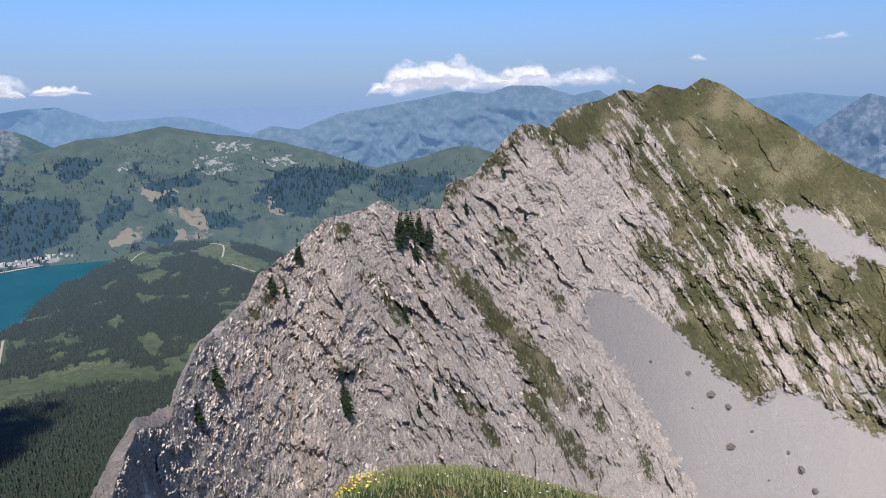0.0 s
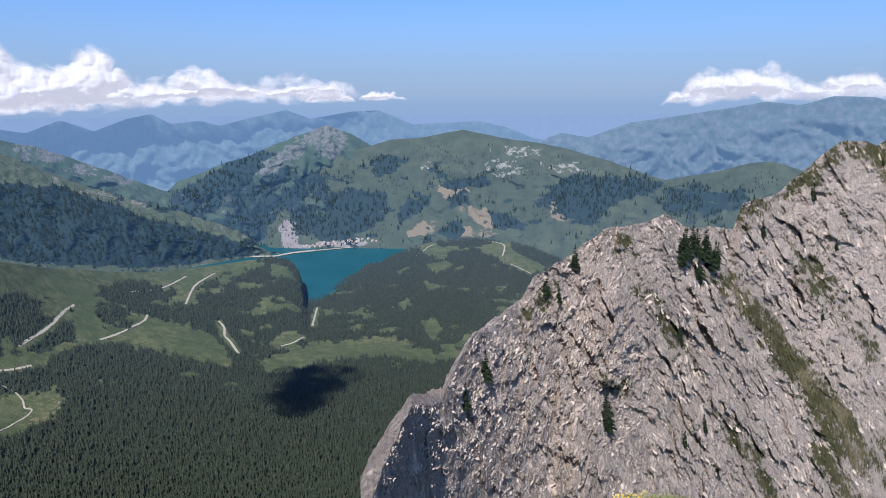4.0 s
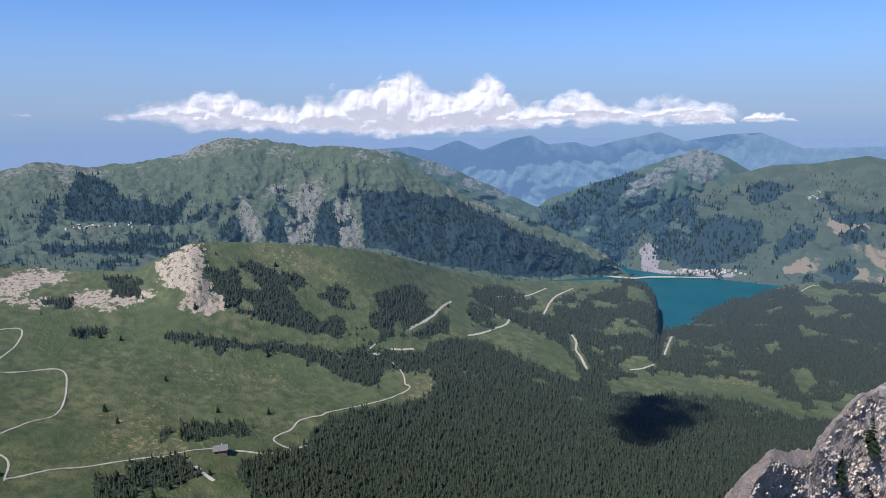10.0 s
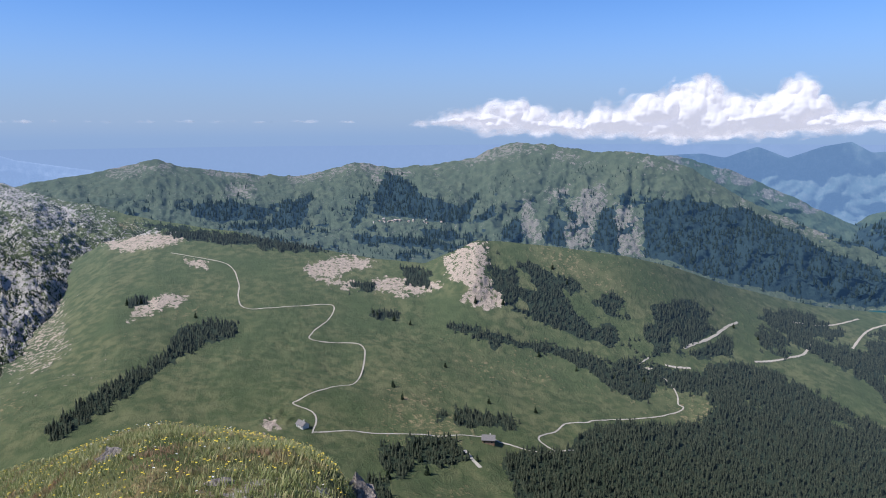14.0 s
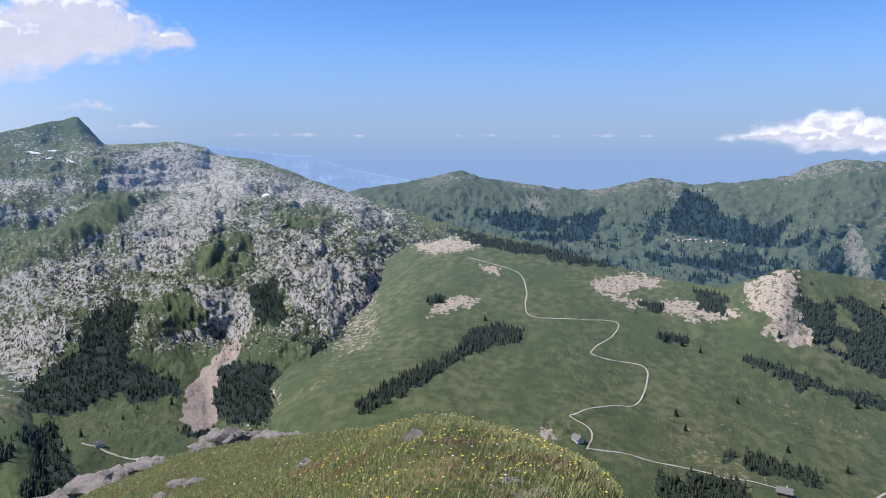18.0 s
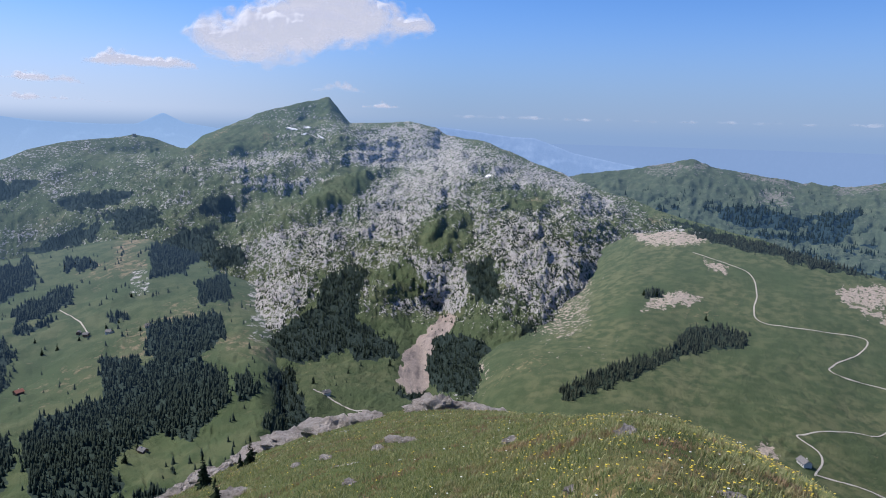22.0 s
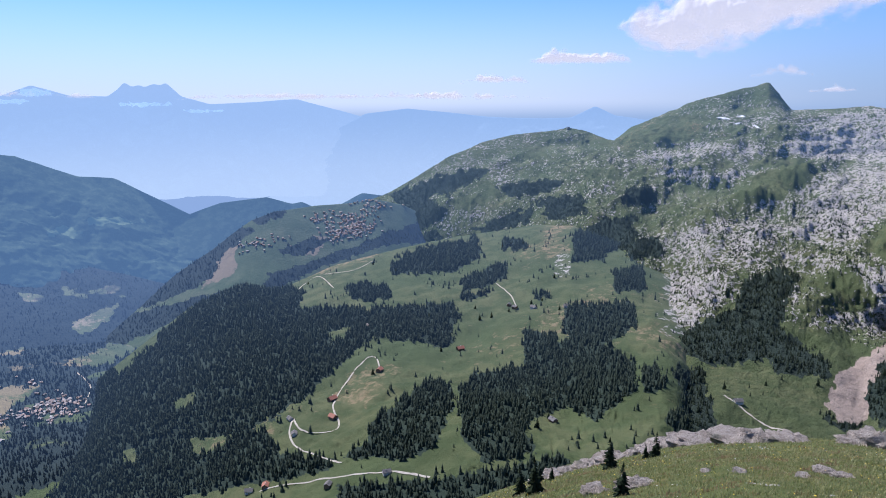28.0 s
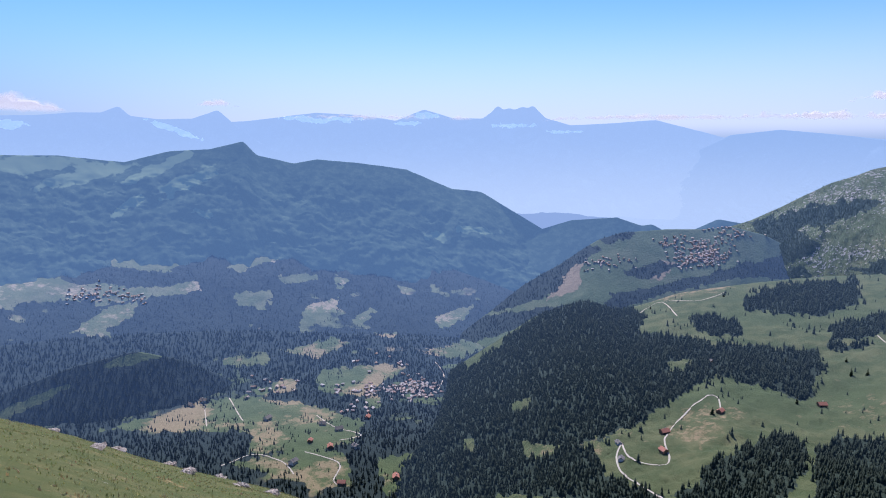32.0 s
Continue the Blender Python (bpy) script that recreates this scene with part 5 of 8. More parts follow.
valley = hill("valley_slope", [(-122, -13), (-115, -12.6), (-110, -12), (-107, -10.8), (-105, -9.2), (-103, -8.1), (-99.7, -7.72), (-96.9, -7.9), (-93.6, -8.2), (-90, -8.9), (-86.2, -9.73), (-81.8, -10.63), (-78.1, -11), (-76.1, -10.12), (-73.8, -9.09), (-71.4, -9.26), (-65.2, -9.73), (-61.4, -10.14), (-57.2, -10.95), (-53.9, -11.95), (-48.9, -12.8), (-47.1, -12.98), (-44.7, -13), (-42.3, -12.92), (-39.8, -12.68), (-37.9, -12.62), (-36.6, -12.85), (-35.9, -13.25), (-35.45, -14.1), (-35.3, -15), (-35.2, -15.9), (-34.1, -15.7), (-30.5, -14.05), (-29.9, -13.5), (-28.8, -13.45), (-26.3, -12.2), (-24.7, -11.75), (-20.8, -11.4), (-17.7, -11.69), (-15.5, -12.23), (-13.7, -13), (-8, -14), (4, -15)],
              [(-122, 2800), (-115, 2500), (-110, 2400), (-106, 2480), (-103, 2480), (-97, 2350), (-90, 2200), (-75, 2000), (-60, 2100), (-46, 2750), (-42, 2950), (-38, 2950), (-35.2, 2770), (-31, 3120), (-26, 3600), (-15, 3300), (4, 3000)],
              [(-122, -38), (4, -38)], [(-122, 1050), (-116, 720), (-110, 600), (-90, 650), (-60, 820), (-38, 950), (4, 950)], M_VALLEY, "green alpine valley with meadows, pass road and dark spruce forest",
              mids=[([(-122, -27), (4, -27)], [(-122, 1450), (-116, 1150), (-113, 1040), (-105, 980), (-90, 1020), (-60, 1250), (-38, 1400), (4, 1450)]),
                    ([(-122, -19), (-105, -19), (-90, -18), (-36, -19.5), (4, -19)], [(-122, 2000), (-116.5, 1640), (-114, 1480), (-105, 1400), (-90, 1500), (-60, 1750), (-38, 2050), (4, 2200)])],
              amp=9, size=110, naz=860, rows=220, back=250, seed=33, shape=valley_shape)
valley.mask("forest", regions(valley.A, valley.el, "valley_woods", 0.3) * (1 - regions(valley.A, valley.el, "valley_glades", 0.18)) * (1 - regions(valley.A, valley.el, "lanes", 0.05, 3, 0.1)) * (1 - 0.8 * smooth(0.18, 0.28, fbm(valley.x / 90, valley.y / 90, 5, 34, 0.6)) * smooth(1500, 1900, valley.r)))
strewn = smooth(-101.0, -105.5, valley.A + 0.5 * fbm(valley.A, valley.E0, 3, 32)) * smooth(0.0, 0.35, fbm(valley.x / 60, valley.y / 60, 4, 31)) * smooth(-21, -19, valley.E0)
valley.mask("rock", np.maximum.reduce([regions(valley.A, valley.el, "valley_rock", 0.3, 3, 0.25) * (1.05 + 0.4 * smooth(2.6, 1.8, np.abs(valley.A + 74.2))), 0.6 * regions(valley.A, valley.el, "karst", 0.6, 3, 0.9, 1.5) * smooth(-105, -107, valley.A), 0.22 * strewn]))
valley.mask("vein", ridged(valley.A * 2.5, valley.E0 * 1.2, 4, 39) * 0.6)
valley.mask("dry", fbm(valley.x / 260, valley.y / 260, 4, 40) * 0.45 + 0.16)
finish(valley, "valley")

def pasture_woods(sh):
    return regions(sh.A, sh.el, "pasture_woods", 0.32) * (1 - regions(sh.A, sh.el, "pasture_glades", 0.18))


# the limestone massif in the west
SCARPS = [(-121.5, 4.2, -0.35, -2.8, 2.4, 0.6), (-130, 1.8, 1.75, 0.55, 1.4, 0.45), (-132.5, 3.4, -4.4, -5.4, 1.2, 0.72), (-119.4, 2.4, -10.6, -14.4, 2.5, 0.52), (-143, 3.0, -1.6, -2.4, 1.0, 0.6), (-136.5, 2.5, -6.0, -7.0, 1.2, 0.7), (-124.5, 3.5, -6.6, -7.3, 1.2, 0.5), (-111.5, 3.5, -6.2, -7.0, 1.4, 0.5), (-132, 3.4, -1.4, -2.2, 0.8, 0.55), (-127, 4, -10.6, -11.4, 1.5, 0.5)]


def massif_shape(A, E, s, r, x, y):
    g = ribs(28, 0.25, 44)(A, E, s, r, x, y)[0]
    inside = smooth(-152, -136, A) * smooth(-97, -105, A)
    karst = 30 * ridged(x / 75, y / 75, 5, 47, 0.66) * inside * (0.25 + 0.75 * smooth(-18, -14.5, E)) + 40 * ridged(x / 420, y / 420, 3, 46) * smooth(0.15, 0.5, s)
    z = r * np.tan(np.radians(E)) + 30 * fbm(x / 260, y / 260, 4, 45)
    u = z / 62.0
    stairs = (np.floor(u) + smooth(0.3, 0.62, u - np.floor(u)) - u) * 62.0
    upper = smooth(-9.5, -5.5, E) * smooth(-150, -138, A)
    fade = 0.2 + 0.8 * (1 - smooth(0.7, 1.0, s))
    step = 0 * r
    front = s[:, 0] <= 1
    wave = 0.7 * fbm(A * 0.35, E * 0 + 3, 4, 43)
    for az, wide, top, bot, run, steep in SCARPS:
        at_top = np.array([np.interp(top + 0.4 * wave[0, j], E[front, j], r[front, j]) for j in range(r.shape[1])])[None, :]
        w = np.exp(-((A - az + 1.5 * wave) / wide) ** 2) * smooth(bot - run, bot, E + wave * 0.6)
        cut = steep * w * np.clip(at_top - r, 0, 900)
        crack = 4 * ridged(A * 2.4, E * 0.5, 4, 51) * np.exp(-((A - az + 1.5 * wave) / wide) ** 2) * smooth(bot - 0.3, bot, E) * smooth(top + 0.2, top - 0.1, E)
        step = np.maximum(step, cut) - crack
    mid = -119.3 - 0.12 * (E + 9)
    spur = np.exp(-((A - mid) / np.where(A > mid, 0.9, 2.6)) ** 2) * smooth(-15.5, -12, E) * smooth(-4.5, -7, E)
    g = g - 95 * spur - 45 * ridged(A * 0.33 + 0.3 * wave, E * 0.2, 3, 53) * smooth(-2, -5, E) * smooth(-18, -13, E) * inside
    hollow = 22 * np.exp(-((A + 120.1 + 0.25 * (E + 19.4)) / 1.2) ** 2) * smooth(-15, -17, E)
    return g + step / fade, karst - 12 + 0.4 * stairs * upper - hollow + step * np.tan(np.radians(E)) / fade


massif = hill("limestone_massif", [(-166, -10), (-159.5, -7.06), (-157.5, -6.32), (-155.3, -5.1), (-152.7, -3.54), (-150, -2.33), (-147.3, -1.7), (-144.4, -1.48), (-142.9, -1.16), (-141.5, -1.46), (-139.3, -2.25), (-138, -1.21), (-135.3, -0.06), (-133, 0.87), (-130.3, 1.59), (-128.2, 2.07), (-127.5, 1.18), (-126.6, 0.05), (-124.3, 0.08), (-121.5, 0.35), (-119.7, -0.08), (-118.7, -0.75), (-115.5, -1.16), (-112.3, -2.46), (-109.1, -3.5), (-106.5, -4.53), (-103.9, -5.3), (-101.3, -6.25), (-97.4, -7.05), (-93.6, -7.97), (-88, -9.5)],
              [(-166, 4100), (-143, 4150), (-128, 4250), (-119, 4000), (-104, 3300), (-93, 2700), (-88, 2500)], [(-166, -33), (-110, -33), (-104, -24), (-88, -14)], [(-166, 3000), (-150, 2400), (-141, 1150), (-134, 850), (-110, 1000), (-104, 1500), (-88, 2300)], M_TOUR, "grey limestone massif with a leaning summit and scattered spruce",
              mids=[([(-166, -23), (-120, -22), (-110, -20), (-104, -18), (-88, -13)], [(-166, 3300), (-150, 2700), (-141, 1700), (-134, 1350), (-110, 1450), (-104, 1900), (-88, 2350)]),
                    ([(-166, -17), (-120, -14), (-110, -13), (-104, -12), (-88, -11.5)], [(-166, 3650), (-150, 3050), (-141, 2350), (-132, 2000), (-110, 1900), (-104, 2350), (-88, 2400)]),
                    ([(-166, -12), (-143, -7), (-128, -6), (-110, -7), (-104, -8), (-88, -10.5)], [(-166, 3850), (-150, 3500), (-141, 3150), (-130, 3000), (-110, 2700), (-104, 2800), (-88, 2450)]),
                    ([(-166, -11), (-155, -6.5), (-150, -4.2), (-143, -3), (-135, -2.2), (-128, -1.2), (-122, -1.5), (-118, -2.3), (-112, -4.1), (-104, -6.7), (-97, -8), (-88, -10)], [(-166, 4000), (-150, 3900), (-143, 3850), (-128, 3800), (-119, 3600), (-110, 3250), (-104, 3150), (-93, 2620), (-88, 2480)])],
              amp=34, size=300, naz=800, rows=280, back=200, shape=massif_shape, seed=41, crest_amp=0.2)
bands = fbm(massif.A * 0.3 + massif.E0 * 0.35, massif.E0 * 1.3, 5, 49, 0.6)
cloth = fbm(massif.A * 1.1, massif.E0 * 1.6, 5, 50, 0.6)
karst, slabs = regions(massif.A, massif.el, "karst", 0.6, 3, 0.9, 1.5), regions(massif.A, massif.el, "slabs", 0.5, 5, 0.7, 1.5)
cliffs, lawns = regions(massif.A, massif.el, "cliffs", 0.3, 6, 0.25), regions(massif.A, massif.el, "lawns", 0.5, 7, 0.6)
walls = np.clip(np.gradient(massif.z, axis=0) / (np.abs(np.gradient(massif.r, axis=0)) + 1.0) - 0.9, 0, 0.8) * smooth(-141, -136, massif.A)
strewn = smooth(-162, -152, massif.A) * smooth(-100, -104, massif.A) * smooth(-17.5, -15, massif.E0)
massif.mask("rock", np.maximum.reduce([karst * (0.66 + 0.45 * bands + 0.4 * cloth) + 0.36 * slabs, cliffs * 1.1, walls, (0.4 + 0.35 * cloth + 0.35 * bands) * strewn]) - 0.5 * lawns)
massif.mask("vein", ridged(massif.A * 1.4 + massif.E0 * 0.6, massif.E0 * 2.5, 5, 48) * 0.45 + 0.3 * walls)
massif.mask("dry", 0.1 + 0.5 * fbm(massif.x / 150, massif.y / 150, 4, 58))
massif.mask("scree", regions(massif.A, massif.el, "massif_scree", 0.2))
massif.mask("forest", np.maximum(pasture_woods(massif), regions(massif.A, massif.el, "massif_woods", 0.4, 3, 0.22)))
massif_ground = finish(massif)
# pastures and wooded spur south-west
pasture = hill("pasture_slope", [(-187, -31.5), (-185.6, -28), (-184.2, -25), (-182.9, -22.6), (-182.1, -21), (-181.1, -19.3), (-177.7, -17.18), (-173.9, -14.76), (-170.1, -13.46), (-166.9, -13.97), (-162.5, -12.33), (-156.8, -11), (-152.6, -10.2), (-148.5, -9.6), (-145, -9.05), (-142.2, -9.1), (-140, -10), (-137, -11), (-134, -12), (-129, -13)],
               [(-190, 2300), (-183, 2650), (-170, 2700), (-150, 3000), (-142.2, 2950), (-140, 2800), (-137.5, 2650), (-135.4, 2600), (-132, 2750), (-129, 3000)], [(-190, -36), (-129, -36)], [(-190, 1150), (-165, 900), (-133, 740), (-129, 1050)], M_PASTURE, "sloping pastures with chalets, tracks and blocks of spruce",
               mids=[([(-190, -31), (-170, -27), (-150, -27), (-135, -31), (-129, -31)], [(-190, 1650), (-165, 1300), (-135, 880), (-132, 950), (-129, 1400)]), ([(-190, -29), (-183, -25), (-170, -19.5), (-150, -19), (-139, -20), (-129, -21)], [(-190, 2000), (-165, 1850), (-150, 1800), (-139, 1520), (-135, 1440), (-133, 1420), (-131, 1640), (-129, 2100)])],
               amp=18, size=180, naz=520, rows=200, back=250, seed=52, shape=ribs(30, 0.15, 54))
pasture.mask("forest", pasture_woods(pasture))
pasture.mask("rock", np.maximum(blobs(pasture.A, pasture.E0, [(-143.1, -12.2, 0.7, 0.9, 0)], 0.4) * 0.42, regions(pasture.A, pasture.el, "karst", 0.6, 3, 0.9, 1.5) * 0.45))
pasture.mask("dry", fbm(pasture.x / 300, pasture.y / 300, 4, 77) * 0.7 + 0.12 + 0.5 * blobs(pasture.A, pasture.E0, [(-146, -11.5, 3.5, 1.2, -20), (-160, -22, 3, 1.5, -20)], 0.5))
finish(pasture, "hillside")

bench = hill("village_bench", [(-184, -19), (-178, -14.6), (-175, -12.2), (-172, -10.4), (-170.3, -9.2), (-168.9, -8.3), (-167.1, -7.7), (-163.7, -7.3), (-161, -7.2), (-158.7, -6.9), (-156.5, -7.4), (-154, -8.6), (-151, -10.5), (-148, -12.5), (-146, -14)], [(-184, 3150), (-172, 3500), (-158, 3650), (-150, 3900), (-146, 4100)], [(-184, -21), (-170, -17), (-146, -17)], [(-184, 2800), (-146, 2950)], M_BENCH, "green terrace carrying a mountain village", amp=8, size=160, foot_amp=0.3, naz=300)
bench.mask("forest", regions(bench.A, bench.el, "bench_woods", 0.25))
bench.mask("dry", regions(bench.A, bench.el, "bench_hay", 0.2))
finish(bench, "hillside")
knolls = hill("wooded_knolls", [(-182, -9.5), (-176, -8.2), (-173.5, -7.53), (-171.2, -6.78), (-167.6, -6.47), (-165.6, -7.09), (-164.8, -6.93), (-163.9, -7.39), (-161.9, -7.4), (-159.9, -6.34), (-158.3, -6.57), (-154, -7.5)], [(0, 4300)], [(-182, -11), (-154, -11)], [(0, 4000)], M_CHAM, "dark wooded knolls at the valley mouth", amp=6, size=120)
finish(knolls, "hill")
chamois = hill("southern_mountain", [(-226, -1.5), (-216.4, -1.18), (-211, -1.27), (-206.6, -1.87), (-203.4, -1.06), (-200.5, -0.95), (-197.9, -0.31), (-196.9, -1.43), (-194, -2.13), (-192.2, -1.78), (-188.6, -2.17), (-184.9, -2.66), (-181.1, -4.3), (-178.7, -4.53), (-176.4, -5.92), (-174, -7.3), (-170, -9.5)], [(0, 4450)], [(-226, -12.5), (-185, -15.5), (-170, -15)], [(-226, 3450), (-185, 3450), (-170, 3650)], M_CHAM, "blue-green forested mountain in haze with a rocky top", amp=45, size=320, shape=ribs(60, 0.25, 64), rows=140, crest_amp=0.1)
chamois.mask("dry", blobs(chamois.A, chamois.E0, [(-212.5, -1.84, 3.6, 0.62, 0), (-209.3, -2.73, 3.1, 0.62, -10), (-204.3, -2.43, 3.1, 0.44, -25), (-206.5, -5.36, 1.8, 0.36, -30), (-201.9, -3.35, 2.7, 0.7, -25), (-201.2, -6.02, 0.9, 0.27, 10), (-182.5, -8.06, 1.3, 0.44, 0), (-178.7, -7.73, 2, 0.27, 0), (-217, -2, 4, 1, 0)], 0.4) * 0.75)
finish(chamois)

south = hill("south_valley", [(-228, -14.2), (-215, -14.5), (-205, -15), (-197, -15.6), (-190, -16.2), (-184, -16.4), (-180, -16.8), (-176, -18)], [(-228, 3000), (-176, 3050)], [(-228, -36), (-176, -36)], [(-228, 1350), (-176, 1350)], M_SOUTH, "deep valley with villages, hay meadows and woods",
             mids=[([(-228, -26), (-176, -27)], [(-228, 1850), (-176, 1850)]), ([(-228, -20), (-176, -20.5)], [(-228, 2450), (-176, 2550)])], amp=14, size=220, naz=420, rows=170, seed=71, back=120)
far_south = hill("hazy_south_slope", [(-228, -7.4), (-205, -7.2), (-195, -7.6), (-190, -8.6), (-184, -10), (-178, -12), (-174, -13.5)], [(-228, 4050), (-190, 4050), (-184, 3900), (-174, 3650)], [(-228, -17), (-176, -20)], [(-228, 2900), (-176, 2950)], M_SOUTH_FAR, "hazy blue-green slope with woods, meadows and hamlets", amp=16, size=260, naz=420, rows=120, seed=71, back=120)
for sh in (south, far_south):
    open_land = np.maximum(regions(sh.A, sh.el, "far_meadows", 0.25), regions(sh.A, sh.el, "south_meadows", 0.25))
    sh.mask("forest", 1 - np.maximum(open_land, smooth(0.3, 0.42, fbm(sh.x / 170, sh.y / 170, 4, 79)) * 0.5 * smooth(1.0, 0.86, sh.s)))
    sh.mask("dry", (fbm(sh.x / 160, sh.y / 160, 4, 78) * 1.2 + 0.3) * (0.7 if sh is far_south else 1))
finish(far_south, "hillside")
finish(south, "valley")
dark_hill = hill("wooded_hill", [(-228, -19), (-218.1, -18.19), (-216, -17.86), (-211.2, -16.71), (-206.8, -16.16), (-203.1, -17.37), (-200.2, -19), (-198.4, -20.27), (-196, -22.5), (-194, -25)], [(0, 2600)], [(-228, -25), (-194, -26)], [(0, 2230)], M_SOUTH, "dark wooded hill with small clearings", amp=8, size=100, foot_amp=0.3)
dark_hill.mask("forest", 1 - blobs(dark_hill.A, dark_hill.E0, [(-206.8, -16.7, 2.4, 0.4, -8), (-214.5, -18.8, 2.8, 0.35, -15)], 0.3))
finish(dark_hill, "hill")

# lake
lake_z = -795.0
lp = [(-50, 3380), (-44, 3310), (-39, 3260), (-36.8, 3050), (-36.9, 2650), (-33, 2750), (-27, 3150), (-22, 3500), (-22, 3900), (-35, 3950), (-50, 3800)]
bm = bmesh.new()
bm.faces.new([bm.verts.new((r * math.sin(radians(a)), r * math.cos(radians(a)), lake_z)) for a, r in lp])
m, nt, bsdf = material("turquoise_water")
nt.links.new(link_rgb(nt, (0.008, 0.075, 0.1), (0.012, 0.088, 0.115), noise_fac(nt, 200)), bsdf.inputs["Base Color"])
bsdf.inputs["Roughness"].default_value = 0.5
bsdf.inputs["Specular IOR Level"].default_value = 0.2
lake = part("water", bm, m, None)
tagged(lake, "turquoise reservoir lake between wooded shores", "lake", kind="structure")

# ---- the rocky ridge ----
def ridge_grain(A, E):
    """Slanting beds: coarse ribs, slabs and cracks across the ridge's faces."""
    left = smooth(-4, -14, A)
    w = 0.35 * fbm(A * 0.35, E * 0.35, 3, 80)
    ur, ul = A + E * 0.75 + w, A - E * 0.8 + w
    vr, vl = E - A * 0.5, E + A * 0.5
    g = ridged(ur * 0.55, vr * 0.1, 5, 81, 0.55) * (1 - left) + ridged(ul * 0.5, vl * 0.16, 5, 84, 0.55) * left
    f = ridged(ur * 2.4, vr * 0.5, 5, 82, 0.62) * (1 - left) + ridged(ul * 2.0, vl * 0.7, 5, 83, 0.62) * left
    return g, f


def ridge_shape(A, E, s, r, x, y):
    g, f = ridge_grain(A, E)
    left = smooth(-2, -10, A)
    w = 0.3 * fbm(A * 0.8, E * 0.8, 4, 80)
    ur, vr = A + E * 0.75 + w, E - A * 0.5 + w
    k = fbm(A * 0.7, E * 0.7, 4, 85)
    relief = 0.0
    for freq, flat, size, seed in ((0.8, 0.4, 0.02, 181), (2.0, 0.5, 0.011, 184), (4.6, 0.6, 0.0055, 187), (10.0, 0.7, 0.0026, 190)):
        slab, seam = facets(ur * freq, vr * freq * flat, seed)
        block, gap = facets(A * freq + 0.3 * w, E * freq * 0.55 + 0.3 * w, seed + 30)
        relief = relief + size * (slab * (1 - left) + block * left)
        if freq == 2.0:
            relief = relief - 0.004 * smooth(0.1, 0.0, seam * (1 - left) + gap * left)
    calm = (1 - 0.96 * regions(A, E, "ridge_scree", 0.15, 3, 0.5)) * (1 - 0.6 * regions(A, E, "ridge_turf", 0.3, 9, 0.8))
    near = 0.6 + 0.6 * smooth(14, 0, A)
    tower = np.exp(-((A + 9) / 1.6) ** 2 - ((E + 17) / 4.5) ** 2) + 0.7 * np.exp(-((A + 11) / 2.0) ** 2 - ((E + 28) / 4) ** 2)
    d = r * (0.012 * g + relief * near + 0.002 * f + 0.02 * k + 0.06 * tower)
    return -d * calm * smooth(0.0, 0.1, s), 0 * A


ridge = hill("rocky_ridge", [(-31, -34), (-28.6, -29.39), (-26.4, -25.38), (-23.7, -24.65), (-22.5, -22.29), (-20.9, -19.48), (-16.5, -16.41), (-15.7, -14.66), (-13.5, -13), (-9.9, -10.21), (-6.8, -9.88), (-5.2, -8.9), (-3.5, -9.99), (-0.1, -9.83), (0.4, -7.73), (2.8, -6.83), (5.8, -3.64), (6.7, -2.87), (8.8, -3.21), (10.1, -1.88), (13.2, -1.04), (14.5, -0.27), (16, -0.64), (17.2, -0.02), (19.1, -0.48), (20.4, 0.42), (21.9, -0.11), (24, -1.58), (26.8, -3.23), (28.7, -4.62), (31.4, -6.15), (33.1, -6.78), (45, -12)],
             [(-31, 34), (-28.6, 42), (-26.4, 55), (-22.5, 80), (-20.9, 95), (-16.5, 125), (-13.5, 142), (-9.9, 160), (-5.2, 190), (-0.1, 232), (2.8, 290), (6.7, 350), (10, 420), (14.5, 560), (17.2, 640), (20.4, 760), (24, 800), (28.7, 850), (33, 900), (45, 950)],
             [(-31, -42), (45, -42)], [(-31, 30), (-28.6, 35), (-22, 63), (-15, 92), (-9, 107), (0, 149), (10, 233), (20, 380), (33, 498), (45, 577)], M_RIDGE, "pale limestone ridge with grass ledges, gullies and scree",
             mids=[([(-31, -38), (-28.6, -34), (-22, -29), (-9, -27.5), (45, -28)], [(-31, 32), (-28.6, 39.5), (-22, 76), (-15, 113), (-9, 131), (0, 183), (10, 288), (20, 475), (33, 632), (45, 732)]),
                   ([(-31, -36), (-28.6, -31.5), (-22, -25.5), (-15, -20), (-9, -19), (45, -19.5)], [(-31, 33), (-28.6, 41), (-22, 80), (-15, 125), (-9, 146), (0, 205), (10, 325), (20, 541), (33, 727), (45, 841)])],
             amp=2.0, size=25, naz=1100, rows=440, back=60, shape=ridge_shape, crest_amp=0.55, seed=83)
gr = regions(ridge.A, ridge.el, "ridge_turf", 0.6, 9, 1.1)
gn = fbm(ridge.A * 0.5, ridge.E0 * 0.5, 5, 88)
wv = 0.35 * fbm(ridge.A * 0.35, ridge.E0 * 0.35, 3, 80)
streak = fbm((ridge.A + ridge.E0 * 0.75 + wv) * 1.1, (ridge.E0 - ridge.A * 0.5) * 0.2, 6, 89, 0.65)
upper = smooth(9, 20, ridge.A + 0.45 * (ridge.E0 + 10))
thin = fbm((ridge.A + ridge.E0 * 0.75 + wv) * 3.4, (ridge.E0 - ridge.A * 0.5) * 0.6, 5, 90, 0.7)
ridge.mask("rock", 0.92 - 0.57 * upper + (0.25 + 0.35 * smooth(2, 10, ridge.A)) * streak + (0.25 + 0.55 * upper) * thin + 0.25 * gn - gr * (0.62 - 0.2 * upper))
lean = smooth(-4, -14, ridge.A)
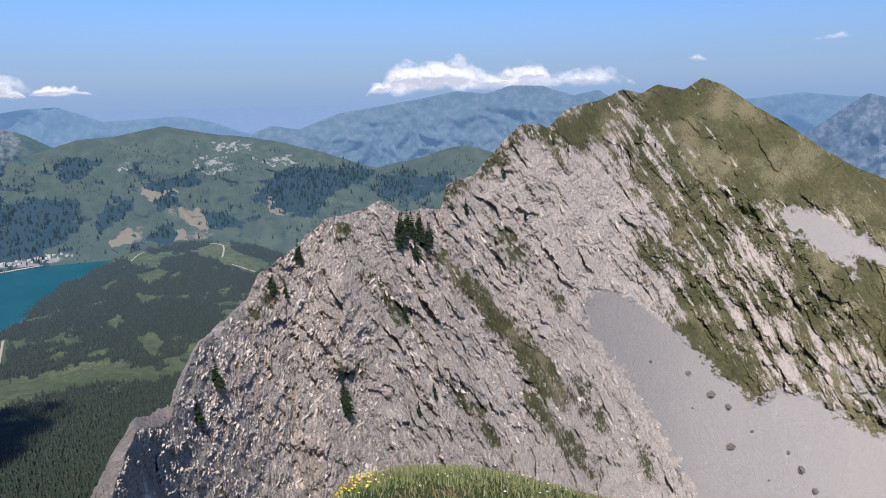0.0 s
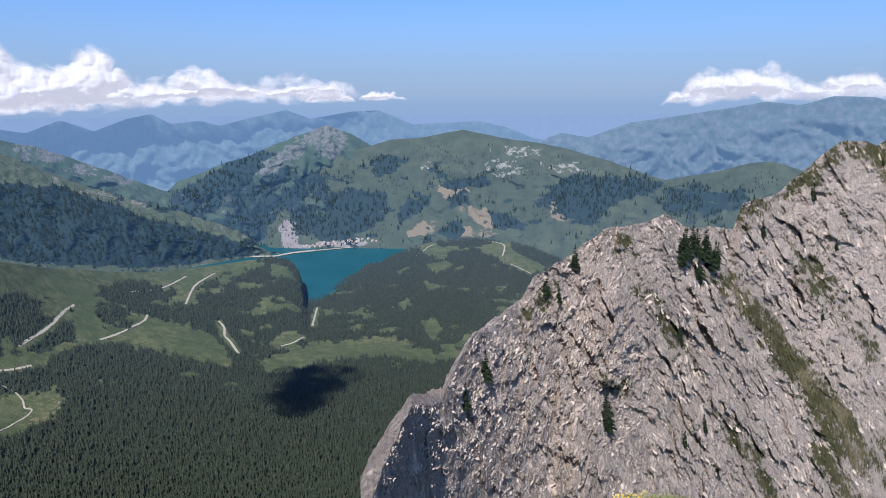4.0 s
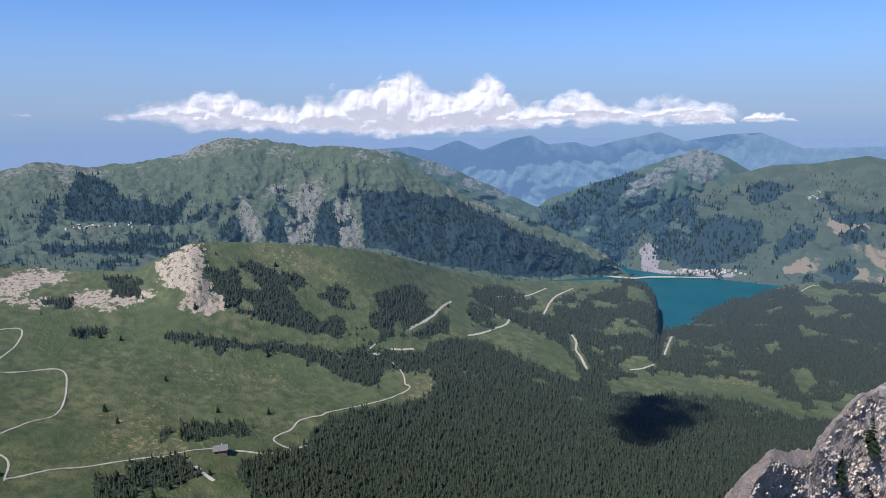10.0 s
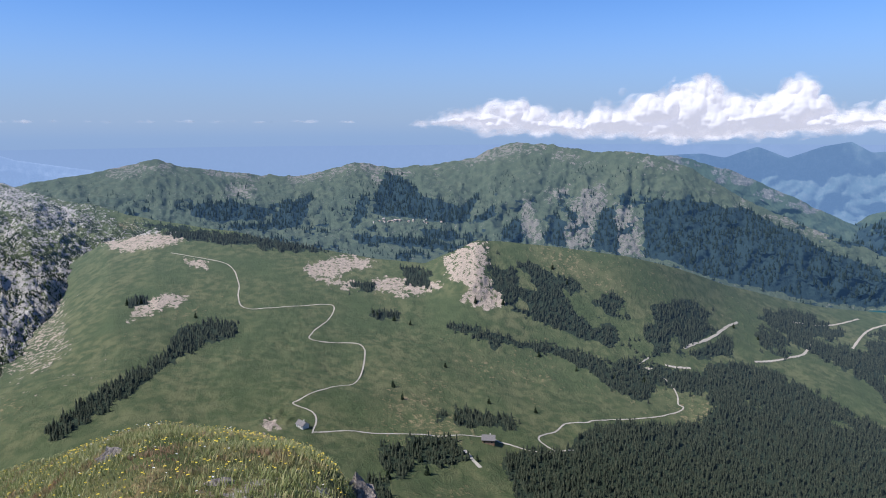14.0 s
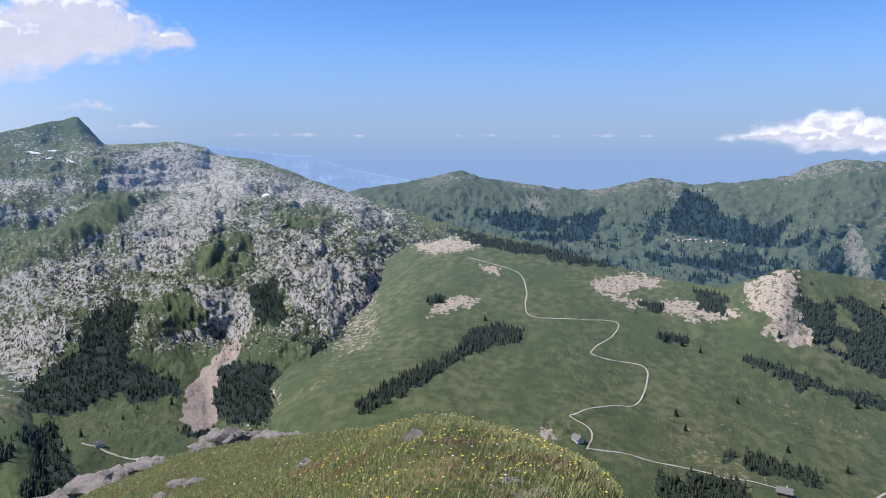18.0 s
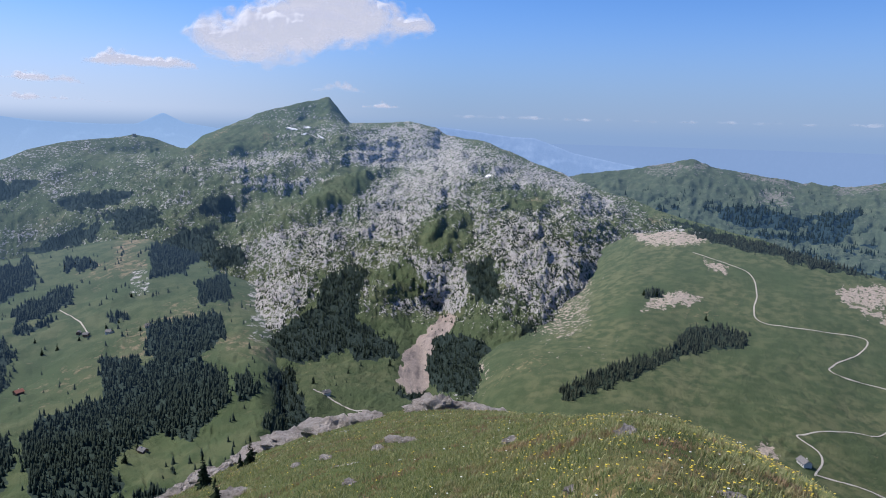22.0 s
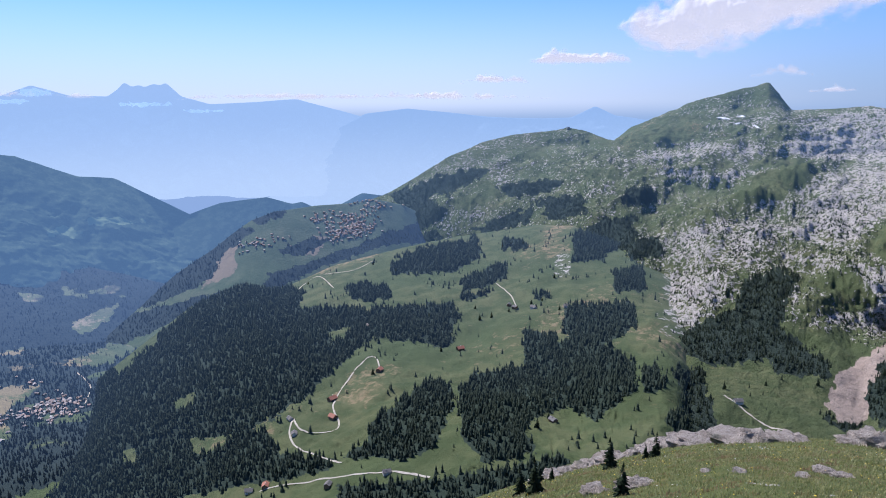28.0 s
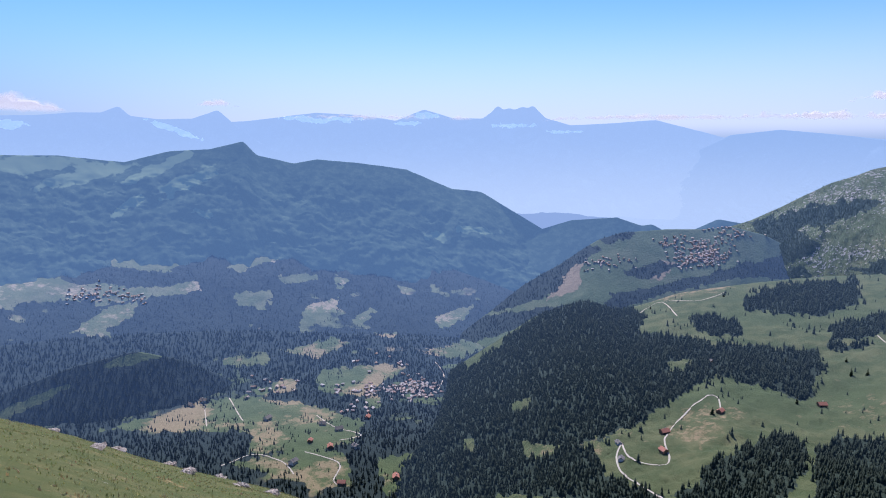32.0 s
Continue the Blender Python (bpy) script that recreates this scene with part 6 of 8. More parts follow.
ridge.mask("bed", ((ridge.A + ridge.E0 * 0.75) * (1 - lean) + (ridge.A - ridge.E0 * 0.8) * lean + wv + 50) / 130)
ridge.mask("scree", regions(ridge.A, ridge.el, "ridge_scree", 0.55, 3, 0.8))
_, rf2 = ridge_grain(ridge.A, ridge.E0)
ridge.mask("vein", 0.5 - 0.5 * np.clip(rf2 + 0.3, 0, 1))
ridge.mask("dry", 0.4 + 0.8 * gn)
finish(ridge, "rock ridge", False)

# angular blocks standing out of the ridge
g = np.random.default_rng(61)
nb = 70000
bi, bj = g.uniform(8, ridge.front - 6, nb), g.uniform(30, len(ridge.az) * 0.84, nb)
ii, jj = bi.astype(int), bj.astype(int)
solid = ridge.masks["rock"][ii, jj] * (1 - ridge.masks["scree"][ii, jj] * 0.97)
ok = g.uniform(0, 1, nb) < (solid - 0.25) * smooth(-0.25, 0.3, fbm(ridge.A[ii, jj] * 1.2, ridge.E0[ii, jj] * 1.2, 3, 62) + 0.1)
ii, jj = ii[ok], jj[ok]
at = np.stack([ridge.x[ii, jj], ridge.y[ii, jj], ridge.z[ii, jj]], -1)
far = ridge.r[ii, jj]
box = np.array([(x, y, z) for x in (-1, 1) for y in (-1, 1) for z in (-1, 1)], float)
edge = far * np.minimum(g.gamma(2.0, 0.00028, len(far)), 0.0018) + 0.005
cor = (box[None] + g.uniform(-0.55, 0.55, (len(far), 8, 3))) * np.stack([edge * g.uniform(0.4, 1.0, len(far)), edge * g.uniform(0.5, 1.0, len(far)), edge * g.uniform(0.9, 3.2, len(far))], -1)[:, None, :]
tip = np.radians(np.where(ridge.A[ii, jj] > -6, 36, -36) + g.uniform(-22, 22, len(far)))[:, None]
head = np.radians(ridge.A[ii, jj])[:, None]
u = cor[:, :, 0] * np.cos(tip) - cor[:, :, 2] * np.sin(tip)
w = cor[:, :, 0] * np.sin(tip) + cor[:, :, 2] * np.cos(tip)
cor = np.stack([u * np.cos(head) + cor[:, :, 1] * np.sin(head), -u * np.sin(head) + cor[:, :, 1] * np.cos(head), w], -1)
six = np.array([(0, 1, 3, 2), (4, 6, 7, 5), (0, 4, 5, 1), (2, 3, 7, 6), (0, 2, 6, 4), (1, 5, 7, 3)])
M_BLOCK = mottled("broken_limestone", (0.7, 0.575, 0.475), (0.36, 0.295, 0.245))
tagged(new("rock_rubble", mesh_from("rock_rubble", (cor + at[:, None, :]).reshape(-1, 3), (six[None] + 8 * np.arange(len(far))[:, None, None]).reshape(-1, 4), M_BLOCK, soft=False)), "broken pale limestone blocks along the ridge", "rocks", kind="stuff")

# ---- summit ground ----
EDGE = [(-218.7, -18.3), (-216.2, -19.4), (-212.7, -21.1), (-207, -24), (-201.5, -26.3), (-195.1, -28.6), (-185, -31), (-165, -33), (-155, -32), (-150.9, -31.1), (-144.3, -29.1), (-135.7, -26.4), (-129, -24.6), (-120.5, -23.4), (-111, -23.2), (-106.5, -22.8), (-100.4, -21.8), (-97.8, -22.3), (-93.8, -23.1), (-89.5, -24.3), (-87.1, -25.3), (-85.5, -26.8), (-84.4, -28.5), (-82, -33), (-75, -37), (-30, -37), (-12, -35), (-9.6, -31), (-4.7, -29.9), (2, -30), (8.3, -30.8), (13.4, -31.5), (18.8, -32), (30, -33), (60, -30), (100, -25), (141.3, -18.3)]
EDGE_R = [(-218.7, 70), (-200, 60), (-185, 40), (-150, 38), (-120, 34), (-112, 20), (-106, 9.5), (-100, 8.6), (-88, 7.2), (-80, 5.5), (-12, 5.2), (0, 6), (20, 6), (60, 15), (100, 40), (141.3, 70)]
sa = np.linspace(-218.7, 141.3, 1081)
se, sr = np.tan(np.radians(-rounded(curve_at(EDGE, sa), sa, 1.5))), rounded(curve_at(EDGE_R, sa), sa, 5.0)
a1 = np.maximum(se - 3.3 / sr, 0.0)
b1 = (se - a1) ** 2 / (4 * 1.65)
q = np.concatenate([np.linspace(0, 1, 90), np.linspace(1.03, 2.2, 50)])[:, None]
rr = q * sr[None, :]
zz = -1.65 - a1 * rr - b1 * rr ** 2 - 0.12 * np.maximum(0, rr - sr * 1.1) ** 2 / sr
aa = np.radians(sa)[None, :]
xx, yy = rr * np.sin(aa), rr * np.cos(aa)
zz = zz + (0.05 * fbm(xx / 1.2, yy / 1.2, 5, 91) + 0.012 * rr * fbm(xx / 9, yy / 9, 4, 92)) * smooth(0.3, 2.0, rr)
summit_attr = {"forest": 0 * zz, "scree": 0 * zz, "vein": 0 * zz, "dry": np.clip(0.1 + 0.6 * fbm(xx / 1.5, yy / 1.5, 4, 93), 0, 1), "rock": np.clip(0.9 * fbm(xx / 2.4, yy / 2.4, 5, 94) - 0.2, 0, 1)}
summit = new("summit_ground", mesh_from("summit_ground", np.stack([xx, yy, zz], -1).reshape(-1, 3), grid_faces(140, 1081)[:, ::-1], M_SUMMIT, summit_attr))
tagged(summit, "grassy summit dome with dry turf and stones", "ground", kind="structure")

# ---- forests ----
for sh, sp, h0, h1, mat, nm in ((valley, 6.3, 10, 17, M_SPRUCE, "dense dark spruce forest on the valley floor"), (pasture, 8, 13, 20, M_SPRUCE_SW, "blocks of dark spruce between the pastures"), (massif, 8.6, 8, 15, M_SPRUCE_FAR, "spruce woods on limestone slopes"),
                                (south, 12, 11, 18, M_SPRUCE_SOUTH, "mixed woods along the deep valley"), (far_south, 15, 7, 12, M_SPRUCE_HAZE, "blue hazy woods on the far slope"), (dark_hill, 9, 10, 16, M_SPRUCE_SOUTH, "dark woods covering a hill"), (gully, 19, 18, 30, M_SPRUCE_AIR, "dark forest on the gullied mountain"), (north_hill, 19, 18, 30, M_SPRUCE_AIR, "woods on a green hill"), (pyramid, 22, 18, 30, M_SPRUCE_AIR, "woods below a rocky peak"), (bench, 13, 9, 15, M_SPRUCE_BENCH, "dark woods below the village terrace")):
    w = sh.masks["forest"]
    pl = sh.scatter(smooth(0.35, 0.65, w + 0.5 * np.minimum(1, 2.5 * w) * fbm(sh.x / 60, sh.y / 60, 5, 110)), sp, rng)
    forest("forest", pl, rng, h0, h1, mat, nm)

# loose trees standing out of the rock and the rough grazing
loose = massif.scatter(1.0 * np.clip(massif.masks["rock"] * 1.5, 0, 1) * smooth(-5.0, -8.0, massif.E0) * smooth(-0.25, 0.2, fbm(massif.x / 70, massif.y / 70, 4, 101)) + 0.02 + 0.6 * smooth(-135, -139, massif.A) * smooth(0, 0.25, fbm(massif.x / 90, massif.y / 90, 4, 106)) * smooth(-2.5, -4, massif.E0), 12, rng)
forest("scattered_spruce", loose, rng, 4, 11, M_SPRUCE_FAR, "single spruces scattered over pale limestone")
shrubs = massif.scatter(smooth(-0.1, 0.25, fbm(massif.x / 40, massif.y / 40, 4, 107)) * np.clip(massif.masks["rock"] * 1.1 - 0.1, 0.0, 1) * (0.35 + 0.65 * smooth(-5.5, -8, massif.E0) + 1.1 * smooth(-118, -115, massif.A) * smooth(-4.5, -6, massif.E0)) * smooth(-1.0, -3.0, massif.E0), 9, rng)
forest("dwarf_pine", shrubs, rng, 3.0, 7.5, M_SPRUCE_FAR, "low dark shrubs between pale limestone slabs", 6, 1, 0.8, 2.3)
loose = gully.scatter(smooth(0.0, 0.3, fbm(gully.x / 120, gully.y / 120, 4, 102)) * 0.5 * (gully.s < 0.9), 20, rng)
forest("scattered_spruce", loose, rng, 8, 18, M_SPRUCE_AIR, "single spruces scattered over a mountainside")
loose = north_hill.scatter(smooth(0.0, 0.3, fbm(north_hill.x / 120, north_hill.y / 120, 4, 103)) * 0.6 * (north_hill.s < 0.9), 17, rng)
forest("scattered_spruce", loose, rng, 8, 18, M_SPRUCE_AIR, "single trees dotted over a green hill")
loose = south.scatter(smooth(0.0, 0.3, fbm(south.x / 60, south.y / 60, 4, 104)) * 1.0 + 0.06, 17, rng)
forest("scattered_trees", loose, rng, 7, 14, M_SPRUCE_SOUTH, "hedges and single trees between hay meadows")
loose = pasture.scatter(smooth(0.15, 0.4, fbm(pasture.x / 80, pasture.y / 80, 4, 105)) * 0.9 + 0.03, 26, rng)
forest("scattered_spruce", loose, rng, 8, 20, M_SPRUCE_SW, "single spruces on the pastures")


# ---- roads and tracks ----
def ribbon(name, sh, pts, width, label, lift=0.8):
    """A track laid over a slope through headings and elevations."""
    P = [sh.on(a, e) for a, e in pts]
    fine = []
    for i in range(len(P) - 1):
        p0, p1, p2, p3 = P[max(i - 1, 0)], P[i], P[i + 1], P[min(i + 2, len(P) - 1)]
        for k in range(10):
            t = k / 10
            fine.append(0.5 * ((2 * p1) + (p2 - p0) * t + (2 * p0 - 5 * p1 + 4 * p2 - p3) * t * t + (3 * p1 - p0 - 3 * p2 + p3) * t ** 3))
    fine.append(P[-1])
    V, F = [], []
    for i, p in enumerate(fine):
        d = (fine[min(i + 1, len(fine) - 1)] - fine[max(i - 1, 0)])
        side = Vector((-d.y, d.x, 0)).normalized() * width * 0.5 * (0.85 + 0.3 * rng.random())
        for q in (p + side, p - side):
            az = math.degrees(math.atan2(q.x, q.y))
            while az > sh.az[-1]:
                az -= 360
            g = sh.height(az, math.hypot(q.x, q.y))
            V.append((q.x, q.y, max(g, p.z - 3) + lift))
        if i:
            F.append((2 * i - 2, 2 * i - 1, 2 * i + 1, 2 * i))
    return tagged(new(name, mesh_from(name, V, F, M_ROAD)), label, "road", kind="structure")


PALE = "pale gravel mountain road winding over the meadow"
ribbon("road", valley, [(-98.5, -9.3), (-96.9, -9.71), (-94.2, -10.55), (-93.5, -12.08), (-93.6, -13.15), (-93.1, -14.07), (-90.4, -14.21), (-87.3, -14.17), (-85.9, -14.37), (-86.3, -15.37), (-87.7, -16.37), (-87.7, -17.03), (-83.9, -17.54), (-83.4, -18.75), (-84.3, -20.68), (-86.4, -20.91), (-88.9, -21.62), (-89.6, -21.96), (-88.1, -22.67), (-87.7, -23.36), (-88.1, -24.37)], 3.1, PALE)
ribbon("road", valley, [(-88, -24.3), (-84.3, -24.48), (-78.5, -24.96), (-73.5, -25.11), (-71.2, -25.6), (-69.3, -26), (-67.5, -26.15), (-65.1, -25.8), (-66.4, -25.95), (-67.5, -25.64), (-68.2, -25.1), (-67.6, -24.75), (-66.8, -24.53), (-66.2, -24.02), (-65.7, -23.79), (-64.1, -23.61), (-63.4, -23.4), (-61, -23.1), (-58.9, -22.76), (-57.6, -22.41), (-56.3, -21.79), (-56.7, -21.49), (-56.8, -20.87), (-57.3, -20.15), (-58.2, -19.49), (-59.6, -19.23), (-58.9, -18.95), (-60, -18.9), (-59.2, -18.15)], 3.6, "pale asphalt pass road winding through meadow and wood")
for pts in ([(-57.9, -18.6), (-57, -18.7), (-55.9, -18.64)], [(-56.5, -17.16), (-54.6, -16.2), (-53.4, -15.21), (-52.6, -14.76)], [(-51.2, -17.59), (-49.8, -17.31), (-48.1, -16.72), (-47.6, -16.19), (-47.5, -15.64)], [(-49, -14.37), (-47.6, -14.34), (-46.1, -14.21), (-44.5, -13.56)], [(-44.7, -15.7), (-44, -14.46), (-43.2, -13.92), (-42.3, -13.5)],
            [(-42.3, -17.3), (-41.9, -17.86), (-41.9, -18.51), (-41.4, -19.17), (-40.9, -20)], [(-37.4, -19.75), (-36.4, -19.56), (-35.4, -19.18)], [(-34.7, -18.34), (-34.5, -17.69), (-34.2, -16.85)], [(-74.8, -26.16), (-73.3, -27.51)], [(-18.3, -12.86), (-18.2, -11.94), (-19.5, -11.64)], [(-17.6, -13.5), (-15.8, -14.27)], [(-25.8, -12.95), (-25, -12.4), (-24.4, -12), (-23.7, -11.85)]):
    ribbon("road", valley, pts, 7, "pale forest road")
for pts in ([(-162.4, -28.08), (-166, -26.7), (-166.8, -25.46), (-166.4, -24.37)], [(-166.4, -24.37), (-165.7, -25.31), (-163, -25.53), (-162.5, -24.95), (-162.9, -23.46), (-161.1, -21.1), (-159.3, -19.91), (-158.8, -20.76)], [(-165.8, -14.4), (-163.9, -13.12), (-162.5, -14.12)], [(-163.9, -13.12), (-161, -12.78), (-159.1, -12)], [(-149, -13.66), (-147.5, -14.82), (-146.8, -15.97)], [(-169.6, -29.44), (-164.7, -29.16), (-158.1, -28.98), (-154.5, -29.51)]):
    ribbon("track", pasture, pts, 3.6, "pale farm track over the pasture")
ribbon("track", massif, [(-129.7, -21.59), (-128.4, -22.24), (-126.7, -23.2), (-125, -23.51)], 4, "pale farm track to a lone barn")
for pts in ([(-201, -25.52), (-198.2, -25.03), (-195.9, -25.83), (-195, -26.84)], [(-194, -25.24), (-191.1, -26.31), (-191.6, -27.55), (-191.1, -28)], [(-192.9, -22.5), (-191.5, -23.47), (-189.1, -24.27), (-191, -24.59)], [(-182.6, -18.59), (-181.8, -19.74), (-182.3, -20.88)], [(-202, -20.61), (-201.9, -22.46)], [(-200, -20.54), (-199, -22.39)]):
    ribbon("road", south, pts, 4, "pale valley road between meadows")


# ---- clouds ----
m, nt, bsdf = material("cloud_white")
M_CLOUD = m
bsdf.inputs["Base Color"].default_value = (0.22, 0.217, 0.21, 1)
bsdf.inputs["Roughness"].default_value = 1.0
bsdf.inputs["Specular IOR Level"].default_value = 0.0
# light scattered inside the cloud, put into emission to brighten its shaded sides
bsdf.inputs["Emission Color"].default_value = (0.47, 0.455, 0.5, 1)
bsdf.inputs["Emission Strength"].default_value = 1.0
veil = nt.nodes.new("ShaderNodeBsdfTransparent")
mx = nt.nodes.new("ShaderNodeMixShader")
nt.links.new(attr_fac(nt, "body", noise_fac(nt, 150, 0.3, 0.7, 5.0, rough=0.55), 0.08, 0.8, 0.5), mx.inputs[0])
nt.links.new(veil.outputs[0], mx.inputs[1])
nt.links.new(bsdf.outputs[0], mx.inputs[2])
nt.links.new(mx.outputs[0], nt.nodes["Material Output"].inputs["Surface"])
bmi = bmesh.new()
bmesh.ops.create_icosphere(bmi, subdivisions=3, radius=1)
BALL3_V = np.array([v.co[:] for v in bmi.verts])
BALL3_F = np.array([[v.index for v in f.verts] for f in bmi.faces])
bmi.free()


def puffs(name, centres, radii, label, flat=0.8):
    """A cloud overhead: many billowing balls in one mesh."""
    V, F = [], []
    for k, (c, r) in enumerate(zip(centres, radii)):
        v = BALL3_V
        n = vnoise3(v[:, 0] * 2.1 + k * 7, v[:, 1] * 2.1, v[:, 2] * 2.1, 5) * 0.5 + vnoise3(v[:, 0] * 5 + k, v[:, 1] * 5, v[:, 2] * 5, 6) * 0.28
        p = v * (0.65 + n)[:, None] * r
        p[:, 2] *= np.where(v[:, 2] < 0, 0.5 * flat, flat)
        F.append(BALL3_F + len(V) * len(BALL3_V))
        V.append(p + np.array(c))
    V = np.vstack(V)
    thin = np.repeat(np.random.default_rng(22).uniform(0.14, 0.3, len(radii)), len(BALL3_V))
    ob = new(name, mesh_from(name, V, np.vstack(F), M_CLOUD, {"body": thin}))
    return tagged(ob, label, "cloud", "clouds in the sky", "structure")


def cumulus(label, top, base, cell=0.09, r0=4870, fat=1.0, seed=1, soft=1.0, lumps=1.0):
    """A heap cloud whose top follows (heading, elevation) points above a ragged base: a thick body swelling to both sides, with cauliflower relief."""
    lo, hi = min(t[0] for t in top) - 0.8, max(t[0] for t in top) + 0.8
    foot = base if isinstance(base, list) else [(lo, base), (hi, base)]
    base = min(b[1] for b in foot)
    peak = max(t[1] for t in top) + 0.5
    az, el = np.linspace(lo, hi, int((hi - lo) / cell)), np.linspace(base - 0.5, peak, int((peak - base + 0.5) / cell))
    A, E = np.meshgrid(az, el)
    size = 0.35 * (peak - base) + 0.25
    wob = (billow(A / (0.9 * size) + 3, E / (0.8 * size), 3, seed + 40, 0.42) - 0.35) * 0.7 * size * lumps
    B = rounded(curve_at(foot, az), az, 2.0)[None, :]
    T = rounded(curve_at([(lo, B[0, 0]), *sorted(top), (hi, B[0, -1])], az), az, 0.6)[None, :]
    up = (T + wob - E)
    dn = (E - B + 0.18 * fbm(A / 1.6, E / 0.6, 4, seed + 41) * size)
    ends = np.minimum(A - lo, hi - A) * 0.8
    d = np.minimum(np.minimum(up, dn * 1.3), ends)
    body = np.clip(d / (0.95 * size), -1, 1)
    thick = np.sqrt(np.clip(body, 0, 1)) * size * 110 * fat
    bumps = billow(A / (0.75 * size) + 3, E / (0.65 * size), 3, seed + 42, 0.34) * size * 48 * lumps * np.clip(body * 1.6, 0, 1)
    keep = (body > -0.05)
    f = grid_faces(*A.shape)
    f = f[keep.ravel()[f].all(1)]
    aa, ee = np.radians(A), np.tan(np.radians(E))
    V = []
    for r in (r0 - thick - bumps, r0 + 10 + 0.3 * thick):
        V.append(np.stack([r * np.sin(aa), r * np.cos(aa), r0 * ee], -1).reshape(-1, 3))
    F = np.vstack([f, f[:, ::-1] + A.size])
    used = np.unique(F)
    look_up = np.zeros(2 * A.size, int)
    look_up[used] = np.arange(len(used))
    at = np.tile(np.clip(body * 1.25 * soft, 0, 1).ravel(), 2)[used]
    ob = new("cloud", mesh_from("cloud", np.vstack(V)[used], look_up[F], M_CLOUD, {"body": at}))
    return tagged(ob, label, "cloud", "clouds in the sky", "structure")


cumulus("large white cumulus bank above far ranges", [(-78.8, 0.97), (-77, 1.57), (-74.5, 2.21), (-72.2, 2.65), (-69.8, 2.81), (-68.3, 1.66), (-65.6, 1.24), (-64.1, 2.33), (-61, 2.79), (-58.4, 3.56), (-55.9, 4.14), (-54.3, 3.05), (-52.5, 2.61), (-51.1, 3.05), (-49.7, 3.72), (-47.9, 3.05), (-47, 1.92), (-44.7, 2.05), (-41.5, 2.47), (-39.2, 1.74), (-36.5, 1.85), (-34.4, 2.05), (-31.8, 1.37), (-30.5, 0.71)], [(-78.9, 0.38), (-73.6, -0.53), (-65.5, -0.93), (-56.7, -1.22), (-47.5, -0.8), (-38.3, -0.37), (-30.4, 0.06)], seed=2)
cumulus("small white cumulus beside a cloud bank", [(-30, 0.4), (-29, 0.75), (-27.6, 0.7), (-26.7, 0.3)], -0.05, 0.06, seed=3)
cumulus("large bright cumulus above the limestone massif", [(-139.7, 6.17), (-138.1, 7.7), (-136.3, 8.79), (-133.7, 9.48), (-129.2, 10.78), (-124.7, 10.57), (-121.1, 9.08), (-119.7, 7.6)], [(-139.5, 5.96), (-135.5, 3.87), (-130.9, 4.37), (-126.8, 5.71), (-121.9, 6.05), (-119.7, 7.39)], 0.1, seed=4, soft=0.8, fat=0.7)
cumulus("small ragged white cumulus above the massif", [(-146, 4.2), (-144.5, 5.1), (-142.5, 4.8), (-140, 4.7), (-138.7, 4.4)], 3.7, 0.06, seed=5, soft=0.8)
cumulus("small white cumulus over a green ridge", [(-151, 2.7), (-149.7, 3.2), (-148.3, 2.8)], 2.5, 0.05, seed=6)
cumulus("small white cumulus behind a rocky top", [(-124.8, 1.6), (-123.9, 1.95), (-123, 1.6)], 1.3, 0.05, seed=7)
cumulus("faint cumulus behind a rocky top", [(-129, 2.8), (-127.5, 3.6), (-126, 3.0)], 2.5, 0.06, seed=27, soft=0.5)
cumulus("thin white cumulus line near the horizon", [(-157, 1.4), (-155, 1.8), (-151, 1.7), (-148, 1.5), (-145, 1.35)], 1.15, 0.05, seed=8, soft=0.7)
cumulus("white cumulus bank behind the northern massif", [(-5.7, -0.04), (-3.5, 2.13), (-0.8, 2.44), (1.9, 2.56), (4.2, 1.11), (7.3, 2.14), (10, 0.99), (12.7, 1.58), (14.8, 0.89)], [(-5.5, -0.58), (1, -0.39), (5.6, -0.25), (14.4, 0.03)], 0.07, seed=9, soft=0.7)
cumulus("small white cumulus over the skyline", [(-33.8, 0.9), (-32.5, 1.2), (-31, 0.6), (-30.6, 0.2)], -0.3, 0.06, seed=10)
cumulus("tiny white cumulus high over the ridge", [(28.4, 3.1), (29.4, 3.6), (30.3, 3.2)], 2.9, 0.05, seed=11, soft=0.6)
cumulus("tiny white cumulus low over the ridge", [(18.6, 1.8), (20.2, 2.2), (21.4, 1.8)], 1.6, 0.05, seed=12, soft=0.5)
cumulus("long pale cloud line over the snow range", [(-173, 1.5), (-169, 1.7), (-164, 1.8), (-160, 1.6), (-156, 1.8), (-152, 1.6)], 1.25, 0.05, seed=13, soft=0.7)
cumulus("white cloud over far snow peaks", [(-216, 2.6), (-213.5, 3.2), (-211.5, 2.7), (-210.2, 2.2)], 1.7, 0.06, seed=14, soft=0.8)
cumulus("small white cloud over far peaks", [(-201, 2.6), (-199.7, 3.1), (-198.6, 2.7)], 2.3, 0.05, seed=15, soft=0.7)
cumulus("bright cloud line along distant snow peaks", [(-194, 1.8), (-190, 1.9), (-186, 1.8), (-180, 1.6)], 1.35, 0.05, seed=16, soft=0.6)
cumulus("small cumulus beside the snow range", [(-151, 2.6), (-149, 3.2), (-146.6, 2.8)], 2.4, 0.05, seed=17, soft=0.7)
cumulus("thin pink-white cloud streak over the lowland", [(-121, 0.9), (-115, 1.0), (-108, 0.95), (-100, 0.9), (-92, 0.85), (-84, 0.8)], 0.62, 0.06, seed=18, soft=0.45, lumps=0.5)
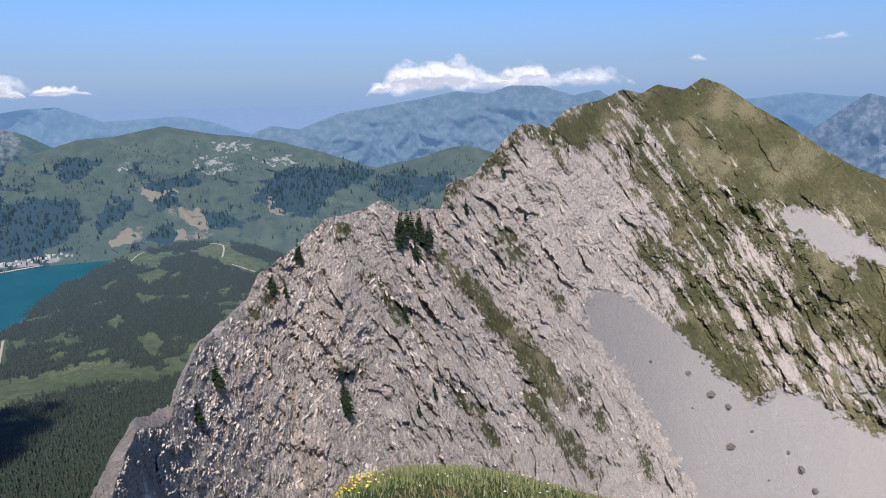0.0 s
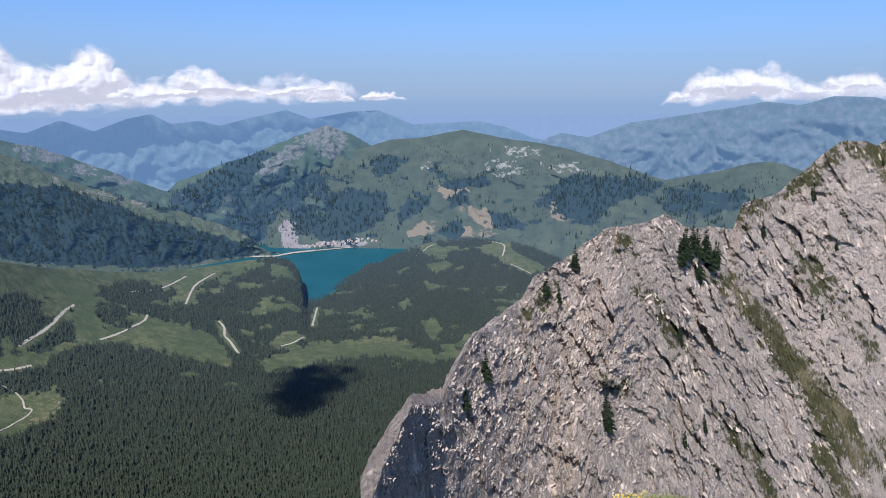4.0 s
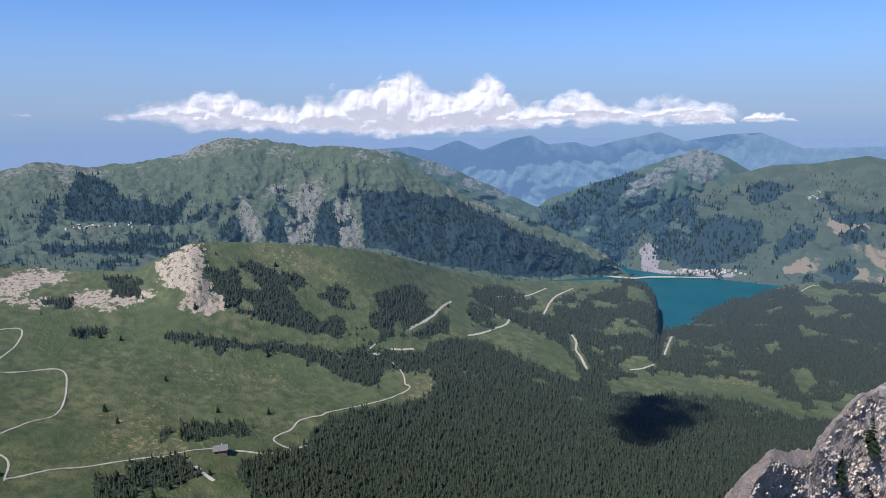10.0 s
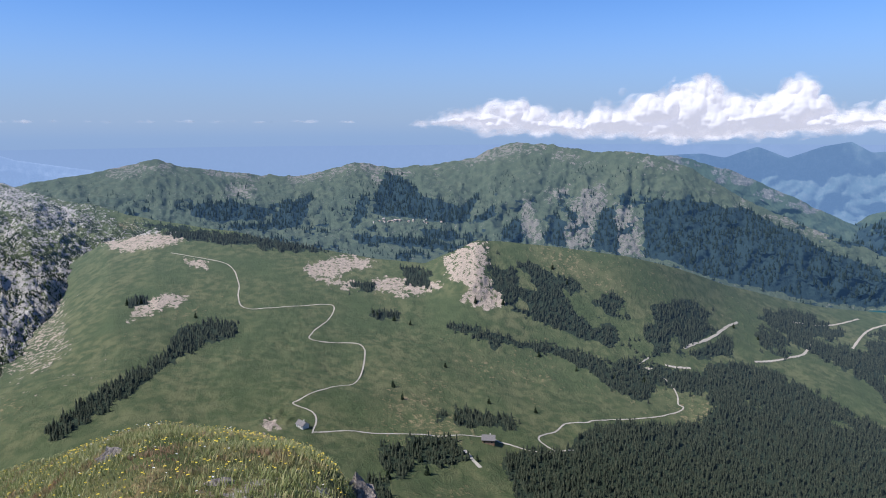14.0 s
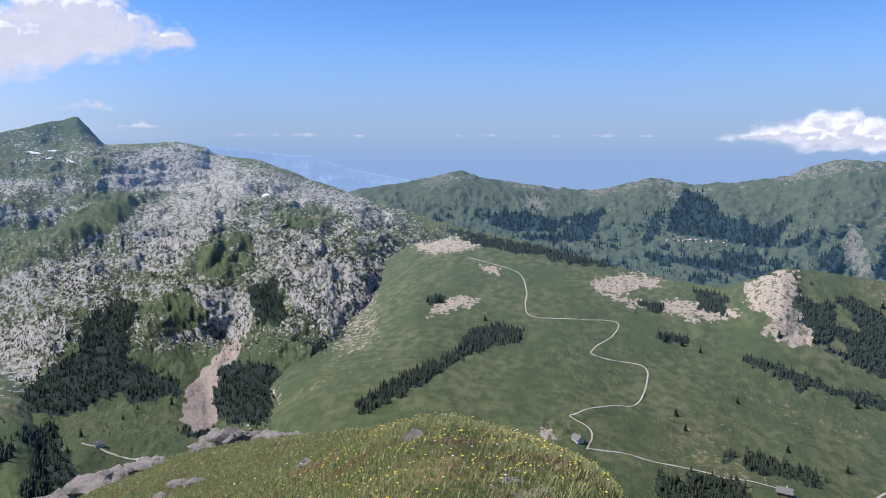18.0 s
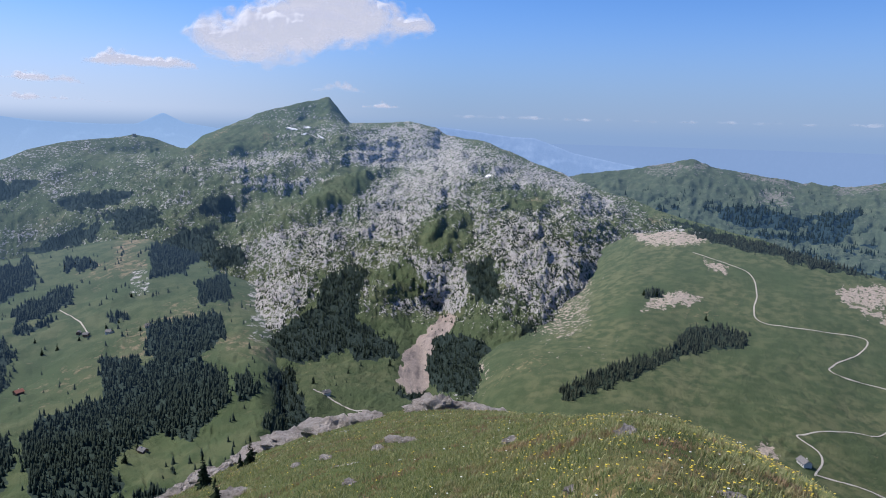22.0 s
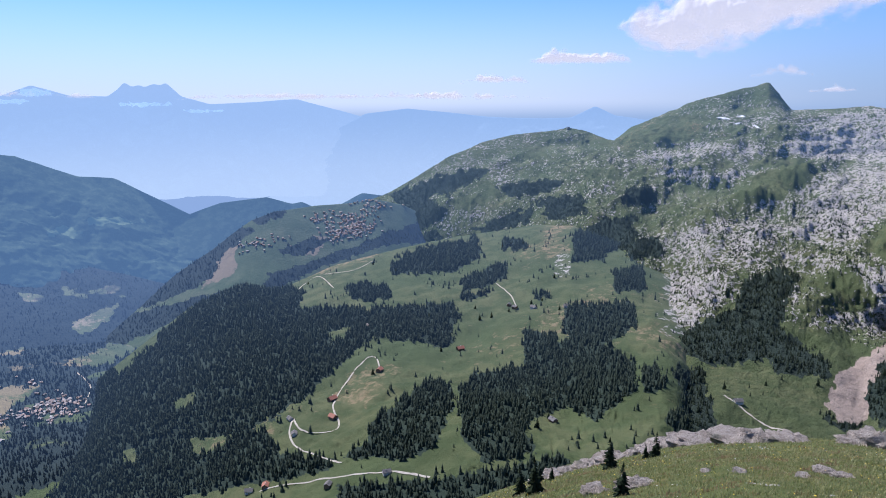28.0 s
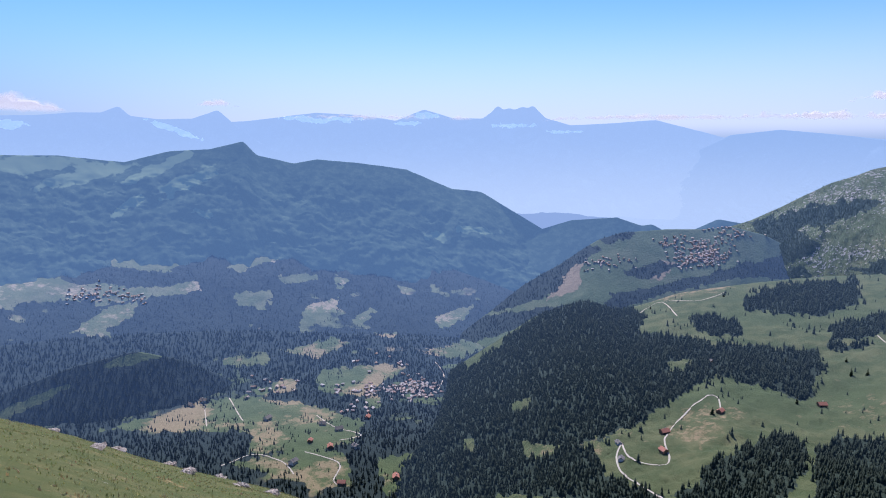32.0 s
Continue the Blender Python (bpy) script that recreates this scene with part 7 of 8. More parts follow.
# the cloud whose shadow lies on the great forest
spot = valley.on(-35.5, -23.2)
sund = heading(SUN_AZ, SUN_EL, 1.0).normalized()
g = np.random.default_rng(21)
C = [spot + sund * 1650 + Vector((g.normal(0, 58), g.normal(0, 62), g.uniform(-15, 30))) for k in range(34)]
puffs("cloud", C, [g.uniform(18, 52) for k in C], "flat white cloud drifting overhead", 0.5)


# ---- trees ----
def spruce(h, seed, whorls=11, arms=8, mat=M_SPRUCE):
    """A spruce of height h: tapered trunk, drooping limbs with ragged foliage."""
    g = random.Random(seed)
    tree = new("spruce_tree")
    bm = bmesh.new()
    bmesh.ops.create_cone(bm, cap_ends=True, segments=7, radius1=h * 0.022, radius2=h * 0.004, depth=h * 0.95, matrix=Matrix.Translation((0, 0, h * 0.46)))
    part("trunk", bm, M_BARK, tree)
    bm = bmesh.new()
    for w in range(whorls):
        f = w / whorls
        z = h * (0.07 + 0.88 * f)
        reach = h * (0.24 * (1 - f) ** 0.85 + 0.02)
        for k in range(max(4, int(arms * (1 - 0.4 * f)))):
            a = 2 * math.pi * (k + g.random() * 0.7) / arms + w
            L = reach * g.uniform(0.7, 1.15)
            c, sn = math.cos(a), math.sin(a)
            wd = L * g.uniform(0.28, 0.42)
            droop = L * g.uniform(0.15, 0.45)
            rows = []
            for q, (u, ww) in enumerate(((0.03, 0.25), (0.4, 1.0), (0.75, 0.7), (1.0, 0.05))):
                zz0 = z + h * 0.02 - droop * u * u + g.uniform(-0.02, 0.02) * L
                rows.append([bm.verts.new((c * L * u - sn * wd * ww * sd, sn * L * u + c * wd * ww * sd, zz0 - abs(sd) * L * 0.14)) for sd in (-1, 0, 1)])
            for q in range(3):
                for e in range(2):
                    bm.faces.new((rows[q][e], rows[q][e + 1], rows[q + 1][e + 1], rows[q + 1][e]))
    bmesh.ops.create_cone(bm, segments=6, radius1=h * 0.035, radius2=0, depth=h * 0.16, matrix=Matrix.Translation((0, 0, h * 0.94)))
    part("crown", bm, mat, tree)
    return tree


def plant(template, sh, places, lo, hi, label, group, used=[]):
    """Copies of a tree at headings and elevations on a slope, each in its own size and turn."""
    for a, e in places:
        p = sh.on(a, e) if isinstance(sh, Sheet) else sh(a, e)
        k = rng.uniform(lo, hi)
        t = copy_thing(template, pose(*p) @ pose(0, 0, -0.3 * k / 10, rng.uniform(-3, 3), rng.uniform(-3, 3), rng.uniform(0, 360)) @ Matrix.Diagonal((k / 10, k / 10, k / 10, 1)))
        tagged(t, label, "tree", group)


def stash(ob):
    for o in (*ob.children_recursive, ob):
        bpy.data.objects.remove(o)


proto = spruce(10, 3, 13, 10, M_SPRUCE_DARK)
plant(proto, ridge, [(-9, -26.1), (5.1, -7.3), (2, -10.3), (-3.8, -12.9), (-3, -11.6), (-2.1, -12.3), (-1.4, -12.9), (-2.4, -13.8), (-3.4, -12.2), (-1.8, -12.8), (-2.6, -12), (-1.1, -12.5), (-3.7, -12.2), (-2.0, -11.8)], 6.5, 9.5, "small dark spruce on a limestone ledge", "spruces on the ridge")
plant(proto, ridge, [(6.6, -15.9), (-3.3, -19.2), (-12.2, -13.6), (-13.5, -16.5), (-1, -25.4), (13, -23.5), (-21.5, -25.2), (-19.7, -22.9), (10.4, -5.2), (7, -10.8), (17.2, -4.8), (-14.6, -15.9), (-2.5, -26.7), (2.1, -27.4), (-3.6, -18.4), (9.2, -4.6), (18.5, -6), (16, -4.2)], 3.2, 5.6, "stunted spruce bush among pale rocks", "spruces on the ridge")
plant(proto, valley, [(-76.4, -19.6), (-81, -21.1), (-65.1, -19.6), (-68.3, -18.6), (-72.6, -22.5), (-61.9, -20), (-59.5, -20.1), (-68.5, -23.1), (-79.4, -16.1), (-82.2, -15.4), (-80.8, -15.7), (-71.4, -14.4), (-73.8, -14.3), (-67.3, -11.4), (-66.1, -12.6), (-78.6, -27), (-81.6, -28.2), (-78.1, -28), (-73.6, -27), (-101.9, -13), (-100.9, -13), (-82.6, -15.1), (-51.1, -15.9), (-52.9, -15.2), (-101.1, -13), (-97, -14.5), (-75.2, -23.9), (-75.6, -23.8), (-80.2, -22.1)], 14, 24, "single dark spruce on the open meadow", "spruces on the meadow")
plant(proto, pasture, [(-147.4, -10.8), (-148.1, -11), (-146.4, -10.7), (-159.1, -12.3), (-144.7, -15.3), (-145.6, -15.6), (-144.9, -14.9), (-147.5, -16.3), (-143.7, -13.4), (-154.4, -16.8), (-150, -17), (-150.4, -16.1), (-144.9, -25.5), (-143.9, -24.8), (-153.4, -19.6), (-159.4, -21.3), (-166.7, -13.6), (-164.6, -13.7), (-157.2, -13), (-149, -16.8), (-141.8, -15.7), (-143.2, -16)], 13, 22, "single dark spruce on the pasture", "spruces on the pasture")
plant(proto, massif, [(-112.1, -20.5), (-111.8, -21.6), (-126.7, -20.4), (-123.1, -19.8), (-118.9, -18.3), (-136.9, -22.2), (-135.3, -21.7), (-129.7, -21.1), (-131.7, -20.3), (-112.3, -21.9), (-134.3, -19.6), (-136.4, -22.5)], 13, 20, "single dark spruce below limestone slopes", "spruces below the massif")


# ---- chalets ----
def chalet(kind, wall_mat, roof_mat):
    """A chalet 12 m by 9 m: walls with gables, overhanging roof, chimney, door and windows."""
    house = new(kind)
    L, W, H, G = 6.0, 4.5, 4.2, 3.0
    bm = bmesh.new()
    v = [bm.verts.new(p) for p in ((-L, -W, -2), (L, -W, -2), (L, W, -2), (-L, W, -2), (-L, -W, H), (L, -W, H), (L, W, H), (-L, W, H), (-L, 0, H + G), (L, 0, H + G))]
    for f in ((0, 1, 5, 4), (2, 3, 7, 6), (1, 2, 6, 9, 5), (3, 0, 4, 8, 7), (0, 3, 2, 1), (4, 5, 9, 8), (6, 7, 8, 9)):
        bm.faces.new([v[i] for i in f])
    part("wall", bm, wall_mat, house)
    bm = bmesh.new()
    for sd in (-1, 1):
        q = [(-L - 0.9, sd * (W + 1.0), H - 0.65), (L + 0.9, sd * (W + 1.0), H - 0.65), (L + 0.9, 0, H + G + 0.05), (-L - 0.9, 0, H + G + 0.05)]
        lo = [bm.verts.new(p) for p in q]
        hi = [bm.verts.new((p[0], p[1], p[2] + 0.35)) for p in q]
        for f in ((0, 1, 2, 3), (7, 6, 5, 4), (0, 4, 5, 1), (1, 5, 6, 2), (2, 6, 7, 3), (3, 7, 4, 0)):
            bm.faces.new([(lo + hi)[i] for i in f])
    roof = part("roof", bm, roof_mat, house)
    bm = bmesh.new()
    bmesh.ops.create_cube(bm, size=1, matrix=Matrix.Translation((1.5, 1.2, H + G + 0.3)) @ Matrix.Diagonal((0.8, 0.8, 2.2, 1)))
    part("chimney", bm, M_WALL, roof)
    for x, y, z, wx, hz, nm in ((-3.5, -W - 0.03, 1.6, 1.2, 1.3, "window"), (3.5, -W - 0.03, 1.6, 1.2, 1.3, "window"), (0, -W - 0.03, 0.9, 1.1, 2.1, "door")):
        bm = bmesh.new()
        bmesh.ops.create_cube(bm, size=1, matrix=Matrix.Translation((x, y, z)) @ Matrix.Diagonal((wx, 0.1, hz, 1)))
        part(nm, bm, M_PANE if nm == "window" else M_TIMBER, house)
    return house


M_PANE = plain("dark_window_glass", (0.03, 0.035, 0.045), 0.15, 0.1)


def settle(template, sh, places, size, label, turn=None, group="chalets on the pastures"):
    for a, e in places:
        p = sh.on(a, e)
        k = size * rng.uniform(0.9, 1.15)
        t = copy_thing(template, pose(*p) @ pose(0, 0, 0.3, 0, 0, turn if turn is not None else rng.uniform(0, 360)) @ Matrix.Diagonal((k, k, k, 1)))
        tagged(t, label, "chalet", group)


stone_house = chalet("farmhouse", M_WALL, M_ROOF)
timber_house = chalet("chalet", M_TIMBER, M_ROOF_RED)
barn_house = chalet("barn", M_TIMBER, M_ROOF)
settle(stone_house, valley, [(-88.9, -23.8)], 1.7, "large alpine farmhouse with a broad grey roof", 35, "buildings at the pass")
settle(barn_house, valley, [(-72.6, -25.5)], 1.7, "long grey-roofed barn beside the pass road", 70, "buildings at the pass")
settle(stone_house, pasture, [(-166.7, -24.4), (-166.4, -25.6), (-142.6, -15.8), (-145.4, -16), (-158.4, -29.1), (-170.5, -29.4)], 1.25, "pale farmhouse with a grey roof on the pasture")
settle(timber_house, pasture, [(-163, -24.6), (-158.8, -21.1), (-151.7, -19.5), (-163, -23.2), (-169.1, -29.2)], 1.35, "timber chalet with a red roof beside a track")
settle(barn_house, pasture, [(-147.5, -15.8), (-147, -16), (-163.7, -29.7), (-159.7, -17.4), (-143.5, -25)], 1.1, "weathered timber barn on the pasture")
settle(stone_house, massif, [(-128.6, -22)], 1.2, "lone pale barn on a green alp", None, "barns below the massif")
settle(barn_house, massif, [(-110.5, -20.8), (-109.6, -19.4)], 0.9, "small grey hut on the grazing", None, "barns below the massif")
settle(timber_house, south, [(-190.9, -27.9), (-191.8, -25.1), (-186.1, -27.7), (-193.5, -24.5), (-188.5, -23)], 1.6, "red-roofed farmhouse in the deep valley", None, "farms in the valley")
settle(stone_house, south, [(-192.4, -23.3), (-191, -23.8), (-195, -26), (-202, -20.6), (-203, -20.8), (-180.1, -24.8), (-197, -22.5), (-189.6, -25.2)], 1.7, "pale farm building among hay meadows", None, "farms in the valley")
for t in (stone_house, timber_house, barn_house, proto):
    stash(t)


def village(sh, places, spread_az, spread_el, count, size, label, seed):
    """Many small gabled houses too far off to count: walls in one mesh, roofs in another."""
    g = np.random.default_rng(seed)
    wv, wf, rv, rf = [], [], [], []
    for k in range(count):
        a0, e0 = places[g.integers(len(places))]
        p = sh.on(a0 + g.normal(0, spread_az), e0 + g.normal(0, spread_el))
        t = g.uniform(0, 3.14)
        L, W, H = size * g.uniform(0.7, 1.5), size * g.uniform(0.6, 0.9), size * g.uniform(0.6, 1.1)
        c, sn = math.cos(t), math.sin(t)
        at = lambda x, y, z: (p.x + x * c - y * sn, p.y + x * sn + y * c, p.z + z)
        o = len(wv)
        wv += [at(-L, -W, -4), at(L, -W, -4), at(L, W, -4), at(-L, W, -4), at(-L, -W, H), at(L, -W, H), at(L, W, H), at(-L, W, H)]
        wf += [(o, o + 1, o + 5, o + 4), (o + 1, o + 2, o + 6, o + 5), (o + 2, o + 3, o + 7, o + 6), (o + 3, o, o + 4, o + 7)]
        o = len(rv)
        rv += [at(-L * 1.1, -W * 1.2, H * 0.97), at(L * 1.1, -W * 1.2, H * 0.97), at(L * 1.1, 0, H + W * 0.7), at(-L * 1.1, 0, H + W * 0.7), at(L * 1.1, W * 1.2, H * 0.97), at(-L * 1.1, W * 1.2, H * 0.97)]
        rf += [(o, o + 1, o + 2, o + 3), (o + 3, o + 2, o + 4, o + 5)]
    tagged(new("village_houses", mesh_from("village_houses", wv, wf, M_VWALL, soft=False)), label, "village", kind="stuff")
    tagged(new("village_roofs", mesh_from("village_roofs", rv, rf, M_VROOF, soft=False)), "grey and red roofs of a mountain village", "village", kind="stuff")


M_VWALL = mottled("village_plaster", (0.6, 0.56, 0.5), (0.3, 0.24, 0.19))
M_VROOF = mottled("village_roofing", (0.42, 0.4, 0.39), (0.34, 0.22, 0.18))
village(bench, [(-163.2, -8.34), (-161, -8.68), (-160.1, -9.5), (-161.8, -9.8), (-159.1, -7.5), (-160.5, -9)], 0.75, 0.32, 300, 5.0, "dense mountain village of pale chalets on a terrace", 31)
village(bench, [(-168.4, -10.16), (-169.3, -10.43), (-167.5, -9.8)], 0.8, 0.3, 50, 4.5, "loose hamlet of chalets on green meadows", 32)
village(south, [(-188.2, -20.75), (-186, -20.73), (-184.1, -20.41), (-183.2, -20.9), (-184.4, -21.3), (-185, -21)], 0.6, 0.25, 150, 5.5, "compact valley village with pale walls", 33)
village(far_south, [(-210, -11.68), (-208.1, -11.88), (-206.5, -12.25), (-208.4, -11.21)], 0.8, 0.22, 80, 5, "village on a green terrace", 34)
village(south, [(-196.6, -20), (-191, -20.5), (-189, -22.3), (-187, -18.5)], 1.2, 0.4, 50, 6, "scattered houses along the valley road", 35)
village(north_hill, [(-34.2, -11.75), (-32.2, -11.6), (-30.5, -11.5)], 0.9, 0.1, 40, 5, "hamlet of pale buildings on the lake shore", 36)
village(gully, [(-80.7, -7.44), (-78.9, -7.39), (-78, -7.6)], 0.9, 0.08, 22, 5, "pale hamlet at the foot of a mountain", 37)


# ---- the summit's own turf, stones and outcrops ----
def summit_z(az, r):
    """Height of the summit ground at headings and plan distances."""
    az = (np.asarray(az, float) + 218.7) % 360 - 218.7
    A1, B1, S1 = np.interp(az, sa, a1), np.interp(az, sa, b1), np.interp(az, sa, sr)
    x, y = r * np.sin(np.radians(az)), r * np.cos(np.radians(az))
    z = -1.65 - A1 * r - B1 * r ** 2 - 0.12 * np.maximum(0, r - S1 * 1.1) ** 2 / S1
    return z + (0.05 * fbm(x / 1.2, y / 1.2, 5, 91) + 0.012 * r * fbm(x / 9, y / 9, 4, 92)) * smooth(0.3, 2.0, r)


def summit_at(az, r):
    p = heading(az, 0, r)
    p.z = float(summit_z(np.array([az]), np.array([float(r)]))[0])
    return p


def on_summit(az, el, far=60):
    """Where a sight line meets the summit ground."""
    rs = np.geomspace(2.5, far, 1500)
    e = np.degrees(np.arctan2(summit_z(np.full(1500, az), rs), rs))
    hit = np.nonzero(e >= el)[0]
    return summit_at(az, rs[hit[0]] if len(hit) else rs[int(np.argmax(e))])


def turf(name, az_lo, az_hi, r_lo, r_hi, per_m2, h_lo, h_hi, width, mat, label, seed, kind="grass"):
    """Tufts of three bent blades."""
    g = np.random.default_rng(seed)
    area = 0.5 * radians(az_hi - az_lo) * (r_hi ** 2 - r_lo ** 2)
    n = int(area * per_m2)
    az = g.uniform(az_lo, az_hi, n)
    r = np.sqrt(g.uniform(r_lo ** 2, r_hi ** 2, n))
    x0, y0 = r * np.sin(np.radians(az)), r * np.cos(np.radians(az))
    clump = fbm(x0 / 0.5, y0 / 0.5, 3, seed + 60)
    keep = clump + g.uniform(-0.5, 0.5, n) > -0.25
    keep &= g.uniform(0, 1, n) < smooth(az_lo, az_lo + 10, az) * smooth(az_hi, az_hi - 10, az) * smooth(r_hi, r_hi * 0.75, r)
    az, r, x0, y0, clump = az[keep], r[keep], x0[keep], y0[keep], clump[keep]
    z0 = summit_z(az, r) - 0.01
    V, F, n = [], [], len(az)
    for b in range(3):
        t = g.uniform(0, 6.283, n)
        h = g.uniform(h_lo, h_hi, n) * (1 + 0.5 * clump)
        lean = h * g.uniform(0.2, 0.8, n)
        w = width * g.uniform(0.7, 1.3, n)
        ox, oy = g.uniform(-0.04, 0.04, n), g.uniform(-0.04, 0.04, n)
        cx, cy = np.cos(t), np.sin(t)
        px, py = -cy, cx
        rows = [(0, 0, 1.0), (0.35, 0.6, 0.8), (1.0, 1.0, 0.0)]
        vs = []
        for u, hh, ww in rows[:2]:
            for sd in (-1, 1):
                vs.append(np.stack([x0 + ox + cx * lean * u + px * w * ww * sd, y0 + oy + cy * lean * u + py * w * ww * sd, z0 + h * hh], -1))
        vs.append(np.stack([x0 + ox + cx * lean, y0 + oy + cy * lean, z0 + h], -1))
        base = sum(len(q) for q in V)
        V.append(np.stack(vs, 1).reshape(-1, 3))
        i = base + np.arange(n)[:, None] * 5
        F.append(np.concatenate([i + np.array([0, 1, 3]), i + np.array([0, 3, 2]), i + np.array([2, 3, 4])], 0))
    ob = new(name, mesh_from(name, np.vstack(V), np.vstack(F), mat, soft=False))
    return tagged(ob, label, kind, kind="stuff")


def blade(name, a, b):
    m, nt, bsdf = material(name)
    gm = nt.nodes.new("ShaderNodeNewGeometry")
    c = link_rgb(nt, a, b, gm.outputs["Random Per Island"])
    c = link_rgb(nt, c, (0.3, 0.19, 0.1), noise_fac(nt, 0.7, 0.5, 0.68))
    nt.links.new(c, bsdf.inputs["Base Color"])
    bsdf.inputs["Roughness"].default_value = 0.6
    th = nt.nodes.new("ShaderNodeBsdfTranslucent")
    nt.links.new(c, th.inputs["Color"])
    x = nt.nodes.new("ShaderNodeMixShader")
    x.inputs[0].default_value = 0.4
    nt.links.new(bsdf.outputs[0], x.inputs[1])
    nt.links.new(th.outputs[0], x.inputs[2])
    nt.links.new(x.outputs[0], nt.nodes["Material Output"].inputs["Surface"])
    return m


M_BLADE = blade("summer_grass", (0.13, 0.17, 0.04), (0.4, 0.37, 0.16))
turf("grass", -124, -70, 2.6, 11.5, 1000, 0.02, 0.07, 0.004, M_BLADE, "tall summer grass with dry stalks on the summit", 201)
turf("grass", -166, -102, 6, 24, 250, 0.02, 0.08, 0.006, M_BLADE, "tall summer grass with dry stalks on the slope", 202)
turf("grass", -172, -104, 15, 50, 36, 0.03, 0.09, 0.012, M_BLADE, "rough grass on the lower summit slope", 203)
turf("grass", -20, 32, 2.8, 8.5, 900, 0.02, 0.06, 0.004, M_BLADE, "dry summer grass at the brink of the ridge", 204)
turf("grass", -229, -182, 14, 85, 12, 0.04, 0.09, 0.016, M_BLADE, "short grazed grass on the southern slope", 205)


def petals(name, az_lo, az_hi, r_lo, r_hi, count, size, col, label, seed):
    g = np.random.default_rng(seed)
    az, r = g.uniform(az_lo, az_hi, count), np.sqrt(g.uniform(r_lo ** 2, r_hi ** 2, count))
    x, y = r * np.sin(np.radians(az)), r * np.cos(np.radians(az))
    keep = fbm(x / 1.3, y / 1.3, 3, seed) > -0.1
    az, r, x, y = az[keep], r[keep], x[keep], y[keep]
    z = summit_z(az, r) + g.uniform(0.04, 0.1, len(az))
    k = size * g.uniform(0.6, 1.2, len(az))
    a = np.arange(6) * math.pi / 3
    ring = np.stack([np.cos(a), np.sin(a), 0.15 * np.cos(3 * a)], -1)
    V = (ring[None] * k[:, None, None] + np.stack([x, y, z], -1)[:, None]).reshape(-1, 3)
    i = np.arange(len(az))[:, None] * 6
    F = np.concatenate([i + np.array(q) for q in ((0, 1, 2, 3), (0, 3, 4, 5))])
    ob = new(name, mesh_from(name, V, F, plain(name + "_petals", col, 0.6, 0.2, 0.01), soft=False))
    return tagged(ob, label, "flowers", kind="stuff")


petals("yellow_flowers", -112, -82, 3, 10, 1100, 0.009, (0.75, 0.55, 0.05), "small yellow wildflowers in the grass", 211)
petals("white_flowers", -112, -82, 3, 10, 150, 0.008, (0.8, 0.78, 0.7), "small white wildflowers in the grass", 212)
petals("yellow_flowers", -150, -104, 7, 25, 900, 0.013, (0.75, 0.55, 0.05), "small yellow wildflowers on the slope", 213)
petals("white_flowers", -150, -110, 7, 25, 200, 0.014, (0.8, 0.78, 0.7), "small white wildflowers on the slope", 214)
petals("yellow_flowers", -11, -6, 3.5, 6, 130, 0.009, (0.8, 0.6, 0.04), "clump of yellow wildflowers at the brink", 215)
petals("white_flowers", -10, 18, 3.5, 6, 60, 0.008, (0.8, 0.78, 0.7), "small white wildflowers at the brink", 216)

m, nt, bsdf = material("pale_limestone")
M_STONE = m
c = link_rgb(nt, (0.52, 0.44, 0.375), (0.3, 0.245, 0.2), noise_fac(nt, 0.6, 0.35, 0.65, 8.0, rough=0.7))
c = link_rgb(nt, c, (0.14, 0.14, 0.09), noise_fac(nt, 1.2, 0.55, 0.7, 6.0))
nt.links.new(c, bsdf.inputs["Base Color"])
bsdf.inputs["Roughness"].default_value = 0.95
bump(nt, bsdf, noise_fac(nt, 0.4, 0.3, 0.7, 9.0, rough=0.75), 0.2)


def rock(name, p, size, flat, label, seed, category="rock", turn=0.0, group="", sharp=1.0, mat=None):
    """An angular limestone block or outcrop."""
    v = BALL3_V
    q = np.array(seed * 3.7)
    n = 0.55 + 0.5 * vnoise3(v[:, 0] * 1.6 + q, v[:, 1] * 1.6, v[:, 2] * 1.6, seed) + sharp * 0.6 * np.abs(vnoise3(v[:, 0] * 4 + q, v[:, 1] * 4, v[:, 2] * 3, seed + 1) - 0.5) + sharp * 0.6 * np.abs(vnoise3(v[:, 0] * 9, v[:, 1] * 9 + q, v[:, 2] * 6, seed + 2) - 0.5) * 2 + sharp * 0.4 * np.abs(vnoise3(v[:, 0] * 17, v[:, 1] * 17 + q, v[:, 2] * 13, seed + 3) - 0.5) * 2 + sharp * 0.22 * vnoise3(v[:, 0] * 31, v[:, 1] * 31 + q, v[:, 2] * 27, seed + 4)
    w = v * n[:, None] * np.array(size)
    w[:, 2] *= flat
    ob = new(name, mesh_from(name, w, BALL3_F, mat or M_STONE, soft=False))
    ob.matrix_world = pose(*p) @ pose(0, 0, 0, 0, 0, turn)
    return tagged(ob, label, category, group)


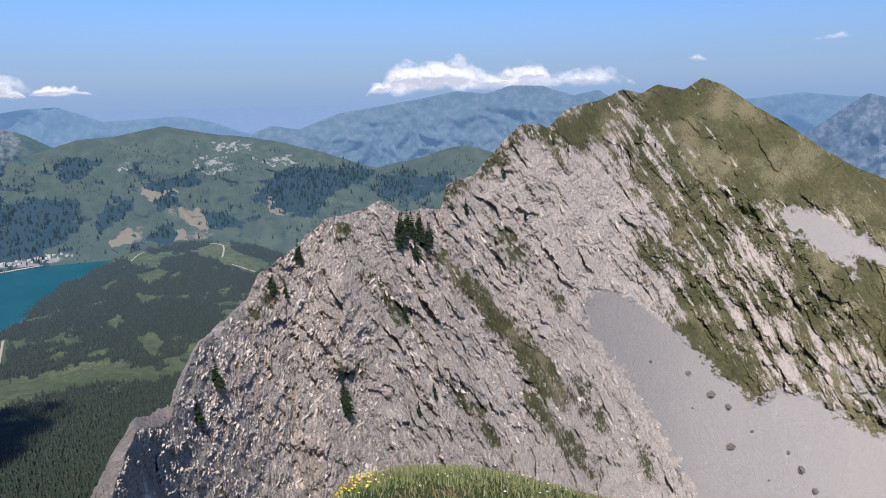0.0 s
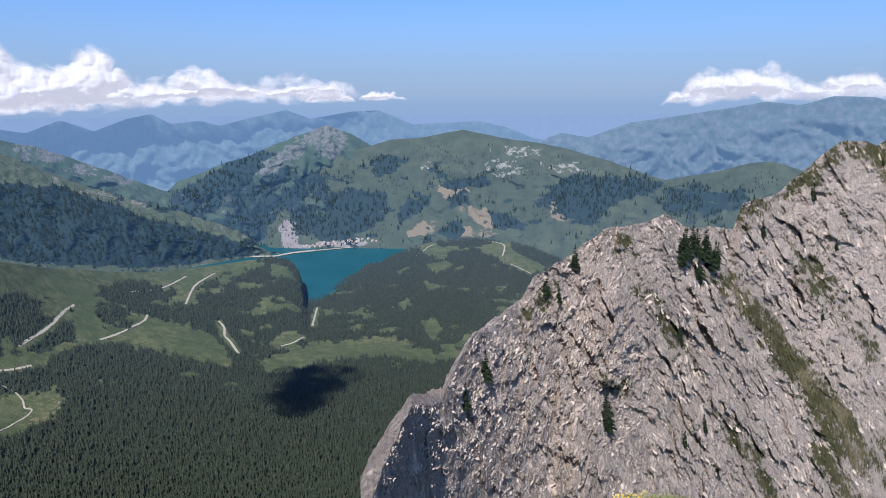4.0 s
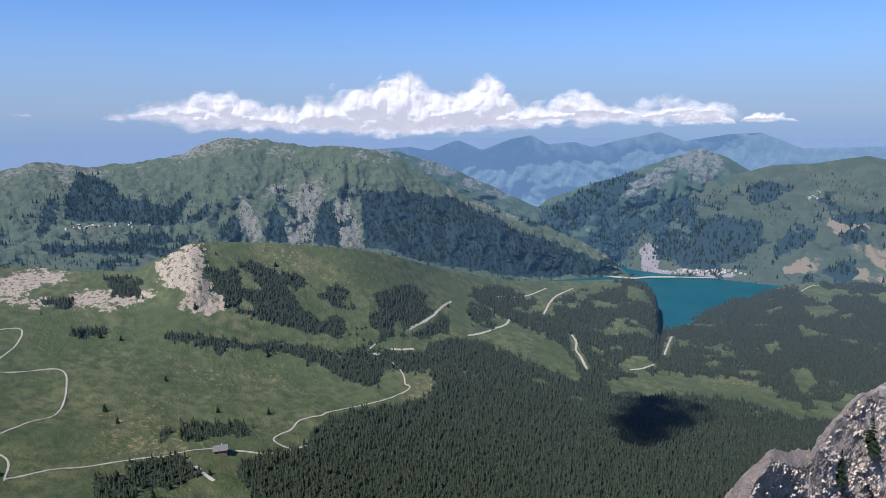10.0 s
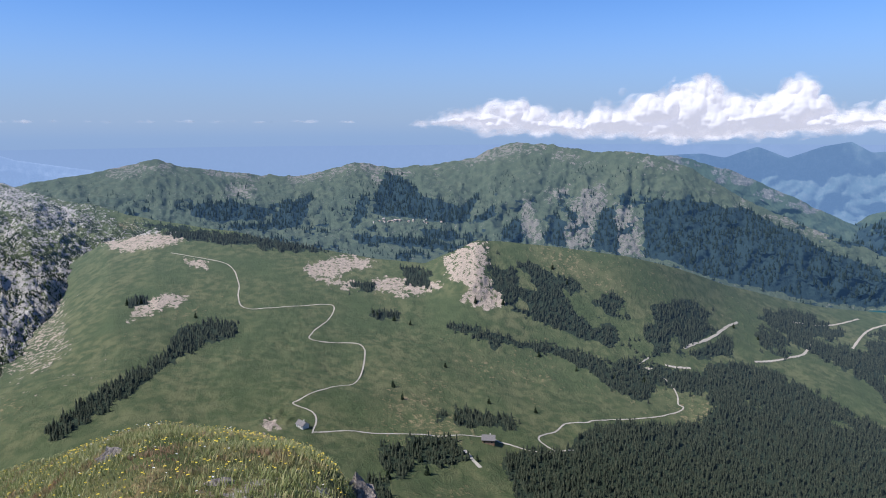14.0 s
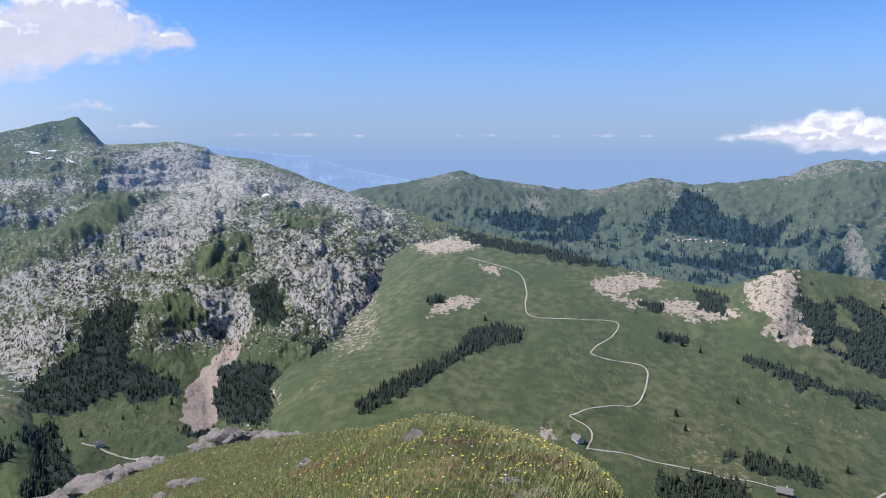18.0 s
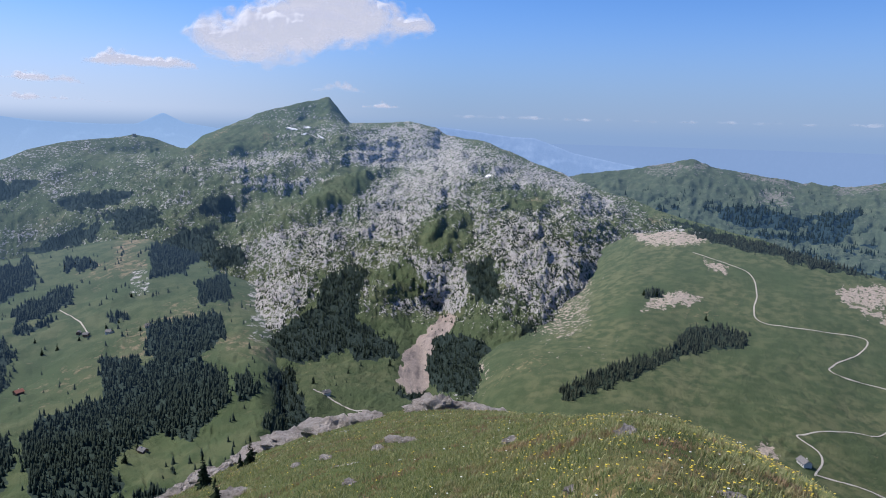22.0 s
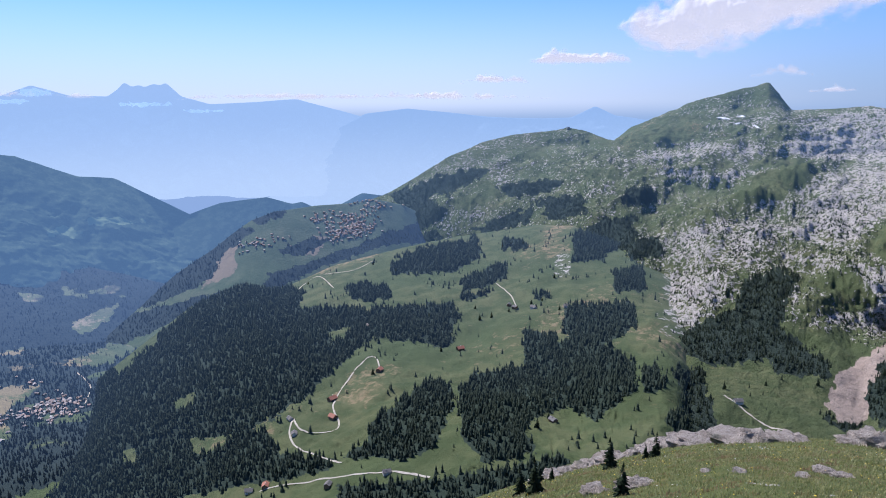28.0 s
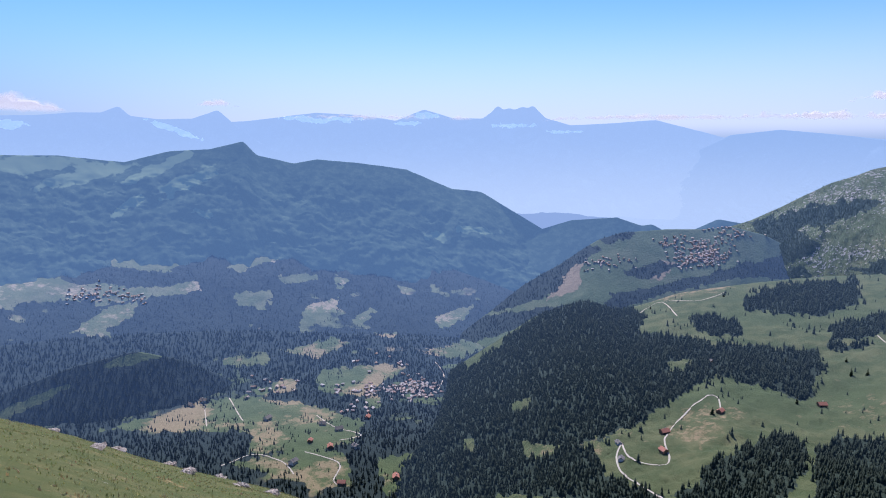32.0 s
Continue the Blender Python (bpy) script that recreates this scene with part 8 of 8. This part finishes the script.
for k, (a, e, sx) in enumerate(((-103, -23.2, 0.28), (-126.4, -28.3, 0.25), (-122.4, -25.4, 0.5), (-121.3, -25.4, 0.4), (-136.5, -28.8, 0.8), (-124, -26, 0.35), (-131, -27, 0.3), (-95, -26, 0.16), (-107, -27.5, 0.16), (-112.5, -25, 0.3), (-128.5, -26.6, 0.35), (-139.8, -29.6, 0.7))):
    rock("stone", on_summit(a, e), (sx * 0.4, sx * 0.28, sx * 0.2), 0.7, "pale limestone stone lying in the grass", 300 + k, "stone", 40 * k, "stones on the summit")
g = random.Random(77)
for k in range(64):
    # a low hump of rubble, then a paler heap at the brink
    a = -145.5 + 21.5 * (k + g.uniform(0, 1)) / 40 if k < 40 else -120.6 + 9.6 * (k - 40 + g.uniform(0, 1)) / 24
    r = (31.8 - 0.12 * abs(a + 132) + g.uniform(-3.2, 1.0)) if k < 40 else (31 - 0.55 * max(0, a + 116) + g.uniform(-1.2, 0.4))
    hump = math.exp(-((a + 130.5) / 4.0) ** 2) if k < 40 else math.exp(-((a + 118.6) / 2.2) ** 2)
    sx, sz = g.uniform(0.45, 1.2) * (0.6 + 0.4 * hump), (0.16 + 0.4 * hump) * g.uniform(0.6, 1.1)
    p = summit_at(a, r)
    p.z -= 0.1 * sz
    rock("rock_outcrop", p, (sx * 0.8, sx * g.uniform(0.45, 0.75), sz * 0.75), 1.0, "rough pale limestone outcrop on the grassy slope", 330 + k, "rock", g.uniform(0, 180), "outcrops below the summit", 1.3)
rock("rock_outcrop", summit_at(-84.2, 7.2), (0.22, 0.16, 0.2), 1.0, "grey rock at the brink of the summit", 350, "rock")
for k, a in enumerate((-217, -213, -210, -208.5, -205, -203.5, -201, -199.4, -197)):
    rock("stone", summit_at(a, 52 + 6 * math.sin(k * 2.3)), (0.5, 0.35, 0.25), 0.7, "white stone at the edge of the grazed slope", 360 + k, "stone", 50 * k, "stones on the southern slope")
# blocks lying on the scree
M_DARK_STONE = plain("dark_limestone", (0.17, 0.145, 0.12), 0.95, 0.4, 1.5)
for k, (a, e) in enumerate(((20.7, -22.4), (22.6, -23.8), (28.8, -27), (27.6, -29.2), (30.9, -29.2), (24.4, -27.4), (17.7, -21.8), (26, -26), (29.8, -28), (24, -24.5), (21.3, -25))):
    sx = 2.2 + 1.3 * math.sin(k * 1.7)
    rock("boulder", ridge.on(a, e), (sx, sx * 0.8, sx * 0.7), 0.8, "dark limestone block lying on pale scree", 380 + k, "boulder", 33 * k, "blocks on the scree", mat=M_DARK_STONE)
# little spruces on the lower slope
proto = spruce(10, 9, 13, 9, M_SPRUCE_DARK)
plant(proto, on_summit, [(-135.7, -26.9), (-138.7, -27.9), (-143.6, -29.2), (-137.7, -29.5), (-145.1, -30.2), (-146.3, -30.4), (-134.9, -26.6), (-144.6, -29.4)], 0.55, 1.15, "small young spruce among rocks and grass", "young spruces on the slope")
stash(proto)


# ---- snow patches, shore lines, summit station ----
M_SNOW = plain("old_snow", (0.75, 0.75, 0.76), 0.7, 0.12, 8.0)


def drape(name, sh, a, e, w, h, tilt, mat, label, category, group=""):
    """A thin patch laid over a slope, with a ragged outline."""
    V, ring = [], 22
    V.append(sh.on(a, e))
    for k in range(ring):
        t = 2 * math.pi * k / ring
        q = 0.75 + 0.45 * noise.noise(Vector((math.cos(t) * 1.5 + a, math.sin(t) * 1.5, e)))
        u, v = w * q * math.cos(t), h * q * math.sin(t)
        V.append(sh.on(a + u * math.cos(tilt) - v * math.sin(tilt), e + u * math.sin(tilt) + v * math.cos(tilt)))
    bm = bmesh.new()
    vs = [bm.verts.new((p.x, p.y, p.z + 2.5)) for p in V]
    for k in range(ring):
        bm.faces.new((vs[0], vs[1 + k], vs[1 + (k + 1) % ring]))
    return tagged(part(name, bm, mat, None), label, category, group)


for a, e, w, h, t in ((-131.2, -0.5, 0.6, 0.09, -0.1), (-129.9, -0.36, 0.4, 0.08, 0.0), (-128.9, -1.1, 0.45, 0.1, -0.5), (-115.1, -4.0, 0.28, 0.16, 0.3), (-130.2, -0.9, 0.3, 0.06, 0.2)):
    drape("snow_patch", massif, a, e, w, h, t, M_SNOW, "patch of old snow on the limestone plateau", "snow", "snow patches on the massif")


def shore(pts, width, label):
    V, F = [], []
    for i, (a, e) in enumerate(pts):
        r = lake_z / math.tan(radians(e))
        for d in (-width, width):
            p = heading(a, 0, r + d)
            V.append((p.x, p.y, lake_z + 3 + (1.5 if d > 0 else 0)))
        if i:
            F.append((2 * i - 2, 2 * i - 1, 2 * i + 1, 2 * i))
    return tagged(new("shore_line", mesh_from("shore_line", V, F, M_ROAD)), label, "shore", kind="structure")


shore([(-46.5, -12.95), (-44.7, -12.9), (-41.9, -12.6), (-40.2, -12.35), (-39, -12.45), (-37.5, -12.5), (-36, -12.3), (-34.2, -12.2)], 14, "pale dam crest and gravel shore of the lake")
shore([(-34.2, -12.2), (-31, -12.05), (-28.5, -11.95), (-27, -12.05)], 6, "narrow pale gravel shore of the lake")
drape("shore_bank", valley, -35.55, -15.0, 0.14, 0.45, -0.3, M_ROAD, "pale gravel bank of the lake", "shore")

station = new("mountain_station")
bm = bmesh.new()
bmesh.ops.create_cone(bm, cap_ends=True, segments=12, radius1=9, radius2=11, depth=9, matrix=Matrix.Translation((0, 0, 4)))
part("body", bm, M_WALL, station)
bm = bmesh.new()
bmesh.ops.create_cone(bm, cap_ends=True, segments=12, radius1=12, radius2=7, depth=3, matrix=Matrix.Translation((0, 0, 10)))
part("roof", bm, M_ROOF, station)
p = massif.on(-142.9, -1.22)
station.matrix_world = pose(p.x, p.y, p.z - 2)
tagged(station, "small round mountain station on a green top", "building")
